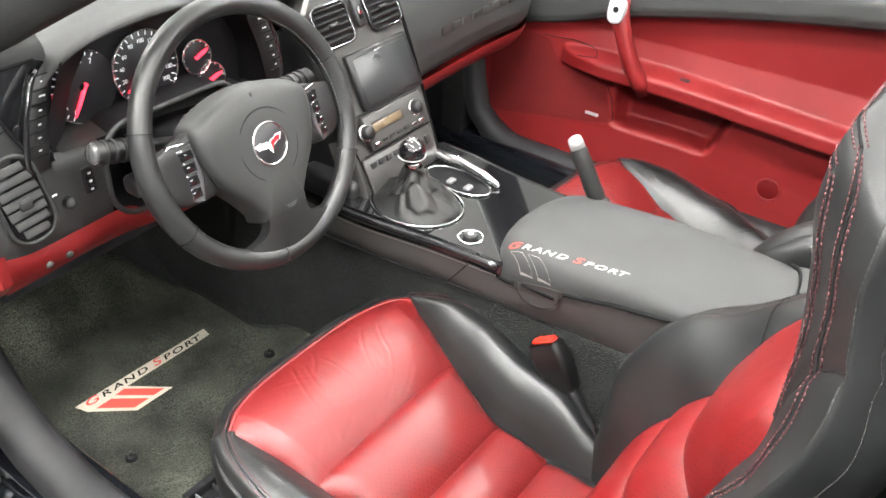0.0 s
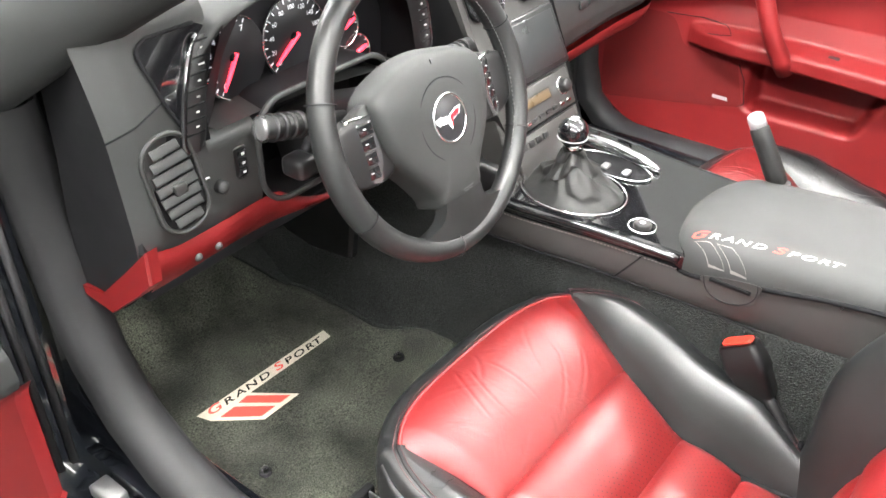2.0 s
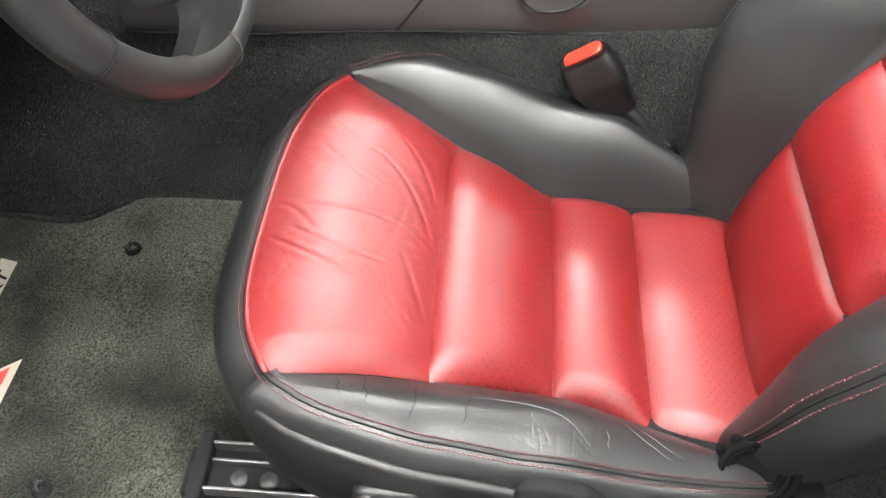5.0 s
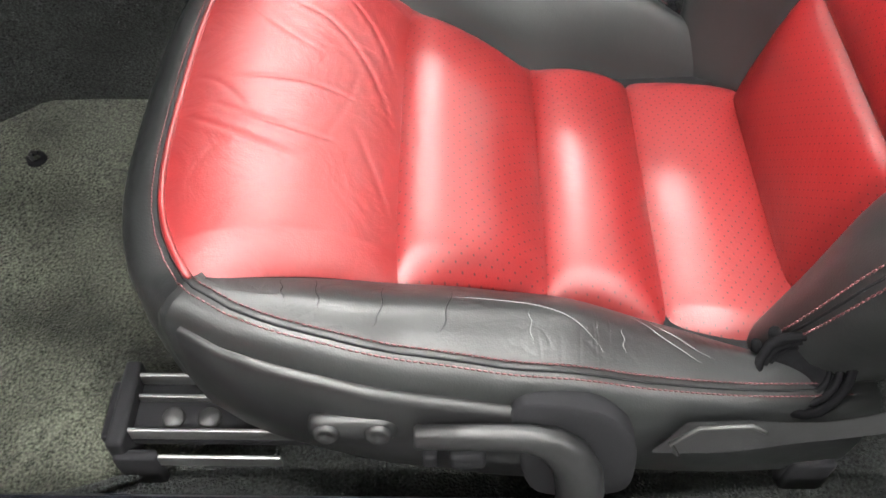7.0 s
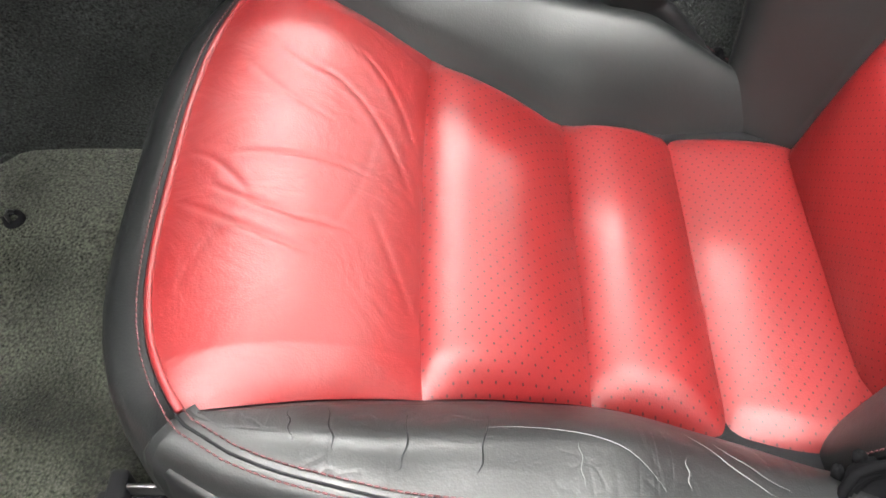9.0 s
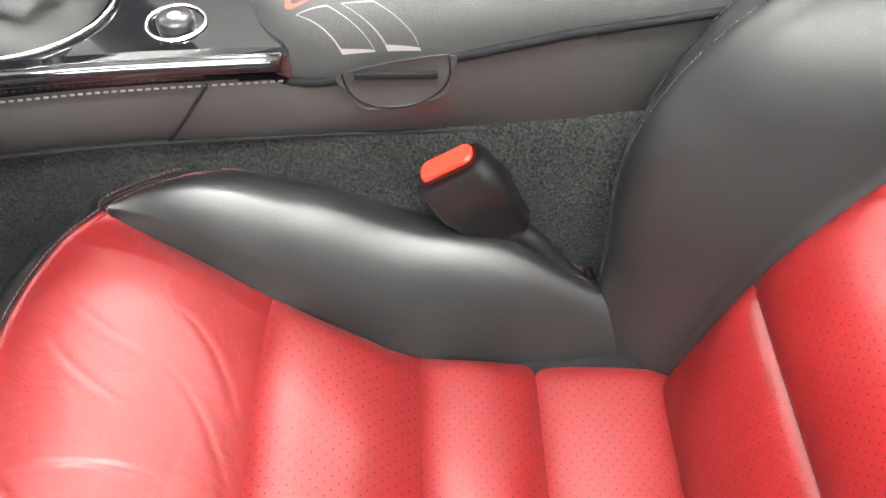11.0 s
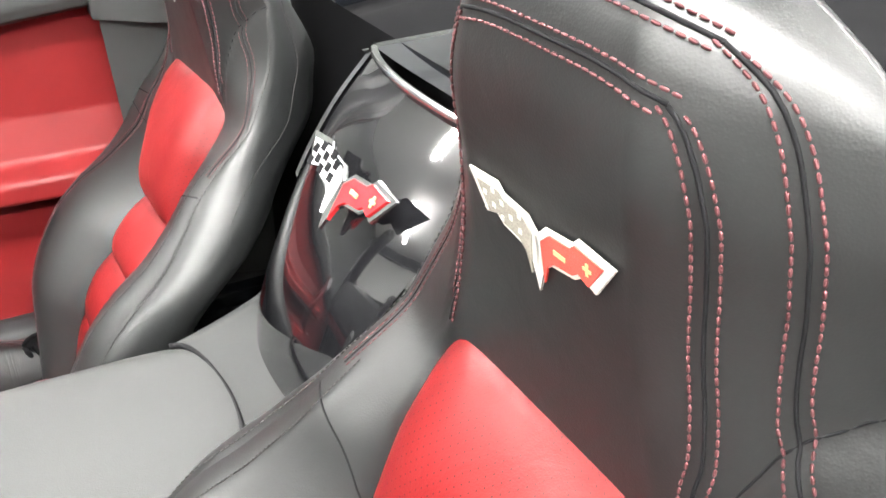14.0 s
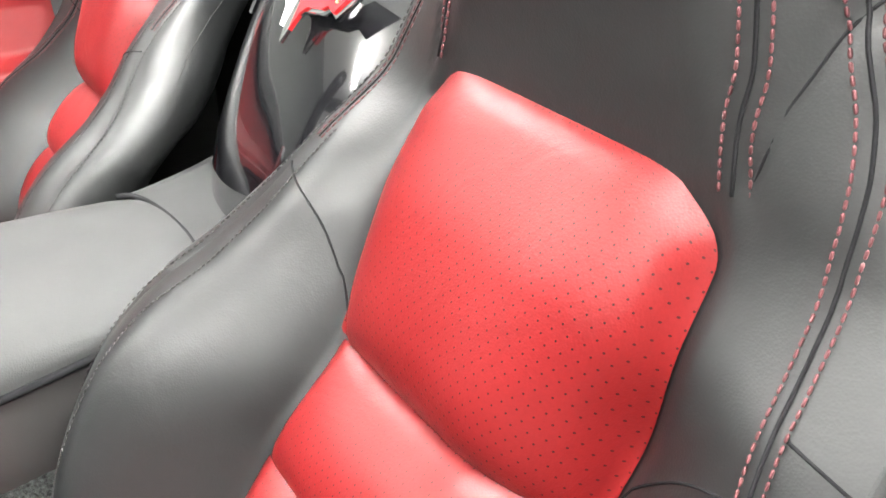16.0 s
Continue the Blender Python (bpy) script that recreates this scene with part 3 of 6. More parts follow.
def build_seat():
    seat = thing("bucket_seat", (SEAT, 0, FLOOR_Z), "red and black leather bucket seat with perforated red panels", "car seat", "pair of car seats")
    # cushion
    ys = lambda v: -0.22 + 0.441 * v
    solid("cushion_base", grid(lambda u, v: cushion(2 * u - 1, ys(v)) - Vector((0, 0, 0.012)), 24, 40), M_BLK, seat)
    solid("cushion_bolster", grid(lambda u, v: cushion(1 + u, ys(v)), 32, 40), M_BLK, seat, "smooth black leather bolster")
    solid("cushion_bolster", grid(lambda u, v: cushion(-2 + u, ys(v)), 32, 40), M_CREASE, seat, "creased black leather bolster")
    for y0, y1, b, mat in ((0.104, 0.221, 0.017, M_RED), (0.001, 0.104, 0.021, M_REDP), (-0.088, 0.001, 0.019, M_REDP), (-0.215, -0.088, 0.016, M_REDP)):
        solid("seat_panel", insert(cushion, y0, y1, b, mat, seat, fine=mat is M_RED), mat, seat, "smooth creased red leather" if mat is M_RED else "perforated red leather")
    rim = [cushion(2, -0.22 + 0.441 * i / 40) for i in range(41)]
    rim += [cushion(2 - 4 * i / 40, 0.221) for i in range(1, 41)]
    rim += [cushion(-2, 0.221 - 0.441 * i / 40) for i in range(1, 41)]
    out = sides_of(rim, 2)
    out = [o if (o.x * (p.x - SEAT) + o.y * (p.y - 0.0)) > 0 else -o for o, p in zip(out, rim)]
    down = Vector((0, 0, -1))
    solid("cushion_side", flipped(skirt(rim, [(o * (1 + 0.9 * max(0, o.y) ** 2), down) for o in out], [(-0.004, 0.001), (0.006, 0.001), (0.012, 0.005), (0.017, 0.014), (0.019, 0.030), (0.019, 0.055), (0.017, 0.085), (0.010, 0.115), (0.0, 0.125)])), M_BLK, seat, "black leather cushion side")
    for off in (0.000, 0.009):
        row = [p + o * off + Vector((0, 0, 0.0012 - off * 0.12)) for p, o in zip(rim, out)]
        solid("stitching", dashes(row[2:-2], 0.0031, 0.0008, 0.00062), M_STITCH, seat, "dusty red double stitching")
    groove = [p + o * 0.0045 + Vector((0, 0, 0.0002)) for p, o in zip(rim, out)]
    solid("seam", tube(groove[2:-2], 0.0009, 6), M_MATT, seat, "dark sewn seam")
    piping = [cushion(-1 + 2 * i / 40, 0.221) + Vector((0, 0.002, 0.001)) for i in range(41)]
    solid("piping", tube(piping, 0.0026, 8), M_RED, seat, "red leather piping")
    # cracks in the worn door-side bolster
    cracks = [(-1.2, 0.171, -1.44, 0.174, -1.68, 0.177), (-1.18, 0.152, -1.52, 0.154, -1.74, 0.157), (-1.32, 0.113, -1.68, 0.118, -1.86, 0.127), (-1.36, 0.071, -1.70, 0.077, -1.86, 0.082),
              (-1.60, 0.024, -1.74, 0.024, -1.88, 0.024), (-1.50, 0.074, -1.56, 0.016, -1.88, -0.023), (-1.64, -0.037, -1.76, -0.037, -1.86, -0.037), (-1.35, -0.045, -1.66, -0.068, -1.84, -0.092), (-1.40, -0.060, -1.62, -0.078, -1.78, -0.100)]
    for n_, c in enumerate(cracks):
        line = [cushion(a, y + 0.0008 * math.sin(0.9 * i + 3 * n_)) + Vector((0, 0, 0.0001)) for i, (a, y) in enumerate(arc_of(c, 14))]
        solid("crack", tube(line, [0.00045 * math.sin(math.pi * (i + 0.5) / 15) for i in range(15)], 5), M_MATT if n_ < 4 else M_CRACK, seat, "fine crack in the leather")
    # moulded side shield with switches on the door side
    part_rim = [(p, o) for p, o in zip(rim, out) if p.x < SEAT - 0.120 and p.y > -0.03]
    solid("side_shield", skirt([p for p, o in part_rim], [(o, down) for p, o in part_rim], [(0.016, 0.022), (0.022, 0.019), (0.0255, 0.026), (0.027, 0.05), (0.026, 0.085), (0.022, 0.115), (0.014, 0.13), (0.0, 0.132)]), M_PLAS, seat, "black plastic seat side shield")
    xs = SEAT - 0.2565
    pad = solid("seat_switch", moved(slab(rounded(0.056, 0.024, 0.010), 0.010, 0.004), frame_at((xs - 0.0025, 0.134, 0.350), (0, -1, 0), (-1, 0, 0.15))), M_PLAS, seat, "small two-knob seat switch")
    for dy in (-0.016, 0.016):
        solid("switch_knob", moved(lathe([(0.0, 0.0015), (0.004, 0.002), (0.0065, 0.0035), (0.0078, 0.002), (0.0085, 0)], 18), frame_at((xs - 0.0030, 0.134 + dy, 0.352), (0, -1, 0), (-1, 0, 0.15))), M_PLAS, pad)
    boss = smooth_loop([(0.020, 0.014), (0.066, 0.012), (0.094, -0.014), (0.102, -0.050), (0.094, -0.080), (0.040, -0.080), (0.024, -0.030)], 5)
    solid("recline_boss", puffed(boss[::-1], 0.004, 0.02, frame_at((xs + 0.004, 0.054, 0.358), (0, -1, 0), (-1, 0, 0.15))), M_MATT, seat, "black moulded lever boss")
    arm = [(-0.040, 0.0), (-0.038, 0.0), (0.0, 0.001), (0.028, 0.0), (0.044, -0.005), (0.056, -0.017), (0.064, -0.036), (0.068, -0.060), (0.068, -0.084)]
    bar = tube([(a, b, 0) for a, b in arm], [0.007, 0.0095, 0.0100, 0.0105, 0.0125, 0.0145, 0.0155, 0.0160, 0.0160], 14)
    solid("recline_lever", moved(bar, frame_at((xs - 0.008, 0.056, 0.358), (0, -1, 0), (-1, 0, 0.15)) @ Matrix.Diagonal((1, 1, 0.75, 1))), M_PLAS, seat, "black moulded recline lever")
    solid("switch_block", join(box(xs - 0.001, 0.086, 0.318, 0.012, 0.010, 0.016, 0.003), box(xs - 0.001, 0.062, 0.318, 0.014, 0.024, 0.018, 0.004)), M_MATT, seat)
    # pan under the cushion, rails
    solid("seat_base", box(SEAT, 0.0, 0.255, 0.36, 0.38, 0.09, 0.02), M_MATT, seat, "black seat frame cover")
    for dx in (-0.185, 0.175):
        solid("seat_rail", box(SEAT + dx + 0.004, 0.07, 0.226, 0.050, 0.54, 0.012, 0.003), M_MATT, seat, "black seat runner channel")
        for ex, h, y0, y1 in ((-0.034, 0.222, 0.20, 0.30), (-0.020, 0.238, -0.19, 0.315), (0.012, 0.232, -0.19, 0.315), (0.026, 0.240, -0.19, 0.315)):
            solid("rail_edge", box(SEAT + dx + ex, (y0 + y1) / 2, h, 0.0032, y1 - y0, 0.014, 0.001), M_STEEL, seat, "bright steel runner edge")
        for fy in (0.322, -0.19):
            solid("rail_foot", join(box(SEAT + dx + 0.002, fy, 0.218, 0.074, 0.014, 0.060, 0.004), box(SEAT + dx - 0.034, fy - 0.012, 0.210, 0.010, 0.034, 0.046, 0.004)), M_MATT, seat, "black runner end cover")
        for dy in (0.286, 0.258):
            solid("bolt", moved(lathe([(0, 0.004), (0.007, 0.0036), (0.0090, 0.002), (0.0092, 0)], 16), pose(SEAT + dx - 0.004, dy, 0.232)), M_DULL, seat, "round rail bolt")
    # gathered crevice where cushion meets recliner on the door side, its shade coloured in
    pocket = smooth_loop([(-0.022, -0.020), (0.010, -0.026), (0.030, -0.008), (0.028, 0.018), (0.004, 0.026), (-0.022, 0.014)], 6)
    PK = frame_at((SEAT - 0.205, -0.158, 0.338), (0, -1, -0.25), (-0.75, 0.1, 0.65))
    solid("recliner_crevice", puffed(pocket, -0.006, 0.012, PK), M_SHADECLOTH, seat, "black crevice with its shade coloured in")
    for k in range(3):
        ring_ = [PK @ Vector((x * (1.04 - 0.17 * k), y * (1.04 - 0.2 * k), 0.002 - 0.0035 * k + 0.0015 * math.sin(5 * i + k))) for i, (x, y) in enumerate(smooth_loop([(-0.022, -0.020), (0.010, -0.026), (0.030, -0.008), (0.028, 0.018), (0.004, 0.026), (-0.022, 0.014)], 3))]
        solid("cloth_fold", tube(ring_, 0.0034 - 0.0006 * k, 8, True), M_SHADECLOTH, seat, "folded black cloth")
    # backrest
    zs = lambda v: 0.27 + 0.765 * v
    solid("backrest_cover", flipped(grid(lambda u, v: backrest(4 * u - 2, zs(v), -0.012 if under_panel(4 * u - 2, zs(v)) else 0.0), 80, 90)), M_BLK, seat, "black leather backrest with raised side wings")
    for z0, z1, b, dome in ((0.29, 0.427, 0.012, False), (0.427, 0.53, 0.014, False), (0.53, 0.607, 0.014, False), (0.607, 0.773, 0.026, True)):
        solid("back_panel", flipped(insert(backrest, z0, z1, b, M_REDF, seat, dome)), M_REDF, seat, "finely perforated red leather")
    rim = [backrest(2, zs(i / 70)) for i in range(71)] + [backrest(2 - 4 * i / 30, 1.035) for i in range(1, 31)] + [backrest(-2, zs(1 - i / 70)) for i in range(1, 71)]
    out = sides_of(rim, 1)
    out = [o if o.dot(Vector((p.x - SEAT, 0, (p.z - 0.8) * (1 if p.z > 0.95 else 0)))) > 0 else -o for o, p in zip(out, rim)]
    slim = spline([0.27, 0.75, 0.86, 0.90, 1.05], [1.0, 1.0, 0.70, 0.42, 0.42])
    deep = spline([0.27, 0.80, 0.89, 1.05], [1.0, 1.0, 0.62, 0.55])
    wide = spline([0.27, 0.50, 0.62, 0.72, 0.80, 1.05], [1.0, 1.0, 0.8, 0.45, 0.28, 0.28])
    taper = spline([0.27, 0.66, 0.80, 0.88, 0.96, 1.05], [0.0, 0.0, 0.9, 1.3, 1.3, 0.6])
    prof = [(-0.003, -0.001), (0.006, 0.003), (0.014, 0.012), (0.020, 0.028), (0.022, 0.05), (0.019, 0.075), (0.006, 0.095), (-0.01, 0.1)]
    V, F = [], []
    for p, o in zip(rim, out):
        k = slim(p.z) if p.x > SEAT else wide(p.z)
        t_ = taper(p.z)
        V += [tuple(p + o * (a * k - t_ * b * (0.5 + 0.5 * k) * deep(p.z)) + Vector((0, -b * (0.5 + 0.5 * k) * deep(p.z), 0))) for a, b in prof]
    m = len(prof)
    F = [(i * m + j, i * m + j + 1, (i + 1) * m + j + 1, (i + 1) * m + j) for i in range(len(rim) - 1) for j in range(m - 1)]
    solid("backrest_side", (V, F), M_BLK, seat, "black leather backrest side")
    for s in (0, 1):
        edge_row = [Vector(V[i * m + 4]) + out[i] * 0.0008 for i in (range(34, 71) if s == 0 else range(100, 137))]
        solid("stitching", dashes(edge_row, 0.0031, 0.0008, 0.00062), M_DSTITCH, seat, "dark edge stitching")
    ring_end = [Vector(V[i * m + m - 1]) for i in range(len(rim))]
    last = len(rim) - 1

    def shell_pt(u, v):
        i = min(int(round(v * 85)), 85)
        p, q = ring_end[i], ring_end[last - i]
        return p.lerp(q, u) + Vector((0, -0.014 * math.sin(math.pi * u), 0))
    solid("back_shell", grid(shell_pt, 16, 85), M_PLAS, seat, "black seat back shell")
    def seam_row(path, lift=0.001):
        return [backrest(a, z, lift) for a, z in path]

    face_a = spline([0.772, 0.807, 0.825, 0.842, 0.862, 0.90, 0.938, 0.959, 0.972, 0.979, 0.984], [1.13, 1.21, 1.262, 1.285, 1.305, 1.322, 1.338, 1.297, 1.245, 1.205, 1.15])
    gusset_a = spline([0.33, 0.48, 0.62, 0.70, 0.755, 0.795, 0.825, 0.85, 0.94, 0.97, 0.985, 1.004, 1.012], [1.93, 1.94, 1.95, 1.94, 1.90, 1.83, 1.77, 1.69, 1.675, 1.635, 1.60, 1.50, 1.37])
    gusset_d = spline([0.33, 0.48, 0.56, 0.62, 0.68, 0.72, 0.741, 0.761, 0.781, 0.799, 0.819, 0.834, 0.85, 0.873, 0.895, 0.92, 0.94, 0.97, 0.985, 1.004, 1.012], [1.93, 1.94, 1.90, 1.80, 1.62, 1.580, 1.568, 1.588, 1.620, 1.638, 1.638, 1.625, 1.612, 1.645, 1.661, 1.677, 1.679, 1.635, 1.60, 1.50, 1.37])
    for s in (1, -1):
        # front seam of the headrest, with a row of thread on both its sides
        zs_ = [0.772 + 0.212 * i / 60 for i in range(61)]
        for d in (-0.055, 0.055):
            solid("stitching", dashes(seam_row([(s * (face_a(z) + d), z) for z in zs_]), 0.0040, 0.0011, 0.00085), M_STITCH, seat, "dusty red double stitching")
        solid("seam", tube(seam_row([(s * face_a(z), z) for z in zs_], 0.0003), 0.0011, 6), M_MATT, seat, "dark sewn seam")
        # side seam running down the wing
        low_ = 0.33 if s < 0 else 0.70
        zs_ = [low_ + (1.012 - low_) * i / 120 for i in range(121)]
        if s > 0:
            solid("stitching", dashes(seam_row([(1.79, 0.34 + 0.37 * i / 70) for i in range(71)]), 0.0030, 0.0012, 0.0006), M_DSTITCH, seat, "fine edge stitching")
        for d in (-0.055, 0.055):
            solid("stitching", dashes(seam_row([(s * min((gusset_a if s > 0 else gusset_d)(z) + d, 1.995), z) for z in zs_], 0.0003 if s > 0 else 0.001), 0.0040, 0.0011, 0.00055 if s > 0 else 0.00085), M_STITCH, seat, "dusty red double stitching")
        solid("seam", tube(seam_row([(s * (gusset_a if s > 0 else gusset_d)(z), z) for z in zs_], 0.0003), 0.0006 if s > 0 else 0.0011, 6), M_MATT, seat, "dark sewn seam")
        outer = [Vector(V[i * m + 1]) + out[i] * 0.0006 + Vector((0, 0.0008, 0)) for i in (range(3, 69) if s > 0 else range(102, 168)) if s > 0 or V[i * m + 1][2] > 0.825]
        solid("stitching", dashes(outer, 0.0036, 0.0016, 0.0006), M_DSTITCH, seat, "grey edge stitching")
        solid("shoulder_seam", tube(seam_row([(s * k, shoulder_z(k)) for k in [1.16 + 0.84 * i / 30 for i in range(31)]], 0.0004), 0.0008, 6), M_MATT, seat, "dark shoulder seam")
        if s < 0:
            solid("wing_tuck", tube(seam_row([(s * k, 0.702 - 0.010 * (k - 1.66)) for k in [1.66 + 0.34 * i / 16 for i in range(17)]], 0.0004), 0.0009, 6), M_MATT, seat, "dark tucked seam")
        solid("wing_seam", tube(seam_row([(s * k, wing_z(k)) for k in [1.03 + 0.97 * i / 30 for i in range(31)]], 0.0004), 0.0008, 6), M_MATT, seat, "dark wing seam")
    # seam over the top of the headrest face
    for d, z0 in ((-0.055, 0.9845), (0.0, 0.989), (0.055, 0.9935)):
        w = 1.15 + d
        path = [(w * q, z0 - 0.005 * abs(q) ** 4 + (0.0005 if d == 0 else 0)) for q in [-1 + 2 * i / 40 for i in range(41)]]
        if d == 0.0:
            solid("seam", tube(seam_row(path, 0.0003), 0.0011, 6), M_MATT, seat, "dark sewn seam")
        else:
            solid("stitching", dashes(seam_row(path), 0.0040, 0.0011, 0.00085), M_STITCH, seat, "dusty red double stitching")
    for d, z0 in ((-0.055, 1.0115), (0.0, 1.0155), (0.055, 1.0195)):
        path = [((1.37 + d) * q, z0 - 0.0035 * abs(q) ** 4) for q in [-1 + 2 * i / 40 for i in range(41)]]
        if d == 0.0:
            solid("seam", tube(seam_row(path, 0.0003), 0.0011, 6), M_MATT, seat, "dark sewn seam")
        else:
            solid("stitching", dashes(seam_row(path), 0.0040, 0.0011, 0.00085), M_STITCH, seat, "dusty red double stitching")
    emblem(seat, frame_at(backrest(0.0, 0.858, 0.0030), (-1, 0, 0), (0, 0.985, -0.17)), 0.0585, M_EMBW, M_EMBG, M_EMBR, M_EMBW, 0.0014, M_GOLD, 0.05)
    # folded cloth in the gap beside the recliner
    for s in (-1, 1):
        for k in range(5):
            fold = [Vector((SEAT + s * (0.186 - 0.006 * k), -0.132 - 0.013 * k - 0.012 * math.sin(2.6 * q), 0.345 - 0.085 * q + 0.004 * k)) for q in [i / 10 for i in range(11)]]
            solid("cloth_fold", tube(fold, [0.0032 + 0.0014 * math.sin(i * 0.9 + k) for i in range(11)], 8), M_SHADECLOTH, seat, "folded black cloth")
    return seat


driver_seat = build_seat()
copy_thing(driver_seat, pose(0.372, -0.022, FLOOR_Z - 0.045, 0, 3, 0) @ Matrix.Diagonal((-1, 1, 1, 1)))

# ---- the tub: floor, tunnel, sills, pillar, rear deck ----
tub = thing("car_tub", (0, 0, 0.0), "carpeted cockpit of a black open two-seat car", "car interior", "", "structure")


def floor_line(u, v):
    y = -0.62 + 1.8 * v
    z = 0.19 + max(0, y - 0.80) * 0.9
    return (-0.605 + 1.21 * u, min(y, 1.12), z)


solid("floor_pan", grid(floor_line, 30, 50), M_CARPET, tub, "dark grey carpeted floor and toe board")
solid("underbody", box(0, 0.1, 0.09, 1.5, 2.2, 0.18, 0.01), M_MATT, tub, "black underbody")
tun = spline([-0.62, 0, 0.25, 0.48, 0.58, 0.7, 1.1], [0.175, 0.168, 0.150, 0.146, 0.178, 0.182, 0.24])
tun_top = spline([-0.62, 0.1, 0.36, 0.5, 1.1], [0.118, 0.117, 0.143, 0.15, 0.19])


def tunnel_pt(u, v):
    y = -0.62 + 1.72 * v
    k = 2 * u - 1
    s, k = (1 if k > 0 else -1), abs(k)
    top = 0.462 if y < 0.45 else 0.462 + 0.05 * min(1, (y - 0.45) / 0.2)
    if k < 0.3:
        return (s * k / 0.3 * tun_top(y), y, top)
    q = (k - 0.3) / 0.7
    w = tun_top(y) + (tun(y) - tun_top(y)) * q ** 0.7 + 0.006 * max(0, q - 0.85) / 0.15
    return (s * w, y, top - (top - 0.188) * min(1, q * 1.02))


solid("tunnel", grid(tunnel_pt, 48, 40), M_CARPET, tub, "dark grey carpeted tunnel")
# carpeted knee panel on the tunnel, ahead of the seat
knee = [(-y, z) for y, z in ((0.90, 0.47), (0.92, 0.36), (0.88, 0.325), (0.73, 0.298), (0.640, 0.313), (0.622, 0.47))][::-1]
solid("knee_panel", moved(slab(knee, 0.03, 0.006), frame_at((-0.190, 0, 0), (0, -1, 0), (-1, 0, 0))), M_PLAS, tub, "black moulded footwell side panel", False)
SILL = [(0.600, 0.18), (0.604, 0.235), (0.612, 0.256), (0.628, 0.264), (0.66, 0.268), (0.69, 0.264), (0.705, 0.250), (0.708, 0.222), (0.73, 0.21), (0.78, 0.195), (0.82, 0.165), (0.84, 0.02)]
for s in (-1, 1):
    def sill_pt(u, v):
        i = min(int(u * 11), 10)
        f = u * 11 - i
        y = -0.62 + 1.44 * v
        return (s * (SILL[i][0] + (SILL[i + 1][0] - SILL[i][0]) * f), y, SILL[i][1] + (SILL[i + 1][1] - SILL[i][1]) * f + 0.03 * max(0, (y - 0.60) / 0.22) ** 2)
    solid("sill", grid(sill_pt, 44, 24), M_PAINT, tub, "black painted door sill")
    # fat rubber weatherstrip along the sill and up the front of the opening
    path = [(s * 0.664, -0.6 + 0.12 * i, 0.268) for i in range(9)]
    path += [(s * 0.665, 0.48, 0.264), (s * 0.665, 0.55, 0.268), (s * 0.665, 0.60, 0.288), (s * 0.665, 0.636, 0.325), (s * 0.665, 0.655, 0.39), (s * 0.666, 0.664, 0.47), (s * 0.668, 0.669, 0.60), (s * 0.674, 0.668, 0.72), (s * 0.690, 0.650, 0.79)]
    if s < 0:
        path = path[:8] + [(s * 0.664, 0.44, 0.275), (s * 0.664, 0.52, 0.300), (s * 0.664, 0.585, 0.350), (s * 0.664, 0.630, 0.42), (s * 0.665, 0.655, 0.52), (s * 0.668, 0.665, 0.62), (s * 0.674, 0.660, 0.70), (s * 0.690, 0.640, 0.79)]
    V, F = [], []
    prof = [(-0.034, -0.03), (-0.036, -0.008), (-0.026, 0.006), (-0.008, 0.012), (0.012, 0.010), (0.028, 0.002), (0.036, -0.012), (0.036, -0.03)]
    pts_ = [Vector(p) for p in path]
    for i, p in enumerate(pts_):
        t = (pts_[min(i + 1, len(pts_) - 1)] - pts_[max(i - 1, 0)]).normalized()
        side = Vector((s, 0, 0))
        up = t.cross(Vector((1, 0, 0))) * -1
        if up.z < 0 and abs(t.y) > 0.5:
            up = -up
        if abs(t.z) > 0.6 and up.y > 0:
            up = -up
        V += [tuple(p + side * a + up.normalized() * b) for a, b in prof]
    m = len(prof)
    F = [(i * m + j, i * m + j + 1, (i + 1) * m + j + 1, (i + 1) * m + j) for i in range(len(pts_) - 1) for j in range(m - 1)]
    solid("weatherstrip", (V, F), M_RUB, tub, "fat black rubber door seal")
solid("striker", join(box(-0.725, 0.60, 0.235, 0.03, 0.05, 0.02, 0.004), box(-0.745, 0.52, 0.222, 0.02, 0.06, 0.012, 0.003)), M_STEEL, tub, "bare steel door check bracket")
# windscreen pillar
pil = [(-0.78, 0.80, 0.74), (-0.715, 0.70, 0.815), (-0.655, 0.60, 0.885), (-0.59, 0.50, 0.95), (-0.52, 0.40, 1.01), (-0.44, 0.30, 1.07)]
for s in (1, -1):
    solid("windscreen_pillar", tube([Vector((p[0] * s, p[1], p[2])) for p in pil], [0.066, 0.064, 0.060, 0.056, 0.052, 0.05], 18), M_DASH, tub, "dark grey windscreen pillar trim")
    solid("pillar_seam", tube([Vector((p[0] * s * 1.012, p[1] - 0.052 + 0.004 * i, p[2] + 0.030)) for i, p in enumerate(pil)], 0.0022, 6), M_MATT, tub, "dark seam along the pillar")
solid("hinge_pillar", box(-0.745, 0.735, 0.50, 0.085, 0.10, 0.62, 0.012), M_PAINT, tub, "black painted door jamb", False)
for k in range(3):
    solid("jamb_seal", tube([(-0.722 - 0.022 * k, 0.683, 0.24), (-0.724 - 0.022 * k, 0.681, 0.50), (-0.728 - 0.022 * k, 0.676, 0.74)], 0.006, 8), M_RUB, tub, "thin black rubber seal")

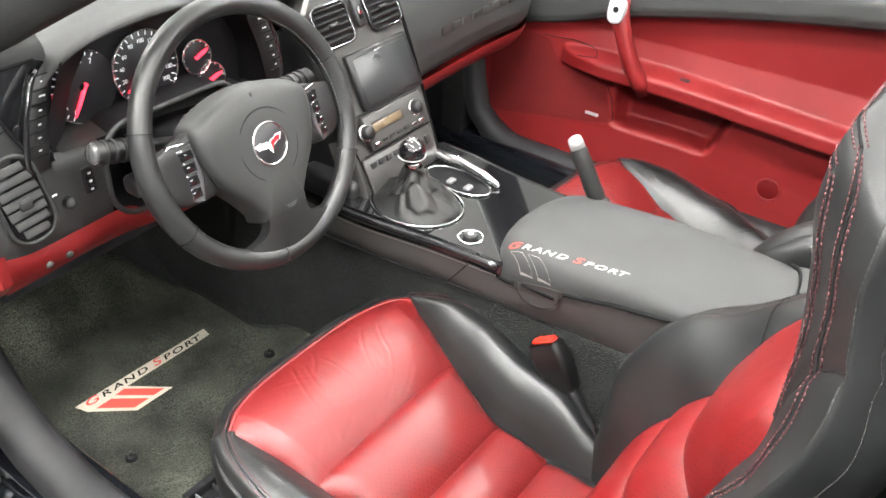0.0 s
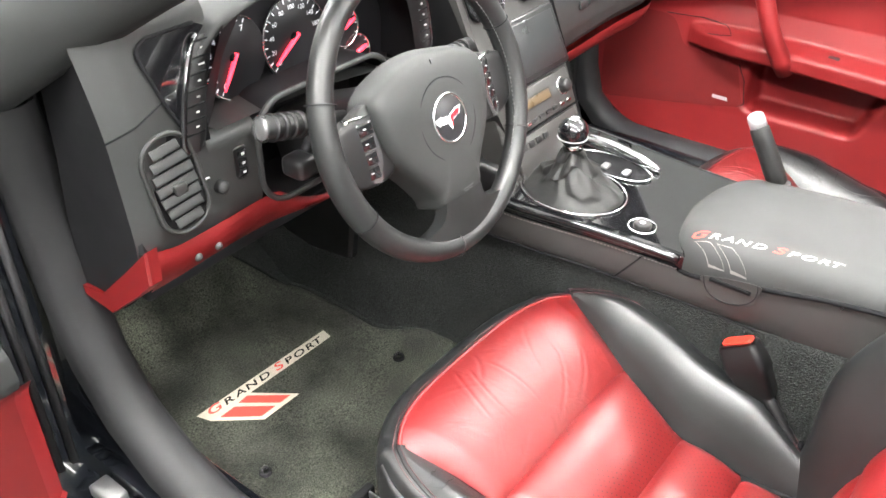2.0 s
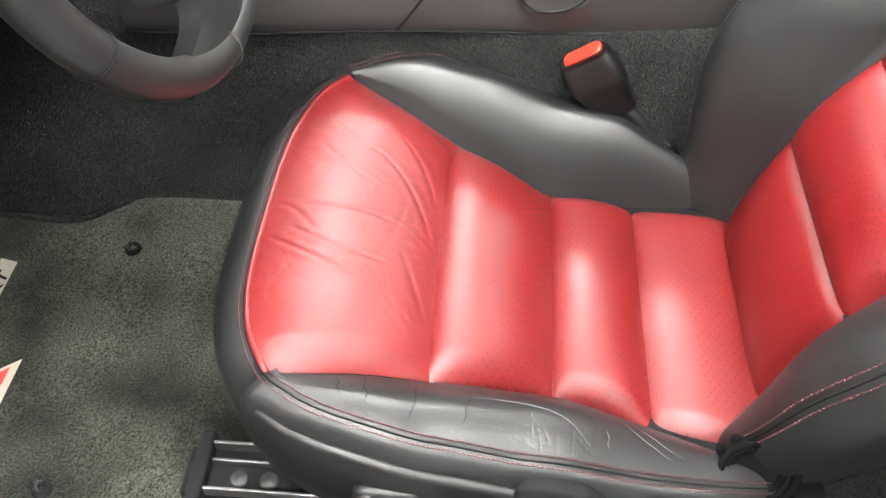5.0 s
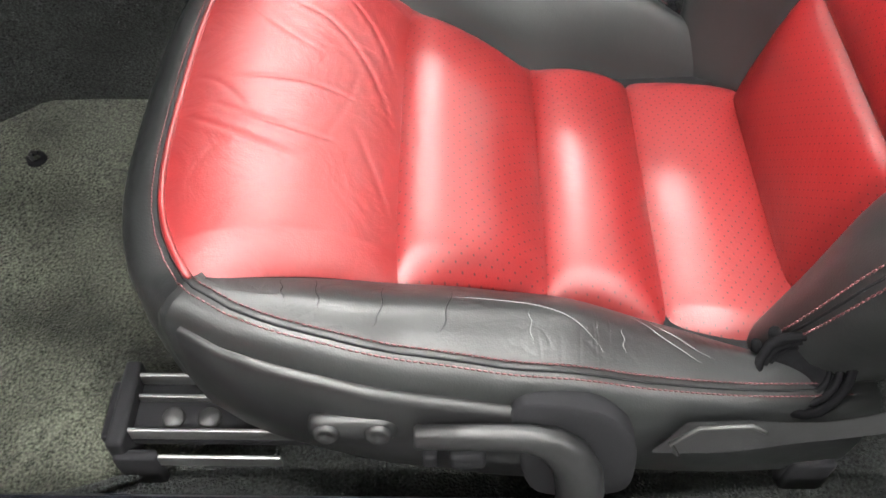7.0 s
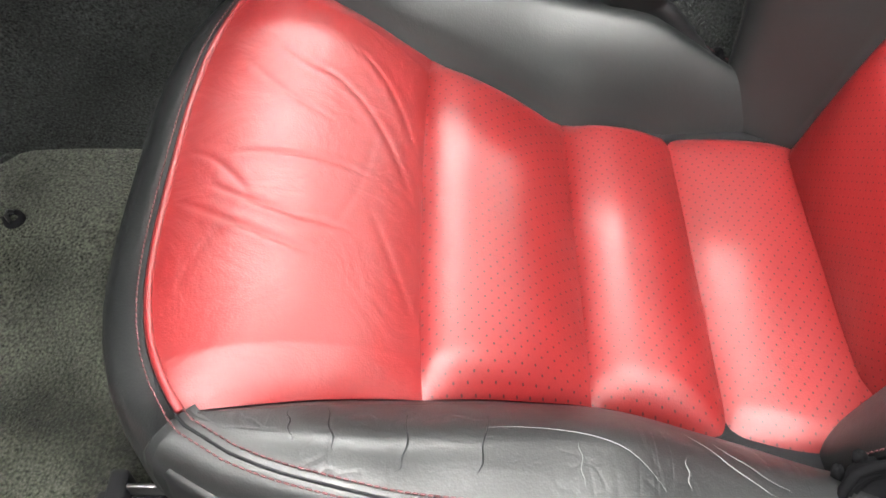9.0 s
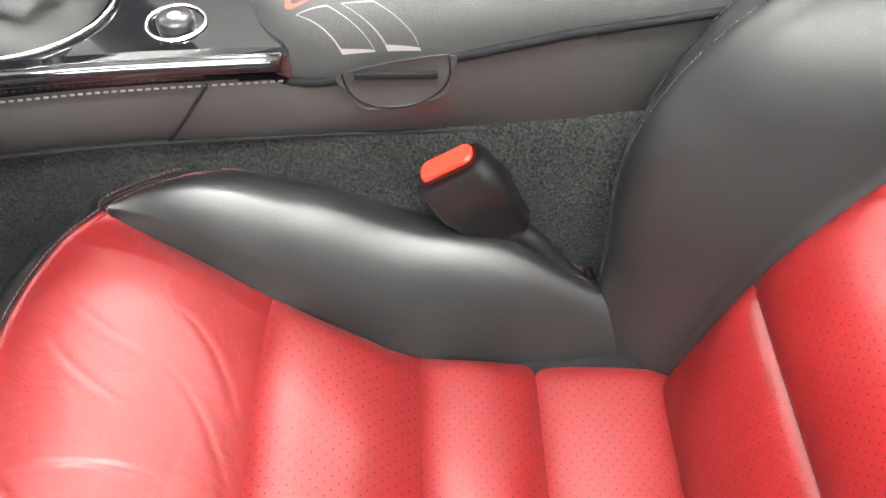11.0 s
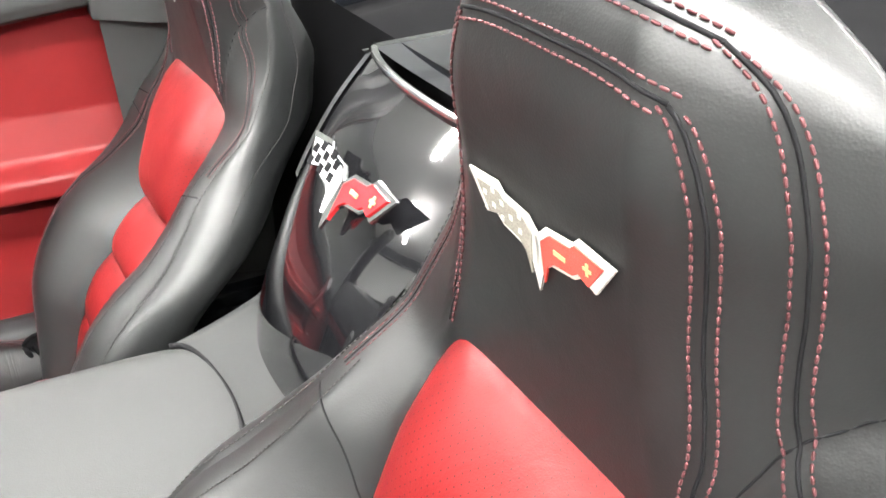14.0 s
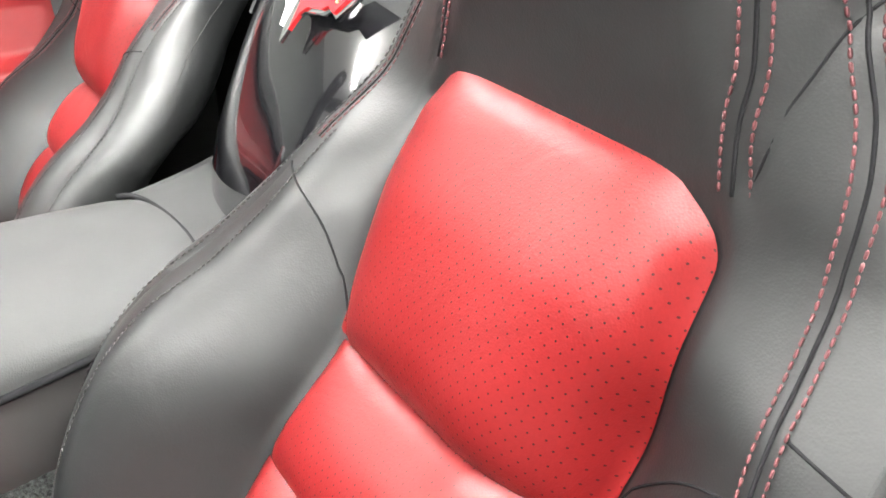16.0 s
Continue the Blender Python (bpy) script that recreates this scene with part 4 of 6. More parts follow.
# rear: waterfall panel between the seats, deck behind
wf_y = spline([0, 0.25, 0.5, 0.75, 1.0], [-0.348, -0.374, -0.410, -0.456, -0.512])
wf_z = spline([0, 0.25, 0.5, 0.75, 1.0], [0.540, 0.628, 0.702, 0.763, 0.812])
wf_w = spline([0, 0.04, 0.12, 0.3, 0.6, 1.0], [0.070, 0.088, 0.097, 0.101, 0.120, 0.152])


def waterfall(u, v):
    k = 2 * u - 1
    return (k * wf_w(v), wf_y(v) - (0.012 + 0.016 * v) * abs(k) ** 2.5, wf_z(v) + 0.004 * (1 - v) * abs(k) ** 2.5)


for s in (0, 1):
    solid("waterfall_cheek", (lambda g: g if s else flipped(g))(grid(lambda u, v: Vector(waterfall(s, 0.50 + 0.50 * v)) + Vector(((2 * s - 1) * (0.002 + 0.085 * u), -0.012 * u - 0.07 * u * u, 0.002 - 0.05 * u ** 2)), 6, 24)), M_LID, tub, "grey vinyl side of the panel")
solid("waterfall_panel", flipped(grid(waterfall, 28, 40)), M_GLOSS, tub, "gloss black panel rising between the seats")
emblem(tub, frame_at((-0.006, -0.4015, 0.7155), (-1, 0, 0), (0, 0.84, 0.54)), 0.083, M_CHROME, M_WHITE, M_REDE, M_MATT, 0.004, M_GOLD)


def deck(u, v):
    k = 2 * u - 1
    y = -0.535 - 1.6 * v
    hump = 0.05 * math.exp(-((abs(k) * 0.72 - 0.36) / 0.14) ** 2)
    return (k * 0.74, y + 0.02 * abs(k), 0.80 + (0.015 if abs(k) < 0.2 else 0.0) + 0.06 * v - 0.05 * v * v + hump * (1 - 0.5 * v) - 0.06 * abs(k) ** 4)


solid("rear_deck", grid(lambda u, v: deck(0.385 + 0.23 * u, 0.13 * v), 30, 20), M_PAINT, tub, "gloss black rear deck cover")
# matt black sheets stand in for the shade and dark reflections of the deck well
solid("dark_well_sheet", grid(lambda u, v: Vector(deck(0.36 + 0.28 * u, 0.125 + 0.875 * v)) - Vector((0, 0, 0.012)), 12, 20), M_SHADECLOTH, tub, "matt black sheet for the dark recess behind the deck")
for a_, b_ in ((0.0, 0.45), (0.55, 1.0)):
    solid("dark_well_sheet", grid(lambda u, v: Vector(deck(a_ + (b_ - a_) * u, v)) - Vector((0, 0.10, 0.03 + 0.05 * (1 - v) ** 4)), 24, 24), M_SHADECLOTH, tub, "matt black sheet for the dark recess behind the seats")
solid("deck_trim", tube([Vector(waterfall(i / 24, 1.0)) + Vector((0, 0.004, 0.004)) for i in range(25)], 0.0045, 10), M_CHROME, tub, "bright chrome trim strip")
for s in (-1, 1):
    solid("body_side", grid(lambda u, v: (s * (0.725 + 0.02 * u), -0.36 - 1.1 * u, 0.10 + 0.74 * v), 6, 4), M_PAINT, tub, "black rear body side")
solid("rear_bulkhead", flipped(grid(lambda u, v: (-0.72 + 1.44 * u, -0.56 + 0.0 * v, 0.18 + 0.64 * v), 12, 8)), M_SHADECLOTH, tub, "black cloth-lined rear wall")
# rear quarter trims with belt guide
for s in (-1, 1):
    def quarter(u, v):
        y = -0.62 + (0.24 + 0.03 * v) * u
        return (s * (0.575 + 0.075 * u - 0.01 * math.sin(math.pi * u)), y, 0.30 + 0.49 * v)
    solid("quarter_trim", grid(quarter, 14, 14), M_DASH, tub, "grey rear quarter trim")
    corner = [(-0.646, -0.345), (-0.600, -0.412), (-0.565, -0.482), (-0.540, -0.56), (-0.53, -0.66), (-0.86, -0.66), (-0.86, -0.40), (-0.70, -0.348)]
    plan = [tuple((Vector(corner[i]).lerp(Vector(corner[(i + 1) % 8]), k / 4))[:2]) for i in range(8) for k in range(4)]
    plan = plan if s < 0 else [(-x, y) for x, y in reversed(plan)]
    solid("quarter_top", puffed(plan[::-1], 0.018, 0.06, pose(0, 0, 0.796)), M_DASH, tub, "grey padded quarter top")

# ---- console ----
console = thing("center_console", (0, 0, 0.45), "grey and gloss black centre console with padded lid", "console")
lid_w = spline([-0.305, -0.301, -0.290, -0.265, -0.2, 0, 0.06, 0.085, 0.105, 0.117, 0.122], [0.05, 0.072, 0.088, 0.100, 0.108, 0.120, 0.121, 0.115, 0.096, 0.066, 0.03])


def lid_edge(y):
    return 0.503 + (0.05 - max(y, -0.1)) * 0.205 + max(0, -0.1 - y) * 0.115


def lid_top(y):
    return 0.556 + (0.08 - max(y, -0.1)) * 0.085 - 0.02 * max(0, -0.1 - y) - 0.02 * max(0, (y - 0.05) / 0.07) ** 2


def lid_at(x, y):
    k = min(abs(x) / lid_w(y), 1)
    return lid_edge(y) + (max(lid_top(y), lid_edge(y) + 0.006) - lid_edge(y)) * (1 - k ** 6.5) ** 0.5


def lid_pt(u, v):
    y = -0.305 + 0.427 * v
    k = math.sin((2 * u - 1) * math.pi / 2)
    x = k * lid_w(y)
    return (x, y, lid_at(x, y))


solid("lid", grid(lid_pt, 64, 90), M_LID, console, "padded grey vinyl armrest lid")
rim_l = [(s * lid_w(y) * 1.002, y, lid_edge(y) - 0.0015) for s, ys_ in ((-1, [0.1 - 0.40 * i / 50 for i in range(51)]),) for y in ys_]
solid("lid_gap", tube([(x * 1.008, y, z) for x, y, z in rim_l], 0.0034, 8), M_MATT, console, "dark gap under the lid")


def lid_patch(quad, nx=10, ny=4, lift=0.0007):
    """A thin sewn patch on the lid from four plan corners."""
    a, b, c, d = (Vector((*q, 0)) for q in quad)

    def f(u, v):
        p = (a * (1 - u) + b * u) * (1 - v) + (d * (1 - u) + c * u) * v
        return (p.x, p.y, lid_at(p.x, p.y) + lift)
    return grid(f, nx, ny)


def outline_patch(quad, t):
    """Four thin bars round a plan quad."""
    q = [Vector((*p, 0)) for p in quad]
    c = sum(q, Vector()) / 4
    inner = [c + (p - c) * (1 - t / max((p - c).length, 1e-6)) for p in q]
    return join(*[lid_patch([q[i][:2], q[(i + 1) % 4][:2], inner[(i + 1) % 4][:2], inner[i][:2]], 8, 1) for i in range(4)])


# two outlined slanted bars, and a row of slanted letter blocks
for k in (0, 1):
    y0 = 0.079 - 0.030 * k
    solid("sewn_stripe", outline_patch([(-0.1035, y0), (-0.1035, y0 - 0.021), (-0.1195, y0 - 0.052), (-0.1195, y0 - 0.030)], 0.0011), M_GSTITCH, console, "pale outlined slanted stripe")


def lettering(text, size):
    cu = bpy.data.curves.new("letters", "FONT")
    cu.body, cu.size, cu.shear, cu.offset = text, size, 0.25, 0.018
    ob = bpy.data.objects.new("letters", cu)
    me = bpy.data.meshes.new_from_object(ob)
    bm = bmesh.new()
    bm.from_mesh(me)
    bmesh.ops.triangulate(bm, faces=bm.faces)
    bmesh.ops.subdivide_edges(bm, edges=[e for e in bm.edges if e.calc_length() > size * 0.25], cuts=2)
    g = [tuple(v.co) for v in bm.verts], [tuple(v.index for v in f.verts) for f in bm.faces]
    bm.free()
    bpy.data.objects.remove(ob)
    return g


def sewn_words(parent, place, height, length, cap_mat, rest_mat):
    """GRAND SPORT as sewn letters along a line of the given length; place(a, b) maps along and up to the world."""
    spans, a = [], 0.0
    for ch in "GRAND SPORT":
        big = ch in "GS"
        if ch == " ":
            a += 0.45
            continue
        g = lettering(ch, 1.25 if big else 1.0)
        xs_ = [v[0] for v in g[0]]
        spans.append((ch, g, a, min(xs_)))
        a += (max(xs_) - min(xs_)) * 1.55 + 0.16
    k = length / a
    for ch, g, a0, x0 in spans:
        V = [place((a0 + (v[0] - x0) * 1.55) * k, v[1] * height) for v in g[0]]
        solid("letter", (V, g[1]), cap_mat if ch in "GS" else rest_mat, parent, "red sewn letter" if ch in "GS" else "sewn letter", False)


def on_lid(a, b):
    x, y = -0.1000 + 0.009 * a / 0.194 + b, 0.086 - a
    return (x, y, lid_at(x, y) + 0.0008)


sewn_words(console, on_lid, 0.0122, 0.194, M_EMBR, M_EMBW)
con_x = spline([-0.36, -0.25, -0.1, 0.08, 0.2, 0.36, 0.46], [0.098, 0.104, 0.116, 0.1225, 0.130, 0.148, 0.150])
con_top = spline([0.06, 0.12, 0.36, 0.46], [0.502, 0.500, 0.498, 0.500])


def side_pt(s, y0, y1, proud, slant):
    def f(u, v):
        y = y0 + (y1 - y0) * v
        y += slant * (u - 0.5) * (1 if v > 0.5 else 0)
        top = lid_edge(y) - 0.002 - 0.5 * max(0.0, -0.27 - y) if y < 0.09 else con_top(y)
        z = 0.452 + (top - 0.452) * u
        return (s * (con_x(y) + proud - 0.006 * u ** 2 - 0.004 * (1 - u) ** 4), y, z)
    return f


for s in (-1, 1):
    solid("side_panel", grid(side_pt(s, -0.40, 0.158, 0.004, -0.035), 8, 40), M_PANEL, console, "grained grey plastic side panel")
    solid("side_panel", grid(side_pt(s, 0.12, 0.46, 0.0015, 0), 8, 24), M_PANEL, console, "grey leather-wrapped side panel")
    solid("side_base", grid(lambda u, v: (s * (con_x(-0.4 + 0.86 * v) + 0.002 - 0.02 * u), -0.4 + 0.86 * v, 0.4525 - 0.004 * u), 2, 20), M_MATT, console)
    row = [(s * (con_x(0.09 + 0.35 * i / 40) - 0.001), 0.09 + 0.35 * i / 40, con_top(0.09 + 0.35 * i / 40) - 0.004) for i in range(41)]
    solid("stitching", dashes([Vector(p) + Vector((s * 0.0, 0, 0.003)) for p in row], 0.0035, 0.002, 0.0008), M_GSTITCH, console, "grey stitching")
    joint = [Vector(side_pt(s, -0.40, 0.158, 0.0045, -0.035)(k / 8, 1.0)) for k in range(9)]
    solid("panel_joint", tube(joint, 0.0013, 6), M_MATT, console, "dark panel joint")
    solid("base_gap", tube([(s * (con_x(-0.38 + 0.84 * k / 24) + 0.0015), -0.38 + 0.84 * k / 24, 0.4515) for k in range(25)], 0.0016, 6), M_MATT, console, "dark gap over the carpet")
# finger pull under the lid
latch = solid("lid_latch", puffed(smooth_loop([(-0.036, 0.004), (-0.035, -0.012), (-0.025, -0.028), (0.025, -0.028), (0.035, -0.012), (0.036, 0.004)], 5), -0.0012, 0.0008, frame_at((-0.1262, 0.014, 0.512), (0, -1, 0.2), (-1, 0, 0.1))), M_PANEL, console, "grey half-round lid release")
solid("latch_edge", tube([frame_at((-0.1262, 0.014, 0.512), (0, -1, 0.2), (-1, 0, 0.1)) @ Vector((0.036 * math.cos(q), 0.004 - 0.034 * abs(math.sin(q)) ** 0.7, 0.0004)) for q in [math.pi + math.pi * i / 30 for i in range(31)]], 0.0007, 6), M_MATT, latch, "dark edge of the release")
solid("latch_lip", box(-0.1255, 0.014, 0.5075, 0.006, 0.056, 0.005, 0.001), M_MATT, latch)
# shift plate and its trims
plate_l = [(-con_x(y) + 0.006, y) for y in (0.395, 0.36, 0.30, 0.24, 0.18, 0.13, 0.085)]
plate_r = [(con_x(y) - 0.006, y) for y in (0.085, 0.13, 0.18, 0.24, 0.30, 0.36, 0.395)]
solid("shift_plate", moved(slab(plate_l + plate_r, 0.03, 0.005), pose(0, 0, 0.522)), M_GLOSS, console, "gloss black shift plate", False)
for s in (-1, 1):
    solid("plate_edge", tube([(s * (con_x(y) - 0.003), y, 0.514) for y in [0.09 + 0.3 * i / 20 for i in range(21)]], 0.0065, 10), M_GLOSS, console, "gloss black plate edge")
ell = [(-0.062 + 0.068 * math.cos(q), 0.290 + 0.083 * math.sin(q), 0.5245) for q in [2 * math.pi * i / 60 for i in range(60)]]
solid("boot_ring", tube(ell, 0.0015, 8, True), M_CHROME, console, "chrome ring round the gear boot")
knob = solid("mode_dial", moved(lathe([(0, 0.007), (0.010, 0.007), (0.0125, 0.005), (0.013, 0)], 28), pose(-0.088, 0.162, 0.522)), M_PLAS, console, "small round mode dial")
solid("dial_ring", moved(lathe([(0.0185, 0.0005), (0.0195, 0.002), (0.021, 0.0005)], 36), pose(-0.088, 0.162, 0.5225)), M_CHROME, knob, "thin chrome dial ring")
solid("dial_mark", moved(lathe([(0, 0.0074), (0.004, 0.0074), (0.0045, 0.007)], 16), pose(-0.088, 0.162, 0.522)), M_SILVER, knob)
cup = [(0.040 + 0.032 * math.cos(q) + 0.004 * math.sin(q), 0.278 + 0.066 * math.sin(q)) for q in [2 * math.pi * i / 40 for i in range(40)]]
solid("cup_holder", moved(slab(cup, 0.01, 0.001), pose(0, 0, 0.5235)), M_MATT, console, "dark oval cup holder", False)
solid("cup_rim", tube([(x, y, 0.525) for x, y in cup], 0.0013, 8, True), M_CHROME, console, "chrome cup holder rim")
for cx, cy in ((0.030, 0.250), (0.030, 0.286)):
    solid("cup_finger", box(cx, cy, 0.526, 0.018, 0.012, 0.006, 0.003), M_STEEL, console, "silver cup holder finger")
rail = [(0.088, 0.40, 0.526), (0.084, 0.36, 0.534), (0.078, 0.30, 0.536), (0.072, 0.25, 0.533), (0.066, 0.212, 0.527)]
solid("chrome_rail", tube(rail, [0.006, 0.009, 0.010, 0.009, 0.005], 10), M_CHROME, console, "chrome trim rail")
# grey rear section up to the gloss panel
def rear_pt(u, v):
    k = 2 * u - 1
    y = -0.285 - 0.20 * v
    w = 0.118 + 0.105 * v
    return (k * w, y, 0.562 - 0.022 * v + 0.04 * v ** 2.2 * abs(k) - 0.05 * max(0, abs(k) - 0.86) / 0.14 * (1 - v))
solid("rear_section", flipped(grid(rear_pt, 30, 16)), M_LID, console, "grey vinyl rear console section")
solid("rear_gap", tube([(lid_w(-0.285 - 0.019 * math.sin(math.pi * i / 30)) * 1.01 * math.cos(math.pi * i / 30) * -1, -0.277 - 0.029 * math.sin(math.pi * i / 30) ** 0.6, 0.5645) for i in range(31)], 0.0030, 8), M_MATT, console, "dark gap behind the lid")

# ---- gear lever ----
shifter = thing("gear_shifter", (-0.062, 0.290, 0.5225), "black ball gear knob over a creased leather boot", "gear lever")
def tri(x):
    """A zigzag from -1 to 1 with softened tips."""
    k = 4 * abs(x - math.floor(x) - 0.5) - 1
    return k * (1.25 - 0.25 * k * k)


def boot(u, v):
    q = 2 * math.pi * u
    r = 1.0 - 1.45 * v + 0.68 * v * v
    belly = (v * (1 - v) * 4) ** 0.8
    fold = 1 + belly * (0.13 * tri(3 * u + 0.9 * v + 0.15 * math.sin(q)) + 0.10 * tri(5 * u - 1.7 * v + 0.3) + 0.04 * tri(11 * u + 2 * v))
    roll = 0.006 * belly * tri(2.3 * v + 0.55 * math.sin(q + 0.7) + 0.25 * math.sin(3 * q))
    return (-0.062 + (0.064 * r * fold + roll) * math.cos(q), 0.290 + 0.008 * v + (0.078 * r * fold + roll) * math.sin(q) * (1 - 0.12 * v), 0.5235 + 0.068 * v ** 0.85 - 0.7 * roll + 0.004 * belly * tri(4 * u + v))
solid("boot", grid(boot, 120, 48, True), M_BOOT, shifter, "creased black leather gear boot")
solid("collar", moved(lathe([(0.011, 0), (0.0125, 0.002), (0.0125, 0.010), (0.010, 0.012)], 24), pose(-0.063, 0.298, 0.588)), M_CHROME, shifter, "chrome collar")
solid("knob", moved(lathe([(0.009, -0.022)] + [(0.0225 * math.cos(radians(a)), 0.0225 * math.sin(radians(a))) for a in range(-65, 91, 8)] + [(0, 0.0225)], 32), pose(-0.064, 0.299, 0.618)), M_GLOSS, shifter, "gloss black ball knob")
solid("knob_band", tube([(-0.064 + 0.0216 * math.cos(q), 0.299 + 0.0216 * math.sin(q), 0.6105) for q in [2 * math.pi * i / 40 for i in range(40)]], 0.0009, 6, True), M_SILVER, shifter, "thin silver band")
for dx in (-0.006, 0.0, 0.006):
    solid("pattern_line", box(-0.064 + dx, 0.299, 0.6402 - 0.18 * abs(dx), 0.0011, 0.011, 0.0012, 0.0003), M_WHITE, shifter, "white shift pattern line")
solid("pattern_line", box(-0.064, 0.299, 0.6402, 0.013, 0.0011, 0.0012, 0.0003), M_WHITE, shifter, "white shift pattern line")

# ---- handbrake ----
brake = thing("handbrake_lever", (0.098, 0.03, 0.52), "black leather handbrake lever with silver button", "handbrake")
hb0, hb1 = Vector((0.100, 0.020, 0.512)), Vector((0.099, 0.093, 0.638))
solid("grip", tube([hb0.lerp(hb1, k) for k in (0.28, 0.32, 0.45, 0.7, 0.9, 0.93)], [0.0125, 0.0145, 0.015, 0.0145, 0.014, 0.012], 16), M_BOOT, brake, "black leather grip")
solid("gaiter", tube([hb0.lerp(hb1, k) for k in (-0.05, 0.1, 0.2, 0.24, 0.30)], [0.021, 0.018, 0.016, 0.019, 0.015], 16), M_BOOT, brake, "gathered leather gaiter")
solid("collar", tube([hb0.lerp(hb1, k) for k in (0.17, 0.18, 0.27, 0.28)], [0.0165, 0.0185, 0.0185, 0.0165], 16), M_PLAS, brake, "satin black collar")
solid("button", tube([hb0.lerp(hb1, k) for k in (0.92, 1.0, 1.05, 1.07)], [0.0125, 0.0125, 0.011, 0.006], 16), M_SILVER, brake, "silver release button")

# ---- seat belt buckle ----
buckle = thing("seat_belt_buckle", (-0.165, -0.10, 0.36), "black seat belt buckle with red release button", "seat belt buckle")
BK = frame_at((-0.152, -0.020, 0.448), (0, -0.80, 0.60), (0, 0.55, 0.83))
body_ = []
for k, (h, w, d) in enumerate(((0.0, 0.048, 0.023), (-0.004, 0.054, 0.028), (-0.03, 0.058, 0.033), (-0.042, 0.058, 0.033), (-0.044, 0.0555, 0.031), (-0.078, 0.047, 0.027), (-0.089, 0.034, 0.020))):
    body_.append([(x, y, h) for x, y in rounded(w, d, 0.009)])
n = len(body_[0])
V = [p for r in body_ for p in r]
F = [(i * n + j, i * n + (j + 1) % n, (i + 1) * n + (j + 1) % n, (i + 1) * n + j) for i in range(len(body_) - 1) for j in range(n)] + [tuple(range(n)), tuple(reversed(range((len(body_) - 1) * n, len(body_) * n)))]
solid("buckle_body", flipped(moved((V, F), BK)), M_PLAS, buckle, "black plastic buckle body")
solid("release_button", moved(slab(rounded(0.042, 0.017, 0.006), 0.006, 0.0015), BK @ Matrix.Translation((0, 0.0015, 0.003))), M_REDB, buckle, "bright red release button", False)
stalk = [BK @ Vector((0, 0, -0.066)), Vector((-0.158, -0.088, 0.372)), Vector((-0.164, -0.115, 0.342)), Vector((-0.170, -0.15, 0.30)), Vector((-0.172, -0.17, 0.25)), Vector((-0.172, -0.175, 0.19))]
ribs = []
for i in range(len(stalk) - 1):
    for k in range(6):
        ribs.append(stalk[i].lerp(stalk[i + 1], k / 6))
solid("stalk", tube(ribs, [0.0095 if i % 2 else 0.0082 for i in range(len(ribs))], 10), M_PLAS, buckle, "ribbed black stalk")

# ---- seat belt beside the driver's seat ----
belt = thing("seat_belt", (-0.60, -0.30, 0.30), "black woven seat belt running from the quarter guide to the sill", "seat belt")
M_WEB = shader("grey-black woven webbing", (0.011, 0.011, 0.012), 0.75, bump=0.5, bump_size=900, dist=0.0005, grain=0.3, grain_size=600)


def webbing(points, across, width=0.046):
    """A strap along points; across: its width direction at each."""
    P_, A_ = [Vector(p) for p in points], [Vector(a).normalized() for a in across]
    fx = [spline(range(len(P_)), [p[i] for p in P_]) for i in range(3)]
    fa = [spline(range(len(A_)), [a[i] for a in A_]) for i in range(3)]

    def at(u, v):
        k = v * (len(P_) - 1)
        c, a = Vector([f(k) for f in fx]), Vector([f(k) for f in fa]).normalized()
        return c + a * width * (u - 0.5)
    return join(grid(at, 6, 60), flipped(moved(grid(at, 6, 60), Matrix.Translation((0.0015, 0.0005, -0.0012)))))


solid("lower_strap", webbing([(-0.598, -0.070, 0.322), (-0.600, -0.105, 0.328), (-0.604, -0.16, 0.345), (-0.612, -0.24, 0.40), (-0.625, -0.31, 0.50)], [(0, 0.35, -1), (0, 0.1, -1), (0.2, -0.25, -1), (0.1, -0.6, -0.8), (0, -0.9, -0.4)]), M_WEB, belt, "black woven strap")
solid("anchor_loop", tube([(-0.601, -0.078, 0.304), (-0.602, -0.070, 0.322), (-0.602, -0.084, 0.344), (-0.603, -0.115, 0.350), (-0.604, -0.125, 0.343)], 0.0016, 8), M_DULL, belt, "thin steel anchor loop")
solid("upper_strap", webbing([(-0.545, -0.575, 0.868), (-0.552, -0.530, 0.858), (-0.546, -0.512, 0.833), (-0.537, -0.510, 0.795), (-0.534, -0.508, 0.751), (-0.542, -0.495, 0.69), (-0.585, -0.44, 0.57)], [(0.85, 0.53, 0)] * 5 + [(0.7, 0.6, 0), (0.3, 0.9, 0)], 0.048), M_WEB, belt, "black woven strap")
guide = smooth_loop([(-0.05, -0.055), (0.05, -0.055), (0.062, 0.0), (0.04, 0.042), (-0.02, 0.046), (-0.06, 0.01)], 6)
solid("belt_guide", puffed(guide, 0.016, 0.03, frame_at((-0.525, -0.585, 0.838), (-0.92, -0.38, 0), (-0.33, 0.76, 0.55))), M_MATT, belt, "black moulded belt guide")
solid("guide_slot", moved(slab(rounded(0.062, 0.016, 0.007), 0.004, 0.001), frame_at((-0.534, -0.566, 0.858), (-0.92, -0.38, 0), (-0.33, 0.76, 0.55))), M_MATT, belt, "dark belt slot", False)

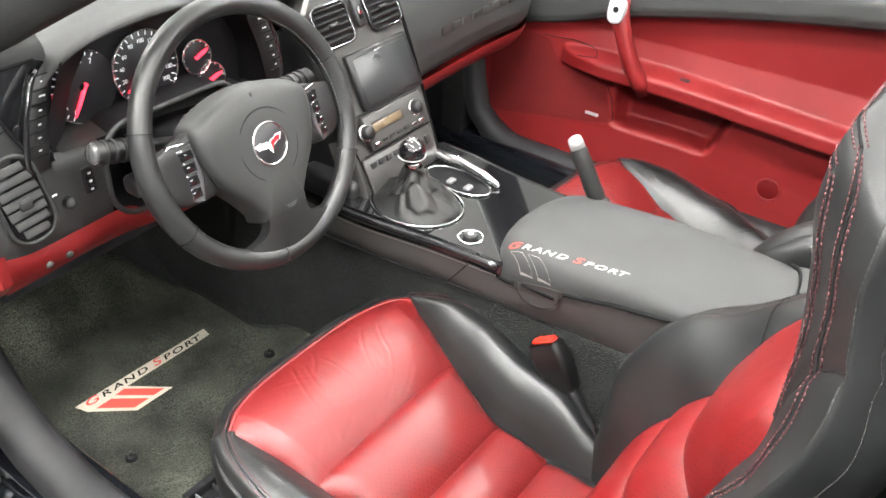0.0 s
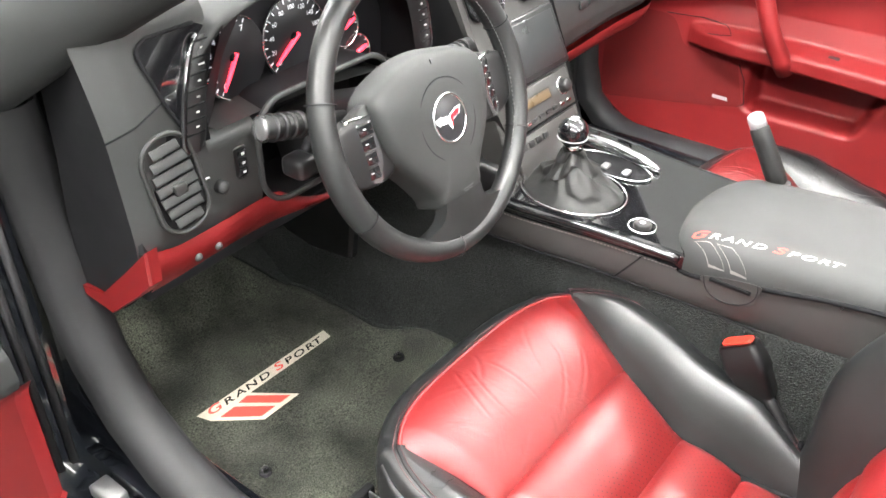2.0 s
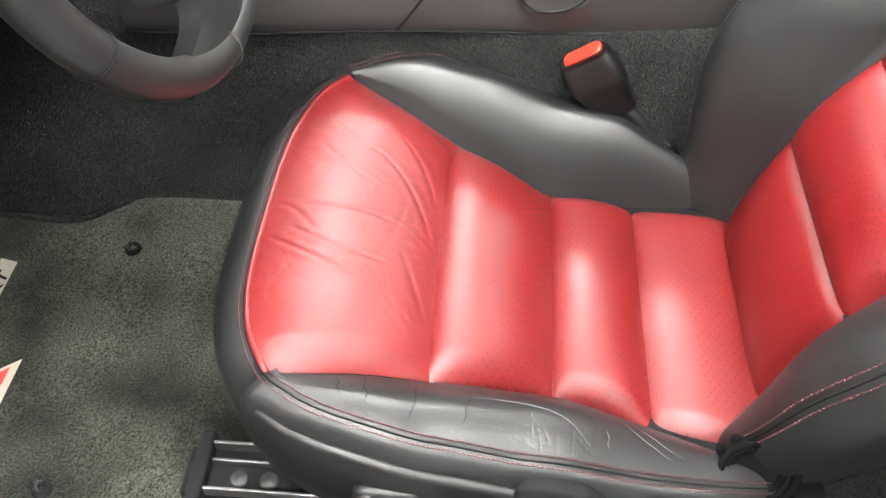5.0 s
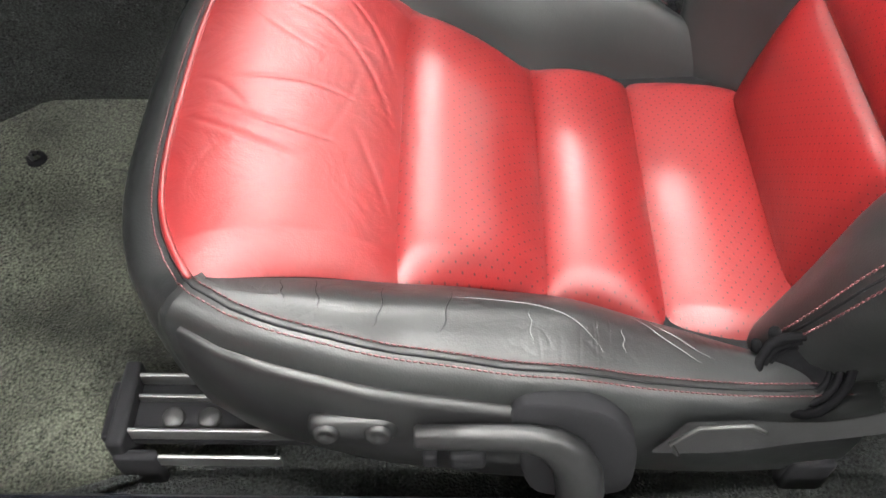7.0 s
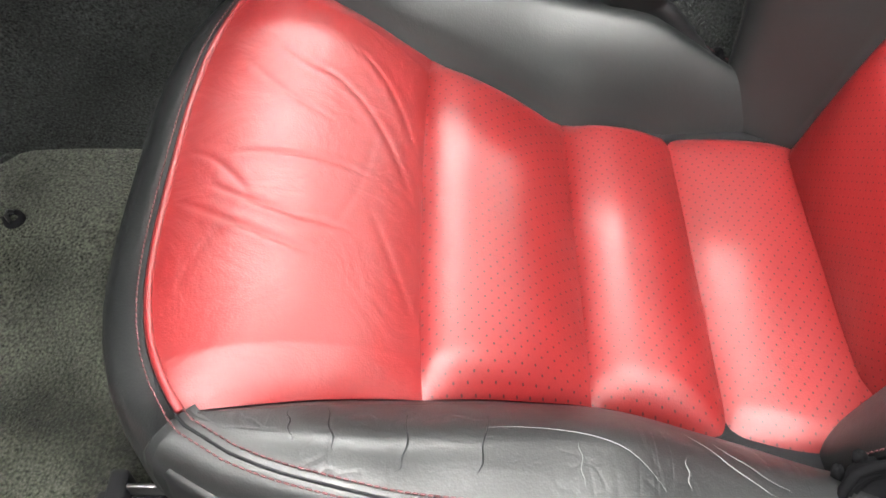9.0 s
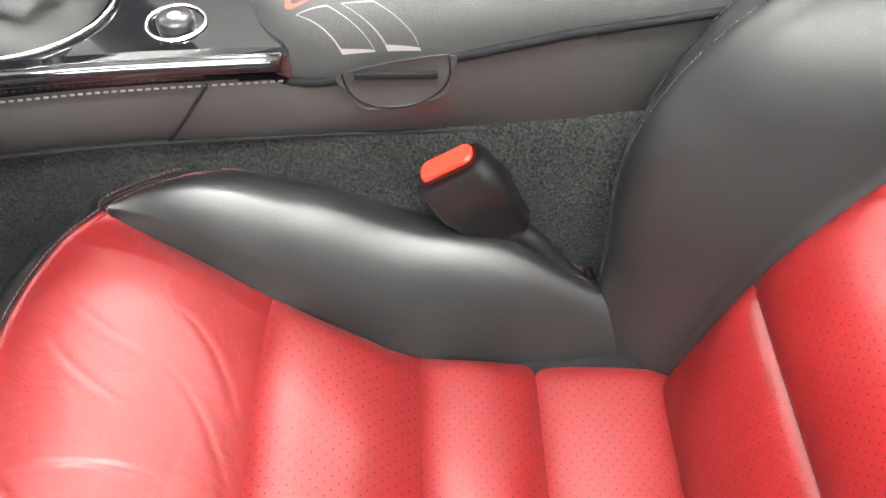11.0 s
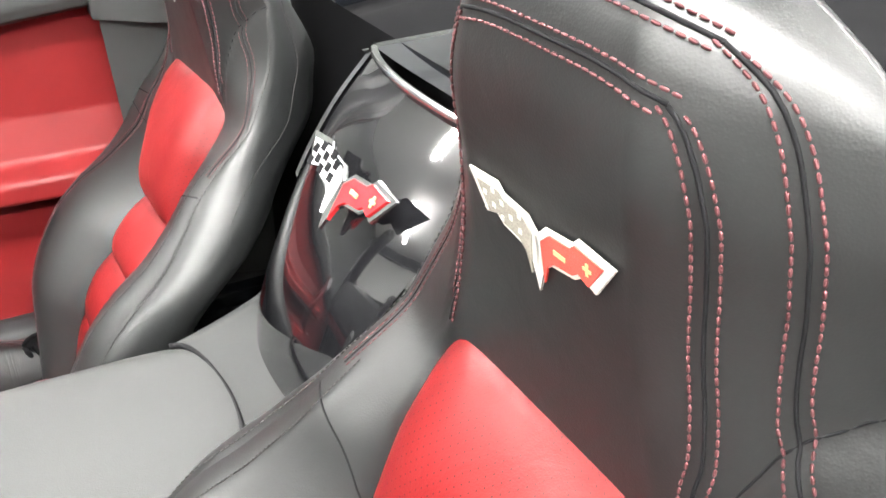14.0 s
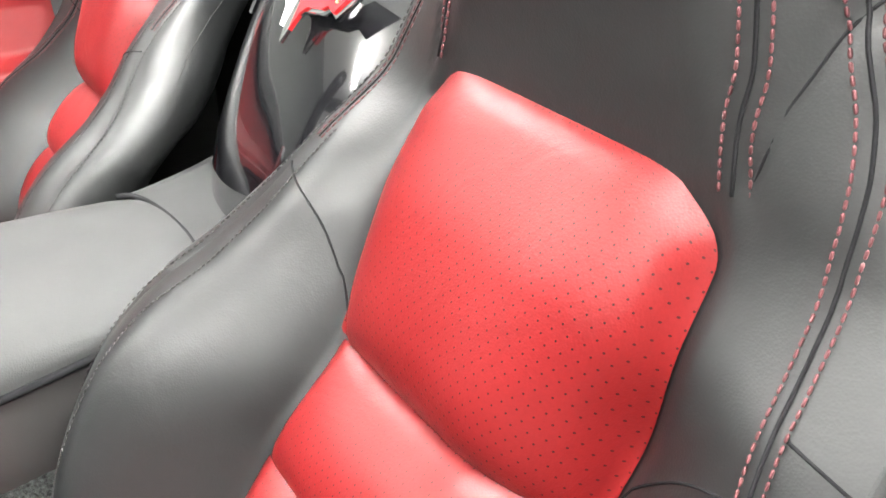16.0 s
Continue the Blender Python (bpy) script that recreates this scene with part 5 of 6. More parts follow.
# ---- floor mat ----
mat_ = thing("floor_mat", (-0.40, 0.55, 0.19), "dusty grey-green carpet floor mat with sewn badge", "floor mat")
edge = smooth_loop([(-0.590, 0.36), (-0.594, 0.60), (-0.590, 0.84), (-0.52, 0.96), (-0.34, 0.95), (-0.21, 0.80), (-0.197, 0.66), (-0.200, 0.575), (-0.168, 0.527), (-0.144, 0.500), (-0.140, 0.44), (-0.143, 0.25), (-0.30, 0.22), (-0.50, 0.24)], 8)
def mat_z(x, y):
    return 0.204 + 0.004 * noise.noise(Vector((x * 6, y * 6, 1.3))) + 0.85 * max(0, y - 0.805)
cxm, cym = -0.40, 0.53
V, F, n = [], [], len(edge)
for k in range(13):
    q = 1 - k / 12
    V += [(cxm + (x - cxm) * q, cym + (y - cym) * q, mat_z(cxm + (x - cxm) * q, cym + (y - cym) * q)) for x, y in edge]
V += [(x, y, 0.188 + 0.85 * max(0, y - 0.805)) for x, y in edge]
F = [(r * n + i, r * n + (i + 1) % n, (r + 1) * n + (i + 1) % n, (r + 1) * n + i) for r in range(12) for i in range(n)]
F += [(13 * n + i, 13 * n + (i + 1) % n, (i + 1) % n, i) for i in range(n)]
solid("carpet_top", (V, F), M_MAT, mat_, "brushed grey-green pile")
solid("mat_binding", tube([(x, y, mat_z(x, y)) for x, y in edge], 0.0042, 8, True), M_CARPET, mat_, "dark bound edge")
def mat_patch(quad, lift, nx=12, ny=3):
    a, b, c, d = (Vector((*q, 0)) for q in quad)
    def f(u, v):
        p = (a * (1 - u) + b * u) * (1 - v) + (d * (1 - u) + c * u) * v
        return (p.x, p.y, mat_z(p.x, p.y) + lift)
    return grid(f, nx, ny)
g0, g1 = Vector((-0.538, 0.638)), Vector((-0.268, 0.630))
ax = (g1 - g0).normalized()
ay = Vector((-ax.y, ax.x))
def on_badge(a, b):
    p = g0 + ax * a + ay * b
    return (p.x, p.y)
solid("badge_strip", mat_patch([on_badge(0.004, -0.016), on_badge(0.268, -0.010), on_badge(0.272, 0.012), on_badge(-0.004, 0.008)], 0.0012, 30, 3), M_BEIGE, mat_, "sand-coloured sewn strip")
def on_strip(a, b):
    x, y = on_badge(0.012 + a, -0.0085 + b)
    return (x, y, mat_z(x, y) + 0.0022)


sewn_words(mat_, on_strip, 0.019, 0.246, M_EMBR, M_MATT)
solid("badge_ground", mat_patch([(-0.535, 0.622), (-0.480, 0.560), (-0.405, 0.560), (-0.462, 0.632)], 0.0011, 10, 6), M_BEIGE, mat_, "sand-coloured sewn border")
solid("badge_bar", mat_patch([(-0.521, 0.616), (-0.479, 0.568), (-0.449, 0.568), (-0.491, 0.616)], 0.002, 8, 3), M_EMBR, mat_, "red slanted bar")
solid("badge_bar", mat_patch([(-0.482, 0.618), (-0.440, 0.568), (-0.417, 0.568), (-0.462, 0.620)], 0.002, 8, 3), M_EMBR, mat_, "red slanted bar")
for x, y in ((-0.242, 0.489), (-0.553, 0.480)):
    clip = solid("mat_clip", moved(lathe([(0.004, 0.001), (0.006, 0.004), (0.009, 0.003), (0.0105, -0.004)], 20), pose(x, y, 0.207)), M_MATT, mat_, "black mat fastener")
    solid("clip_hook", tube([(x - 0.006, y, 0.210), (x - 0.002, y + 0.004, 0.214), (x + 0.004, y + 0.005, 0.213), (x + 0.006, y + 0.001, 0.210)], 0.002, 6), M_PLAS, clip, "small black hook")

# ---- steering wheel ----
HUB = Vector((-0.361, 0.312, 0.748))
WHEEL = frame_at(HUB, (1, 0, 0), (0, -math.cos(radians(20)), math.sin(radians(20))))
wheel = thing("steering_wheel", HUB, "black leather three-spoke steering wheel with silver switch pads", "steering wheel")


def on_wheel(x, y, z=0.0):
    return WHEEL @ Vector((x, y, z))


RIM_R, RIM_Y = 0.1655, 0.014
ring = [on_wheel(RIM_R * math.cos(2 * math.pi * i / 120), RIM_Y + RIM_R * math.sin(2 * math.pi * i / 120), -0.012) for i in range(120)]
fat = [0.0140 + 0.0016 * max(0, math.cos(2 * (2 * math.pi * i / 120) - 0.6)) for i in range(120)]
solid("rim", tube(ring, fat, 16, True), M_BLK, wheel, "worn black leather rim")
for a in (-98, -28, 208, 20, 160):
    c = on_wheel(RIM_R * math.cos(radians(a)), RIM_Y + RIM_R * math.sin(radians(a)), -0.012)
    rad = WHEEL.to_3x3() @ Vector((math.cos(radians(a)), math.sin(radians(a)), 0))
    nz = WHEEL.to_3x3() @ Vector((0, 0, 1))
    solid("rim_seam", tube([c + (rad * math.cos(q) + nz * math.sin(q)) * 0.0163 for q in [2 * math.pi * k / 24 for k in range(24)]], 0.0007, 5, True), M_DSTITCH if a in (-98, -28) else M_MATT, wheel, "fine leather seam")
sew = [on_wheel((RIM_R - 0.0150) * math.cos(radians(a)), RIM_Y + (RIM_R - 0.0150) * math.sin(radians(a)), -0.006) for a in range(-50, 62, 3)]
solid("stitching", dashes(sew, 0.0035, 0.002, 0.0007), M_CRACK, wheel, "grey rim stitching")
cover = smooth_loop([(-0.078, 0.062), (-0.04, 0.074), (0.0, 0.078), (0.04, 0.074), (0.078, 0.062), (0.097, 0.044), (0.094, 0.008), (0.080, -0.028), (0.056, -0.060), (0.040, -0.084), (0.034, -0.100), (0.0, -0.106), (-0.034, -0.100), (-0.040, -0.084), (-0.056, -0.060), (-0.080, -0.028), (-0.094, 0.008), (-0.097, 0.044)], 7)
solid("airbag_cover", puffed(cover, 0.024, 0.03, WHEEL @ Matrix.Translation((0, 0, -0.012))), M_DASH, wheel, "dark grey airbag cover")
solid("cover_ring", tube([on_wheel(0.0475 * math.cos(q), 0.0475 * math.sin(q) - 0.001, 0.0102) for q in [2 * math.pi * k / 48 for k in range(48)]], 0.0011, 6, True), M_MATT, wheel, "pressed ring in the cover")
for q in (40, 90, 140, 220, 320):
    solid("cover_tick", moved(box(0.066, 0, 0.0068, 0.005, 0.001, 0.001, 0), WHEEL @ Matrix.Rotation(radians(q), 4, "Z")), M_MATT, wheel, "tiny moulded mark", False)
solid("badge_disc", moved(lathe([(0, 0.0022), (0.025, 0.002), (0.027, 0.0)], 40), WHEEL @ Matrix.Translation((0, 0, 0.0118))), M_FACE, wheel, "dark round badge")
solid("badge_ring", tube([on_wheel(0.0275 * math.cos(q), 0.0275 * math.sin(q), 0.0132) for q in [2 * math.pi * k / 48 for k in range(48)]], 0.0018, 8, True), M_CHROME, wheel, "chrome badge ring")
emblem(wheel, WHEEL @ Matrix.Translation((-0.001, -0.013, 0.0145)) @ Matrix.Rotation(radians(6), 4, "Z"), 0.024, M_WHITE, M_WHITE, M_REDE, M_GSTITCH, 0.001)
# side spokes with switch pads
for s in (-1, 1):
    arm = smooth_loop([(s * 0.080, 0.046), (s * 0.125, 0.042), (s * 0.158, 0.030), (s * 0.158, -0.010), (s * 0.128, -0.034), (s * 0.076, -0.026)], 5)
    if s < 0:
        arm.reverse()
    spoke = solid("spoke", puffed(arm, 0.004, 0.014, WHEEL @ Matrix.Translation((0, 0, -0.014))), M_PLAS, wheel, "black side spoke")
    pad = [(s * 0.098, 0.040), (s * 0.126, 0.043), (s * 0.146, 0.030), (s * 0.149, 0.000), (s * 0.140, -0.028), (s * 0.106, -0.036), (s * 0.096, -0.008)]
    if s > 0:
        pad.reverse()
    SP = WHEEL @ Matrix.Translation((0, 0, 0.000)) @ Matrix.Rotation(radians(s * 14), 4, "Y") @ Matrix.Translation((0, 0, 0.018))
    solid("switch_pad", moved(slab(pad, 0.014, 0.002), SP), M_PAD, spoke, "gloss grey switch pad", False)
    wedge = [(s * 0.122, 0.042), (s * 0.146, 0.030), (s * 0.149, 0.000), (s * 0.140, -0.028), (s * 0.132, -0.030), (s * 0.128, 0.005)]
    if s > 0:
        wedge.reverse()
    solid("pad_facet", moved(slab(wedge, 0.004, 0.001), SP @ Matrix.Translation((0, 0, 0.0012))), M_PAD, spoke, "silver-grey outer facet", False)
    solid("pad_edge", moved(tube([(s * 0.098, 0.040, 0), (s * 0.126, 0.043, 0), (s * 0.146, 0.030, 0)], 0.0014, 8), SP), M_CHROME, spoke, "bright pad edge")
    for k in range(4):
        sw = solid("switch", moved(box(s * (0.110 + 0.002 * k), 0.028 - 0.016 * k, -0.0004, 0.021, 0.0145, 0.003, 0.0010), SP), M_GLOSS, spoke)
        solid("switch_mark", moved(box(s * (0.110 + 0.002 * k), 0.028 - 0.016 * k, 0.0012, 0.0035, 0.0010, 0.0004, 0), SP), M_SMARK, spoke, "small pale mark", False)
# lower spoke
def low(u, v):
    w = 0.034 + 0.006 * v + 0.062 * v ** 3
    x = (2 * u - 1) * w
    y = -0.092 - 0.060 * v + 0.030 * (2 * u - 1) ** 2 * v ** 2
    return on_wheel(x, y, 0.004 - 0.010 * v + 0.004 * (1 - (2 * u - 1) ** 2))
solid("lower_spoke", grid(low, 16, 12), M_BLK, wheel, "black leather lower spoke")
solid("lower_spoke_back", flipped(grid(lambda u, v: Vector(low(u, v)) + (WHEEL.to_3x3() @ Vector((0, 0, -0.018))), 16, 12)), M_BLK, wheel)
for s in (0, 1):
    solid("lower_spoke_edge", grid(lambda u, v: Vector(low(s, v)) + (WHEEL.to_3x3() @ Vector((0, 0, -0.018 * u))), 2, 12), M_BLK, wheel)
solid("cover_mark", join(moved(box(0.006, -0.087, 0.0075, 0.018, 0.0016, 0.0008, 0), WHEEL), moved(box(0.006, -0.0905, 0.0070, 0.014, 0.0012, 0.0008, 0), WHEEL)), M_CRACK, wheel, "faint moulded mark", False)
# column and stalks
column = thing("steering_column", (-0.361, 0.47, 0.68), "black steering column shroud with control stalks", "steering column")
shell = []
for d, w, h, dz in ((0.03, 0.08, 0.07, 0.0), (0.06, 0.10, 0.085, 0.0), (0.13, 0.105, 0.09, -0.004), (0.24, 0.11, 0.09, -0.006)):
    shell.append([tuple(WHEEL @ Vector((x, y + dz, -d))) for x, y in rounded(w, h, 0.03)])
n = len(shell[0])
solid("shroud", ([p for r in shell for p in r], [(i * n + (j + 1) % n, i * n + j, (i + 1) * n + j, (i + 1) * n + (j + 1) % n) for i in range(3) for j in range(n)] + [tuple(range(n))]), M_PLAS, column, "black column shroud")
for s, tip, root in ((-1, (-0.547, 0.411, 0.775), (-0.425, 0.405, 0.745)), (1, (-0.182, 0.402, 0.757), (-0.295, 0.405, 0.755))):
    a, b = Vector(root), Vector(tip)
    st = solid("stalk", tube([a.lerp(b, k) for k in (0, 0.35, 0.5, 0.55, 0.75, 0.78, 0.97, 1.0)], [0.009, 0.009, 0.011, 0.0135, 0.0135, 0.0125, 0.0145, 0.011], 16), M_PLAS, column, "black control stalk")
    for k in (0.56, 0.66, 0.76, 0.86):
        solid("stalk_ring", tube([a.lerp(b, k - 0.022), a.lerp(b, k - 0.016), a.lerp(b, k + 0.016), a.lerp(b, k + 0.022)], [0.0135, 0.0156, 0.0156, 0.0135], 16), M_PLAS, st)
    solid("stalk_mark", tube([a.lerp(b, 0.97), a.lerp(b, 1.0), a.lerp(b, 1.012)], [0.0150, 0.0120, 0.0095], 16), M_PAD, st, "pale stalk end cap")
solid("tilt_lever", box(-0.474, 0.432, 0.694, 0.032, 0.036, 0.026, 0.007), M_PLAS, column, "black column release knob")
solid("lever_arm", tube([(-0.462, 0.44, 0.694), (-0.43, 0.46, 0.700)], 0.007, 10), M_MATT, column)

# ---- dashboard ----
dash = thing("dashboard", (0, 0.7, 0.55), "dark grey dashboard with red lower bands", "dashboard")
CLX = -0.361


def face_y(x, z):
    """The driver's dash face, set back towards the bottom and round its outer edge."""
    y = 0.497 + 0.018 * max(0, (z - 0.76) / 0.1) ** 1.6 + 0.03 * max(0, (0.66 - z) / 0.05) ** 2 * 0.3
    return y + 0.9 * max(0, -0.632 - x) ** 1.2


face_in = spline([0.60, 0.735, 0.765, 0.80, 0.83, 0.853, 0.90], [-0.551, -0.551, -0.552, -0.544, -0.530, -0.517, -0.512])


def face(u, v):
    """Up the face, over a rounded shoulder and back along the top."""
    z = 0.615 + 0.251 * min(v / 0.7, 1)
    left = -0.656 - 0.012 * min(v / 0.7, 1)
    x = left + (face_in(z) - left) * u
    y = face_y(x, z)
    turn = max(0.0, min(1.0, (v - 0.7) / 0.15)) * math.pi / 2
    back = max(0.0, (v - 0.85) / 0.15)
    return (x, y + 0.022 * (1 - math.cos(turn)) + 0.14 * back, z + 0.022 * math.sin(turn) - 0.012 * back)


def face_low(u, v):
    x = -0.551 + 0.072 * u
    z = 0.615 + 0.125 * v
    return (x, face_y(x, z) + 0.012 * max(0, v - 0.9) / 0.1, z)


solid("driver_face", flipped(grid(face, 20, 60)), M_DASH, dash, "dark grey driver-side dash face")
solid("driver_face", flipped(grid(face_low, 24, 16)), M_DASH, dash, "dark grey switch panel")
solid("face_seam", tube([(-0.664 + 0.078 * i / 8, face_y(-0.664 + 0.078 * i / 8, 0.772 + 0.030 * i / 8) - 0.0005, 0.772 + 0.030 * i / 8) for i in range(9)], 0.0012, 6), M_MATT, dash, "dark panel joint")
end = [(0.545, 0.880), (0.528, 0.862), (0.516, 0.815), (0.508, 0.765), (0.505, 0.63), (0.575, 0.522), (0.655, 0.522), (0.652, 0.62), (0.640, 0.72), (0.635, 0.80), (0.64, 0.872)]
solid("end_cap", moved(slab([(-y, z) for y, z in end], 0.02, 0.004), frame_at((-0.655, 0, 0), (0, -1, 0), (-1, 0, 0))), M_MATT, dash, "black dash end cap", False)
# side air vent
VENT = frame_at((-0.603, 0.4905, 0.706), (-0.14, 0.12, 1), (-0.10, -1, 0.05))
vent = solid("side_vent", moved(slab(rounded(0.118, 0.058, 0.028, 8), 0.02, 0.002), VENT @ Matrix.Translation((0, 0, -0.004))), M_MATT, dash, "oval side air vent", False)
solid("vent_rim", tube([VENT @ Vector((x, y, -0.001)) for x, y in rounded(0.122, 0.062, 0.030, 8)], 0.0030, 10, True), M_DASH, vent)
for k in range(7):
    u = -0.045 + 0.015 * k
    w = 0.050 * math.sqrt(max(0.1, 1 - (u / 0.062) ** 2))
    solid("slat", moved(box(0, 0, 0, 0.011, w, 0.002, 0.0008), VENT @ Matrix.Translation((u, 0, 0.001)) @ Matrix.Rotation(radians(22), 4, "Y")), M_DASH, vent)
solid("vent_tab", moved(box(-0.004, 0.0, 0.005, 0.014, 0.016, 0.006, 0.002), VENT), M_DASH, vent)
# light switch and buttons
lamp_sw = solid("light_switch", moved(lathe([(0, 0.010), (0.0065, 0.010), (0.008, 0.008), (0.0085, 0)], 20), frame_at((-0.543, 0.497, 0.674), (1, 0, 0), (0, -1, 0.1))), M_PLAS, dash, "small black rotary switch")
solid("switch_cap", moved(lathe([(0, 0.0106), (0.004, 0.0106), (0.005, 0.010)], 14), frame_at((-0.543, 0.497, 0.674), (1, 0, 0), (0, -1, 0.1))), M_DULL, lamp_sw)
solid("switch_mark", tube([(-0.559 + 0.008 * math.cos(q), 0.4955, 0.684 + 0.008 * math.sin(q)) for q in [1.2 + 0.3 * k for k in range(8)]], 0.0013, 6), M_WHITE, dash, "white lamp mark")
pad_b = solid("button_pad", moved(slab(rounded(0.018, 0.040, 0.004), 0.004, 0.001), frame_at((-0.508, 0.4945, 0.692), (1, 0, 0), (0, -1, 0.05))), M_PLAS, dash, "small black button pad", False)
for k in range(3):
    solid("button", box(-0.508, 0.4935, 0.704 - 0.012 * k, 0.011, 0.004, 0.009, 0.001), M_MATT, pad_b)
    solid("button_mark", box(-0.508, 0.4912, 0.704 - 0.012 * k, 0.004, 0.0006, 0.003, 0), M_SMARK, pad_b, "pale mark", False)
# instrument binnacle: arched hood, funnel, gauge plate
HOOD = [(-0.205, 0.70), (-0.207, 0.76), (-0.19, 0.81), (-0.155, 0.845), (-0.10, 0.865), (0.0, 0.873), (0.10, 0.865), (0.155, 0.845), (0.19, 0.81), (0.207, 0.76), (0.205, 0.70)]
hood_x, hood_z = spline(range(11), [p[0] for p in HOOD]), spline(range(11), [p[1] for p in HOOD])


def hood(u, v):
    x, z = hood_x(10 * u), hood_z(10 * u)
    steps = [(0.0, 0.503, 0.000), (0.10, 0.496, 0.004), (0.22, 0.500, 0.012), (0.4, 0.53, 0.020), (0.7, 0.62, 0.014), (1.0, 0.74, -0.03)]
    for a, b in zip(steps, steps[1:]):
        if v <= b[0]:
            f = (v - a[0]) / (b[0] - a[0])
            y, g = a[1] + (b[1] - a[1]) * f, a[2] + (b[2] - a[2]) * f
            break
    c = Vector((x, z - 0.74))
    c = c * (1 + g / max(c.length, 0.05))
    back = max(0, y - 0.55) * 0.5
    return (CLX + c.x, y, 0.74 + c.y - back * 0.06 * (1 if c.y > 0 else 0))


solid("hood", grid(hood, 60, 24), M_DASH, dash, "dark grey instrument hood")
solid("funnel", flipped(grid(lambda u, v: (CLX + hood_x(10 * u) * (1 - 0.10 * v), 0.503 + 0.062 * v, 0.76 + (hood_z(10 * u) - 0.76) * (1 - 0.14 * v)), 60, 6)), M_MATT, dash, "black instrument surround")
solid("gauge_plate", box(CLX, 0.572, 0.765, 0.40, 0.012, 0.21, 0.004), M_FACE, dash, "black gauge plate", False)
solid("gauge_lip", grid(lambda u, v: (CLX - 0.172 + 0.332 * u, 0.500 + 0.060 * v, 0.741 + 0.006 * math.sin(math.pi * u) - 0.026 * u ** 1.2 + 0.002 * v), 24, 4), M_DASH, dash, "grey ledge under the gauges")


def numerals(text, size):
    cu = bpy.data.curves.new("digits", "FONT")
    cu.body, cu.size, cu.align_x, cu.align_y = text, size, "CENTER", "CENTER"
    ob = bpy.data.objects.new("digits", cu)
    me = bpy.data.meshes.new_from_object(ob)
    g = [tuple(v.co) for v in me.vertices], [tuple(p.vertices) for p in me.polygons]
    bpy.data.objects.remove(ob)
    return g


def gauge(x, z, r, a0, a1, ticks, needle, texts=(), tsize=0.007, arc=None):
    """A dial facing the driver: chrome ring, black face, lit ticks and needle; angles clockwise from the top."""
    m = frame_at((x, 0.556, z), (1, 0, 0), (0, -1, 0.08))
    g = solid("gauge", moved(lathe([(0, 0.001), (r, 0.001), (r + 0.001, 0)], 40), m), M_FACE, dash, "round gauge with lit red needle")
    solid("gauge_ring", tube([m @ Vector((r * math.sin(radians(a)), r * math.cos(radians(a)), 0.003)) for a in (range(0, 360, 8) if arc is None else range(arc[0], arc[1], 6))], 0.0016, 8, arc is None), M_CHROME, g, "chrome gauge ring")
    marks = []
    for k in range(ticks):
        a = radians(a0 + (a1 - a0) * k / (ticks - 1))
        marks.append(moved(box(0, r * 0.90, 0.0016, 0.0010, r * 0.10, 0.0006, 0), m @ Matrix.Rotation(-a, 4, "Z")))
    solid("gauge_marks", join(*marks), M_MARK, g, "lit white ticks", False)
    if texts:
        digs = []
        for k, tx in enumerate(texts):
            a = radians(a0 + (a1 - a0) * k / (len(texts) - 1))
            digs.append(moved(numerals(tx, tsize), m @ Matrix.Translation((r * 0.72 * math.sin(a), r * 0.72 * math.cos(a), 0.0020))))
        solid("gauge_digits", join(*digs), M_MARK, g, "lit white numerals", False)
    a = radians(needle)
    solid("needle", moved(tube([(0, -r * 0.12, 0.004), (0, r * 0.5, 0.004), (0, r * 0.84, 0.004)], [0.0030, 0.0026, 0.0012], 6), m @ Matrix.Rotation(-a, 4, "Z")), M_NEEDLE, g, "lit red needle")
    solid("needle_cap", moved(lathe([(0, 0.006), (r * 0.10, 0.0055), (r * 0.12, 0.001)], 20), m), M_MATT, g)


gauge(-0.352, 0.784, 0.054, -130, 130, 21, -124, [str(v) for v in range(0, 201, 20)], 0.0082)
gauge(-0.452, 0.788, 0.050, -146, 30, 15, -146, [str(v) for v in range(8)], 0.0105, (-165, 40))
gauge(-0.262, 0.772, 0.026, -120, 120, 9, 70)
gauge(-0.240, 0.730, 0.026, -120, 120, 9, 75)
solid("trip_display", box(-0.372, 0.558, 0.736, 0.085, 0.004, 0.013, 0.001), M_LCD, dash, "dim amber trip display", False)
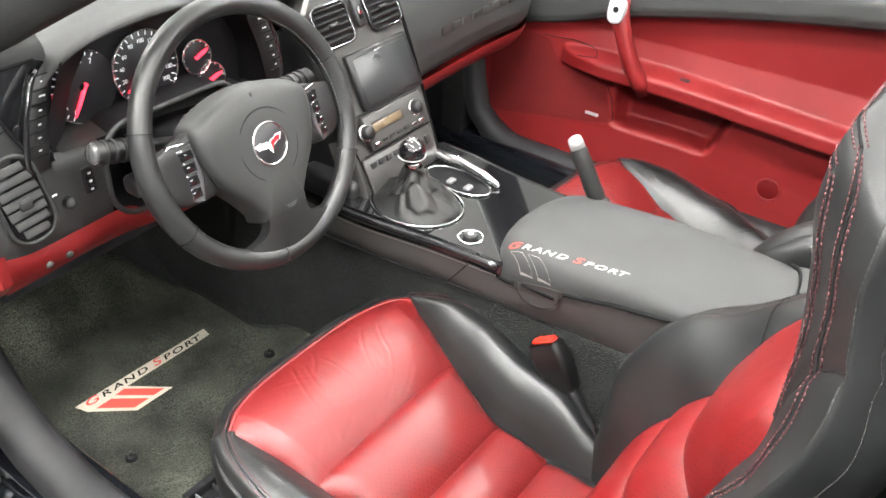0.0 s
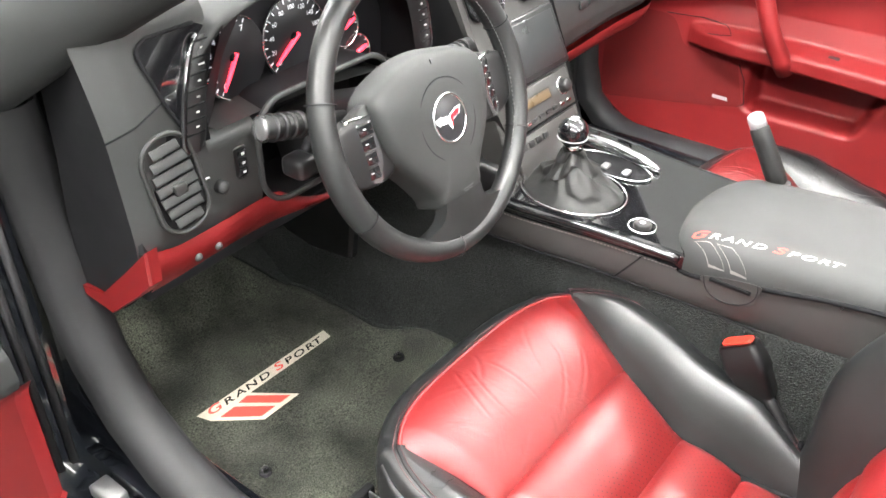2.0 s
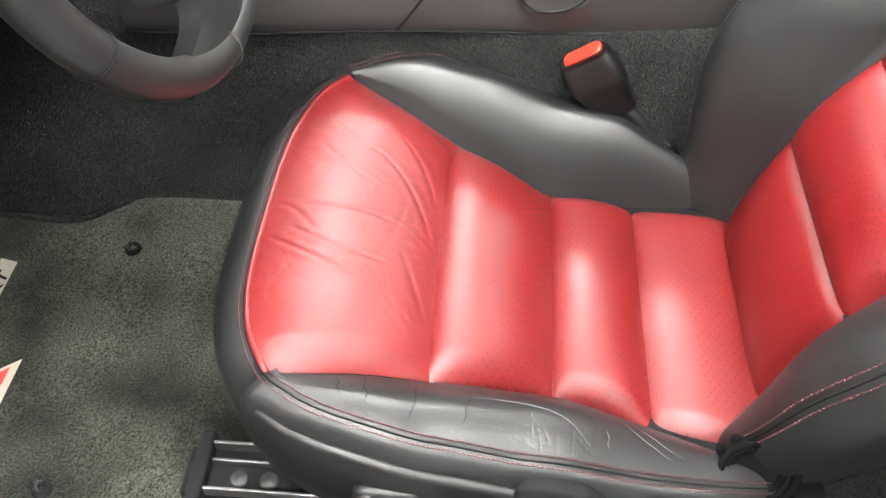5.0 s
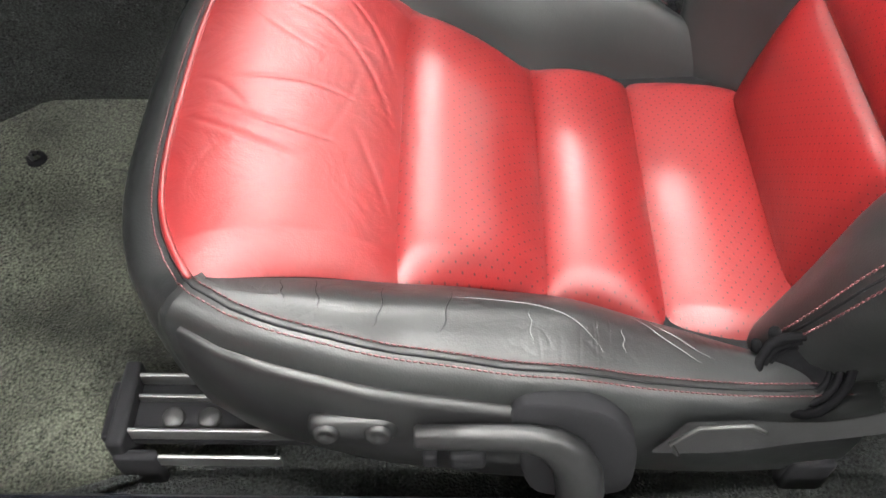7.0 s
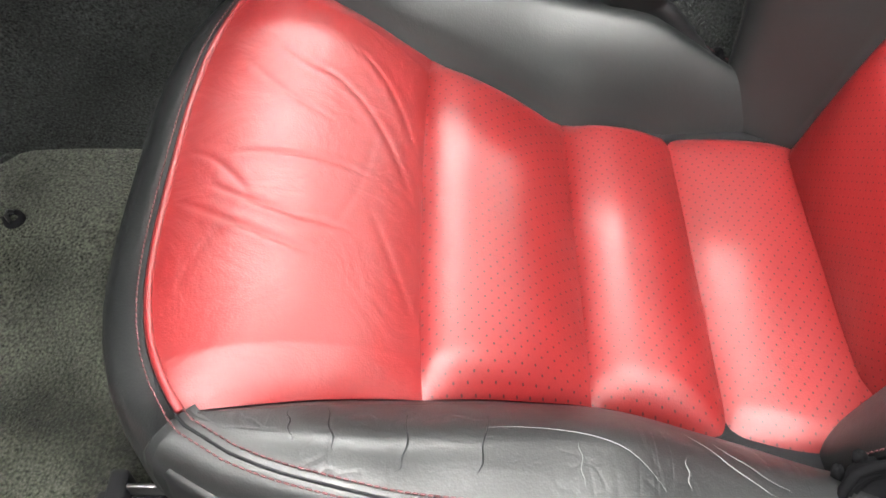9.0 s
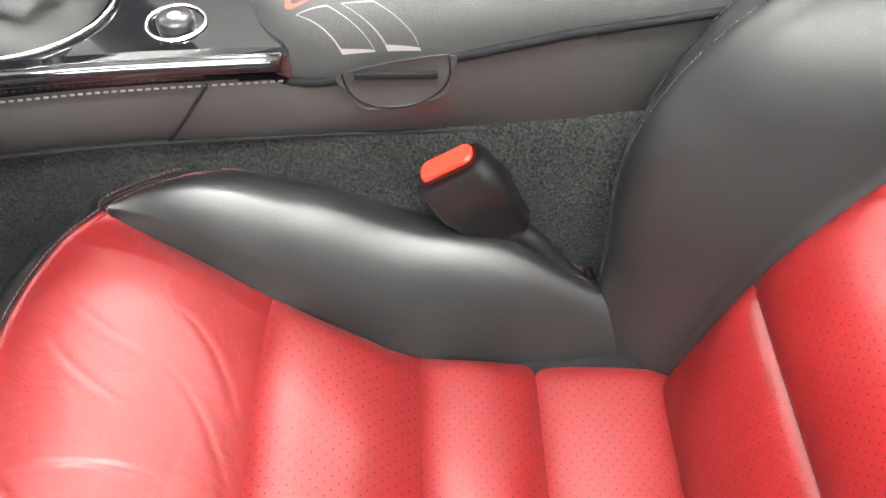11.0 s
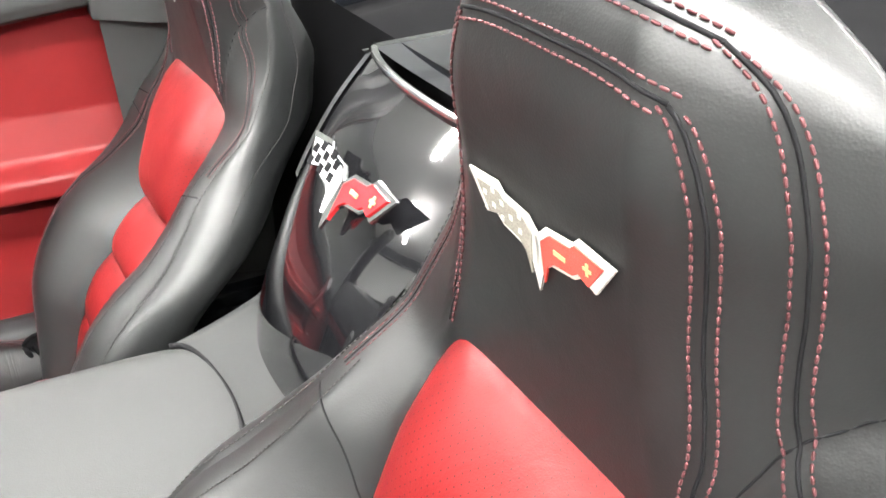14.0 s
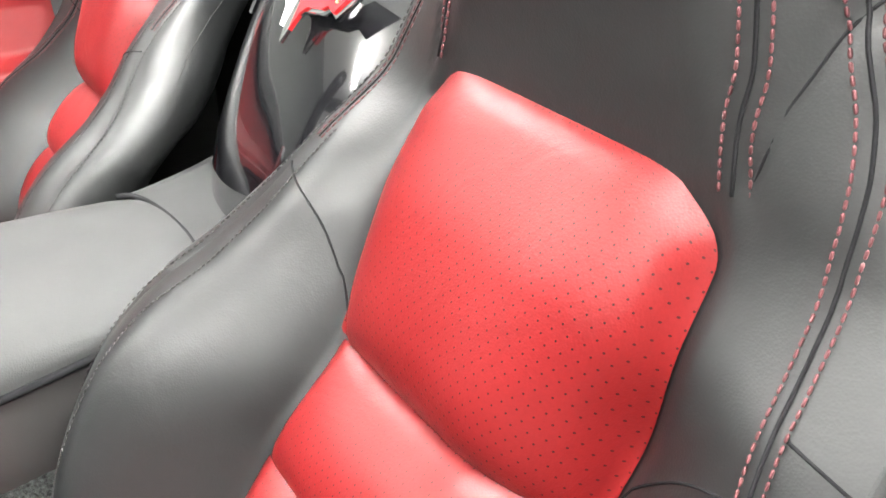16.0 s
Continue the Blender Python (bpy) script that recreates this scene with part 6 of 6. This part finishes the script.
# button strips on both sides of the gauges
strip_x = spline([0, 0.2, 0.45, 0.72, 1], [-0.528, -0.541, -0.556, -0.566, -0.572])
for s in (-1, 1):
    rows = []
    def strip_at(k):
        if s < 0:
            return Vector((strip_x(k), 0.487, 0.853 - 0.120 * k))
        return Vector((CLX + s * (0.165 + (0.044 if s < 0 else 0.034) * k + 0.006 * math.sin(math.pi * k)), 0.487 + 0.002 * k, 0.852 - 0.122 * k - (0.012 if s > 0 else 0)))
    def strip_pt(u, v):
        p = strip_at(v)
        q = 2 * u - 1
        w = (0.0180 if s > 0 else 0.0155) * (1 - 0.45 * (2 * v - 1) ** 10)
        return (p.x + q * w, (p.y if s > 0 else face_y(p.x, p.z) - 0.010) + (0.008 if s > 0 else 0.004) * q * q, p.z)
    bar = solid("button_strip", flipped(grid(strip_pt, 10, 24)), M_PLAS, dash, "curved black button strip")
    solid("strip_edge", tube([Vector(strip_pt(0 if s < 0 else 1, k / 20)) for k in range(21)], 0.0042, 8), M_GLOSS, bar, "gloss strip edge")
    for k in range(7):
        p = strip_at(0.10 + 0.13 * k)
        p.y = strip_pt(0.5, 0.10 + 0.13 * k)[1]
        solid("button_gap", box(p.x, p.y + 0.0004, p.z + 0.008, 0.023, 0.002, 0.0012, 0), M_MATT, bar, "", False)
        if k < 6:
            solid("button_mark", box(p.x, p.y - 0.0006, p.z, 0.0080 if k < 2 else 0.0040, 0.0008, 0.0018, 0), M_SMARK, bar, "pale printed mark", False)
inset_l = spline([0.738, 0.761, 0.80, 0.83, 0.85, 0.858, 0.864], [-0.572, -0.580, -0.596, -0.605, -0.609, -0.606, -0.594])


def inset(u, v):
    z = 0.738 + 0.126 * v
    x = inset_l(z) + (face_in(z) + 0.004 - 0.022 * max(0.0, (z - 0.848) / 0.016) ** 2 - inset_l(z)) * u
    return (x, face_y(x, z) - 0.0025, z)


solid("gloss_inset", flipped(grid(inset, 14, 30)), M_GLOSS, dash, "gloss black inset beside the gauges")
solid("inset_edge", tube([Vector(inset(0, k / 30)) for k in range(31)] + [Vector(inset(k / 12, 1)) for k in range(1, 13)], 0.0022, 8), M_MATT, dash, "dark edge of the inset")
# cheek between the button strip and the dials
cheek_x = spline([0.72, 0.745, 0.80, 0.84, 0.87], [-0.505, -0.497, -0.475, -0.445, -0.425])


def cheek(u, v):
    z = 0.858 - 0.128 * u
    x = strip_x(min(max((0.853 - z) / 0.12, 0), 1)) + 0.0135
    return Vector((x, 0.492, z)).lerp(Vector((cheek_x(z), 0.548, z - 0.004)), v)


solid("dial_cheek", grid(cheek, 20, 6), M_MATT, dash, "black cheek beside the dials")
# black well round the column
well = rounded(0.240, 0.140, 0.045, 8, -0.360, 0.682)
nw = len(well)
solid("column_well", grid(lambda u, v: (-0.36 + (well[int(u * nw) % nw][0] + 0.36) * (1 - 0.06 * v), 0.4955 + 0.085 * v, 0.682 + (well[int(u * nw) % nw][1] - 0.682) * (1 - 0.06 * v)), nw, 4), M_MATT, dash, "black recess round the column")
solid("well_back", moved(slab(well, 0.01), frame_at((0, 0.581, 0), (1, 0, 0), (0, -1, 0))), M_MATT, dash, "black back of the recess", False)
solid("well_rim", tube([(x, 0.4955, z) for x, z in well], 0.004, 8, True), M_DASH, dash)
# red lower band under the driver's dash
band_t = spline([-0.645, -0.60, -0.463, -0.42, -0.37, -0.26, -0.16], [0.632, 0.624, 0.627, 0.602, 0.584, 0.590, 0.60])
band_b = spline([-0.645, -0.60, -0.50, -0.40, -0.26, -0.16], [0.560, 0.562, 0.566, 0.562, 0.555, 0.555])


def band(u, v):
    x = -0.645 + 0.485 * u
    t, b = band_t(x), band_b(x)
    z = b + (t - b) * v
    return (x, 0.492 + 0.035 * (1 - v) ** 2 + 0.008 * v ** 4, z)


solid("red_band", flipped(grid(band, 50, 10)), M_RVIN, dash, "red moulded lower dash band")
solid("band_return", grid(lambda u, v: (band(u, 0)[0], band(u, 0)[1] + 0.20 * v, band(u, 0)[2] + 0.02 * v), 30, 4), M_RVIN, dash, "red underside of the band")
wing = [(0.488, 0.646), (0.490, 0.600), (0.515, 0.575), (0.59, 0.512), (0.652, 0.518), (0.655, 0.531), (0.605, 0.535), (0.53, 0.605)]
solid("red_wing", moved(slab([(-y, z) for y, z in wing], 0.016, 0.003), frame_at((-0.661, 0, 0), (0, -1, 0), (-1, 0, 0))), M_RVIN, dash, "red end of the lower band", False)
for x in (-0.590, -0.560):
    solid("courtesy_screw", moved(lathe([(0, 0.003), (0.004, 0.0025), (0.0055, 0)], 14), frame_at((x, 0.4935, 0.600), (1, 0, 0), (0, -1, 0))), M_DULL, dash, "dull screw head")
solid("under_panel", box(-0.41, 0.72, 0.565, 0.48, 0.40, 0.02, 0.004), M_MATT, dash, "black lower closing panel")
# passenger side: padded upper, red band
pass_t = spline([0.13, 0.24, 0.45, 0.68], [0.575, 0.588, 0.596, 0.585])
def pad_pt(u, v):
    x = 0.125 + 0.56 * u
    prof = [(0.512, 0.0), (0.494, 0.02), (0.488, 0.05), (0.492, 0.10), (0.505, 0.15), (0.535, 0.20), (0.60, 0.221), (0.72, 0.245), (0.92, 0.23)]
    i = min(int(v * 8), 7)
    f = v * 8 - i
    y = prof[i][0] + (prof[i + 1][0] - prof[i][0]) * f
    return (x, y + 0.05 * max(0, (x - 0.55) / 0.13) ** 2, pass_t(x) + prof[i][1] + (prof[i + 1][1] - prof[i][1]) * f)
solid("passenger_pad", flipped(grid(pad_pt, 30, 40)), M_DASH, dash, "grey soft passenger dash pad")
def pband(u, v):
    x = 0.125 + 0.56 * u
    return (x, 0.497 + 0.03 * (1 - v) ** 2 + 0.05 * max(0, (x - 0.55) / 0.13) ** 2, pass_t(x) - 0.045 + 0.048 * v - 0.004 * math.sin(3 * u))
solid("red_band", flipped(grid(pband, 30, 8)), M_RVIN, dash, "red moulded passenger dash band")
solid("band_return", grid(lambda u, v: (pband(u, 0)[0], pband(u, 0)[1] + 0.2 * v, pband(u, 0)[2] + 0.02 * v), 20, 4), M_RVIN, dash, "red underside of the band")
# pressed lettering stands as plain raised bars
for i in range(8):
    x0 = 0.285 + 0.034 * i
    zc_ = pass_t(x0) + 0.083 + 0.000 * i
    solid("raised_mark", moved(box(0, 0, 0, 0.026, 0.016, 0.004, 0.0015), frame_at((x0, 0.4895, zc_), (1, 0.02, 0.0), (0, -1, 0.05)) @ Matrix.Shear("XZ", 4, (0.0, 0.0))), M_DASH, dash, "raised grey bar")
solid("pass_vent", moved(slab(rounded(0.05, 0.06, 0.02), 0.02, 0.003), frame_at((0.655, 0.528, 0.665), (1, 0.3, 0), (-0.3, -1, 0.1))), M_MATT, dash, "small black end vent", False)
for k in range(5):
    solid("slat", moved(box(0, -0.02 + 0.01 * k, 0.001, 0.04, 0.004, 0.004, 0.001), frame_at((0.655, 0.528, 0.665), (1, 0.3, 0), (-0.3, -1, 0.1))), M_DASH, dash)
# dash top sheet to the windscreen, closing sides
solid("dash_top", grid(lambda u, v: (-0.64 + 1.28 * u, 0.60 + 0.45 * v, 0.825 - 0.02 * (2 * u - 1) ** 2 - 0.01 * v), 20, 8), M_DASH, dash, "grey dash top")
for s in (-1, 1):
    solid("kick_panel", grid(lambda u, v: (s * (0.612 + 0.02 * u), (0.80 if s < 0 else 0.672) + (0.28 if s < 0 else 0.408) * u, 0.18 + 0.62 * v), 4, 4), M_CARPET, tub, "black footwell side")
    solid("hinge_pillar", box(s * 0.72, 0.84, 0.50, 0.14, 0.10, 0.66, 0.01), M_PAINT, tub, "black painted hinge pillar", False)
solid("hinge_pillar", box(0.705, 0.738, 0.51, 0.18, 0.13, 0.66, 0.01), M_MATT, tub, "black front door pillar", False)
solid("pass_end", grid(lambda u, v: (0.684, 0.535 + 0.4 * u, 0.565 + 0.275 * v), 3, 4), M_MATT, dash, "black end of the passenger dash")
solid("pass_closing", box(0.40, 0.78, 0.562, 0.57, 0.34, 0.02, 0.004), M_MATT, dash, "black passenger closing panel")
solid("firewall", flipped(grid(lambda u, v: (-0.66 + 1.32 * u, 1.06, 0.18 + 0.64 * v), 4, 4)), M_CARPET, tub, "black firewall")

# ---- centre stack, on its own raked plane ----
ST = frame_at((0, 0.4518, 0.706), (1, 0, 0), (0, -math.cos(radians(27)), math.sin(radians(27))))
stack = thing("center_stack", (0.02, 0.42, 0.60), "satin grey centre stack with air vents, screen and radio", "centre stack")


def st_box(u, w, z, su, sw, sz, bevel=0.002):
    return moved(box(u, w, z, su, sw, sz, bevel), ST)


plate = [(-0.105, -0.215), (0.098, -0.215), (0.108, -0.15), (0.122, -0.06), (0.130, 0.02), (0.134, 0.10), (0.122, 0.128), (0.03, 0.142), (-0.06, 0.135), (-0.085, 0.11), (-0.09, -0.05)]
M_SATIN = shader("satin grey trim", (0.030, 0.029, 0.028), 0.38, metal=0.1, bump=0.05)
solid("bezel", moved(slab(plate, 0.05, 0.006), ST @ Matrix.Translation((0, 0, -0.004))), M_SATIN, stack, "satin grey bezel", False)
for s, cu_ in ((-1, -0.038), (1, 0.085)):
    v_ = solid("air_vent", moved(slab(rounded(0.078 if s < 0 else 0.076, 0.066, 0.014), 0.02, 0.002), ST @ Matrix.Translation((cu_, 0.076, 0.0015))), M_MATT, stack, "black air vent", False)
    solid("vent_rim", tube([ST @ Vector((cu_ + x, 0.076 + y, 0.002)) for x, y in rounded(0.080, 0.068, 0.015)], 0.0025, 8, True), M_GLOSS, v_)
    for k in range(6):
        solid("slat", moved(box(0, 0, 0, 0.070, 0.0075, 0.0018, 0.0006), ST @ Matrix.Translation((cu_, 0.050 + 0.0105 * k, 0.004)) @ Matrix.Rotation(radians(35), 4, "X")), M_PLAS, v_)
    solid("vent_tab", st_box(cu_ - 0.004, 0.076, 0.008, 0.020, 0.007, 0.005), M_PLAS, v_)
hz = solid("hazard_switch", st_box(0.024, 0.082, 0.004, 0.020, 0.050, 0.008, 0.003), M_PLAS, stack, "hazard switch between the vents")
solid("switch_face", st_box(0.024, 0.080, 0.0085, 0.011, 0.020, 0.003, 0.001), M_GLOSS, hz, "gloss switch face")
solid("switch_mark", moved(lathe([(0.0028, 0.0), (0.0032, 0.0008), (0.0036, 0.0)], 3), ST @ Matrix.Translation((0.024, 0.080, 0.0102))), M_REDE, hz, "small red triangle")
sc = solid("screen_bezel", st_box(0.036, -0.025, 0.001, 0.156, 0.098, 0.012, 0.004), M_PLAS, stack, "black screen surround")
solid("screen", st_box(0.036, -0.025, 0.0068, 0.136, 0.080, 0.002, 0.001), M_SCREEN, sc, "dark glass screen")
rad = solid("radio", st_box(0.018, -0.108, 0.002, 0.152, 0.060, 0.010, 0.003), M_PANEL, stack, "dark grey radio panel")
solid("display", st_box(-0.004, -0.102, 0.0068, 0.074, 0.014, 0.002, 0.0006), M_LCD, rad, "unlit amber display")
solid("display_frame", st_box(-0.004, -0.102, 0.006, 0.082, 0.021, 0.002, 0.0006), M_PLAS, rad)
for u in (0.070, -0.062):
    k_ = solid("dial", moved(lathe([(0, 0.014), (0.009, 0.014), (0.0112, 0.012), (0.0118, 0)], 28), ST @ Matrix.Translation((u, -0.104, 0.006))), M_PLAS, rad, "round dial")
    solid("dial_ring", moved(lathe([(0.0122, 0.002), (0.0138, 0.003), (0.015, 0)], 28), ST @ Matrix.Translation((u, -0.104, 0.006))), M_CHROME, k_, "chrome dial ring")
for k in range(7):
    solid("key", st_box(-0.045 + 0.0195 * k, -0.1285, 0.008, 0.013, 0.006, 0.004, 0.0012), M_CHROME if k in (0, 5, 6) else M_PLAS, rad, "bright key" if k in (0, 5, 6) else "")
solid("panel_gap", st_box(0.015, -0.0735, 0.004, 0.17, 0.002, 0.004, 0), M_MATT, stack, "", False)
solid("panel_gap", st_box(0.012, -0.1405, 0.004, 0.18, 0.002, 0.004, 0), M_MATT, stack, "", False)
hv = solid("heater_panel", st_box(0.0, -0.175, 0.001, 0.178, 0.064, 0.008, 0.003), M_SATIN, stack, "satin grey heater panel")
for k in range(4):
    solid("key", st_box(-0.07 + 0.02 * k, -0.158, 0.006, 0.014, 0.010, 0.003, 0.001), M_PLAS, hv)
solid("key", st_box(0.074, -0.165, 0.006, 0.012, 0.016, 0.004, 0.001), M_PLAS, hv)
side_ = [(0.137, 0.10), (0.131, 0.02), (0.123, -0.06), (0.109, -0.15), (0.099, -0.215)]
for s in (-1, 1):
    solid("stack_cheek", grid(lambda u, v: ST @ Vector(((side_[min(int(v * 4), 3)][0] + (side_[min(int(v * 4), 3) + 1][0] - side_[min(int(v * 4), 3)][0]) * (v * 4 - min(int(v * 4), 3))) * (1 if s > 0 else -0.82), 0.10 - 0.315 * v, -0.001 - 0.14 * u)), 4, 20), M_PLAS, stack, "black side cheek")
solid("stack_pad", moved(box(0.02, 0.165, -0.04, 0.24, 0.06, 0.07, 0.022, 4), ST), M_DASH, stack, "grey pad over the vents")
solid("stack_foot", box(0.0, 0.44, 0.52, 0.24, 0.12, 0.05, 0.01), M_PLAS, stack)


# ---- doors ----
DOOR_TOP = spline([-0.50, -0.166, 0.26, 0.463, 0.66], [0.765, 0.728, 0.650, 0.590, 0.55])


def door_x(y, z):
    """How far the trim stands in from the door's outer line (0.72), by place."""
    top = DOOR_TOP(y)
    arm_z = 0.508 + 0.01 * math.sin(6 * y)
    reach = min(1.0, max(0.0, (0.441 - y) / 0.12)) ** 0.6
    arm = 0.052 * reach * math.exp(-((z - arm_z) / (0.026 if z > arm_z else 0.020)) ** 8)
    low = 0.010 * max(0, (0.36 - z) / 0.1)
    up = -0.018 * max(0, min(1, (z - 0.53) / 0.06)) * reach
    lg = lambda q: 1 / (1 + math.exp(max(-40, min(40, q))))
    rear_edge = 0.071 - 0.033 * (z - 0.384) / 0.073
    pocket = -0.062 * lg(-(y - rear_edge) / 0.003) * lg((y - 0.292) / 0.003) * lg((z - 0.478) / 0.004) * lg(-(z - 0.381) / 0.0025)
    return 0.032 + arm + low + up + pocket + 0.012 * max(0, (z - top + 0.03) / 0.03) ** 2


def build_door(name, label, s):
    """A door trim and shell about the closed place; s: 1 for the right side of the car, -1 mirrored."""
    d = thing(name, (s * 0.72, 0.0, 0.25), label, "car door")

    def P(x, y, z):
        return (s * x, y, z)

    flip = flipped if s > 0 else (lambda g: g)

    def panel(u, v):
        y = -0.50 + 1.16 * u
        bottom = 0.275 + 0.09 * max(0, (y - 0.52) / 0.14) ** 2
        z = bottom + (DOOR_TOP(y) - bottom) * v
        return P(0.72 - door_x(y, z), y, z)
    solid("trim_panel", flip(grid(panel, 230, 120)), M_RVIN, d, "red moulded door panel with armrest and pocket")
    solid("panel_edge", flip(grid(lambda u, v: (lambda y: P(0.72 - door_x(y, 0.275) + 0.07 * v, y, 0.275 + 0.09 * max(0, (y - 0.52) / 0.14) ** 2))(-0.50 + 1.16 * u), 40, 2)), M_RVIN, d)

    def over(u, v):
        y = -0.50 + 1.14 * u
        prof = [(0.040, 0.0), (0.050, 0.006), (0.054, 0.02), (0.050, 0.05), (0.036, 0.075), (0.010, 0.085), (-0.03, 0.082), (-0.06, 0.06)]
        i = min(int(v * 7), 6)
        f = v * 7 - i
        return P(0.72 - prof[i][0] - (prof[i + 1][0] - prof[i][0]) * f, y, DOOR_TOP(y) - 0.004 + prof[i][1] + (prof[i + 1][1] - prof[i][1]) * f)
    solid("door_top", flip(grid(over, 40, 28)), M_DASH, d, "grey soft door top")

    def skin(u, v):
        y = -0.50 + 1.24 * u
        z0, z1 = 0.22, DOOR_TOP(y) + (0.055 if y < 0.4 else 0.055 - 0.25 * (y - 0.4))
        return P(0.78 + 0.075 * math.sin(math.pi * (0.15 + 0.75 * (1 - v))), y, z0 + (z1 - z0) * v)
    solid("outer_skin", (lambda g: g if s > 0 else flipped(g))(grid(skin, 30, 20)), M_PAINT, d, "gloss black outer skin")
    solid("door_edge", grid(lambda u, v: P(0.70 + 0.10 * u, -0.50, 0.25 + 0.55 * v), 3, 4), M_PAINT, d)
    solid("door_edge", grid(lambda u, v: P(0.70 + 0.10 * u, 0.66, 0.30 + 0.28 * v), 3, 4), M_PAINT, d)
    solid("door_floor", grid(lambda u, v: P(0.70 + 0.11 * u, -0.50 + 1.16 * v, 0.26), 3, 4), M_PAINT, d)
    # speaker panel, darker than the rest
    sp_low = spline([0.29, 0.298, 0.31, 0.45, 0.61, 0.66], [0.387, 0.386, 0.380, 0.352, 0.325, 0.318])
    sp_top = spline([0.29, 0.40, 0.43, 0.47, 0.50, 0.66], [0.476, 0.480, 0.486, 0.540, 0.546, 0.546])

    def speaker(u, v):
        v_y = 0.30 + 0.34 * u
        z = sp_low(v_y) + (sp_top(v_y) - sp_low(v_y)) * v
        y = v_y + 0.026 * v * (1 - u)
        return P(0.72 - door_x(y, z) - 0.0012, y, z)
    solid("speaker_panel", flip(grid(speaker, 90, 40)), M_GRILLE, d, "dull dark red speaker panel")
    # speaker panel joint, upper wedge joint
    def seam(points, name="panel_joint"):
        pts3 = []
        for a, b in zip(points, points[1:]):
            for k in range(8):
                y, z = a[0] + (b[0] - a[0]) * k / 8, a[1] + (b[1] - a[1]) * k / 8
                pts3.append(P(0.72 - door_x(y, z) - 0.0002, y, z))
        solid(name, tube(pts3, 0.0011, 5), M_MATT, d, "dark panel joint")
    seam([(0.610, 0.325), (0.45, 0.352), (0.31, 0.380), (0.298, 0.386), (0.305, 0.44), (0.325, 0.478)])
    seam([(0.50, 0.548), (0.42, 0.553), (0.37, 0.548), (0.342, 0.540), (0.40, 0.532)])
    solid("speaker_badge", moved(box(0, 0, 0, 0.034, 0.008, 0.002, 0.0006), frame_at(P(0.72 - door_x(0.35, 0.39) - 0.001, 0.350, 0.390), (0, 1, 0), (-s, 0, 0))), M_SILVER, d, "small silver plate")
    # pull handle
    hp_ = [(0.640, 0.292, 0.690), (0.626, 0.287, 0.668), (0.622, 0.278, 0.64), (0.622, 0.262, 0.60), (0.626, 0.245, 0.56), (0.638, 0.228, 0.525), (0.655, 0.216, 0.500)]
    pull = solid("pull_handle", tube([P(*p) for p in hp_], [0.017, 0.019, 0.0185, 0.0175, 0.018, 0.020, 0.022], 16), M_RVIN, d, "red pull handle")
    solid("handle_cap", moved(puffed(smooth_loop([(-0.016, -0.02), (0.016, -0.02), (0.014, 0.022), (-0.014, 0.022)], 6), 0.005, 0.012), frame_at(P(0.607, 0.288, 0.674), (0, 1, 0), (-s, -0.1, 0.25))), M_SILVER, pull, "silver handle cap")
    solid("cap_screw", moved(lathe([(0, 0.008), (0.005, 0.0075), (0.0065, 0.004)], 16), frame_at(P(0.607, 0.288, 0.676), (0, 1, 0), (-s, -0.1, 0.25))), M_MATT, pull)
    w_ = solid("window_switch", moved(slab(rounded(0.048, 0.018, 0.006), 0.004, 0.001), frame_at(P(0.668, 0.136, 0.5385), (0, 1, 0), (-s * 0.35, 0, 1))), M_RVIN, d, "recessed window switch", False)
    solid("switch_rocker", moved(box(0, 0, 0.001, 0.022, 0.010, 0.004, 0.001), frame_at(P(0.668, 0.136, 0.5385), (0, 1, 0), (-s * 0.35, 0, 1))), M_PLAS, w_)
    m = frame_at(P(0.72 - door_x(-0.085, 0.346) - 0.001, -0.085, 0.346), (0, 1, 0), (-s, 0, 0))
    r_ = solid("door_reflector", moved(lathe([(0, 0.002), (0.020, 0.0015), (0.0235, 0)], 32), m), M_REFL, d, "round dark red reflector")
    solid("reflector_rim", tube([m @ Vector((0.0245 * math.cos(q), 0.0245 * math.sin(q), 0.0005)) for q in [2 * math.pi * k / 36 for k in range(36)]], 0.002, 8, True), M_RVIN, r_)
    return d


passenger_door = build_door("passenger_door", "closed passenger door with red moulded panel and pull handle", 1)
driver_door = build_door("driver_door", "open driver door with red moulded panel and black skin", -1)
# swing the driver's door wide open about its front hinge
hinge = Vector((-0.80, 0.66, 0.0))
swing = Matrix.Translation(hinge) @ Matrix.Rotation(radians(-77), 4, "Z") @ Matrix.Translation(-hinge)
driver_door.matrix_basis = Matrix.Translation((-0.024, 0, -0.02)) @ swing @ Matrix.Translation((-0.72, 0, 0.25))
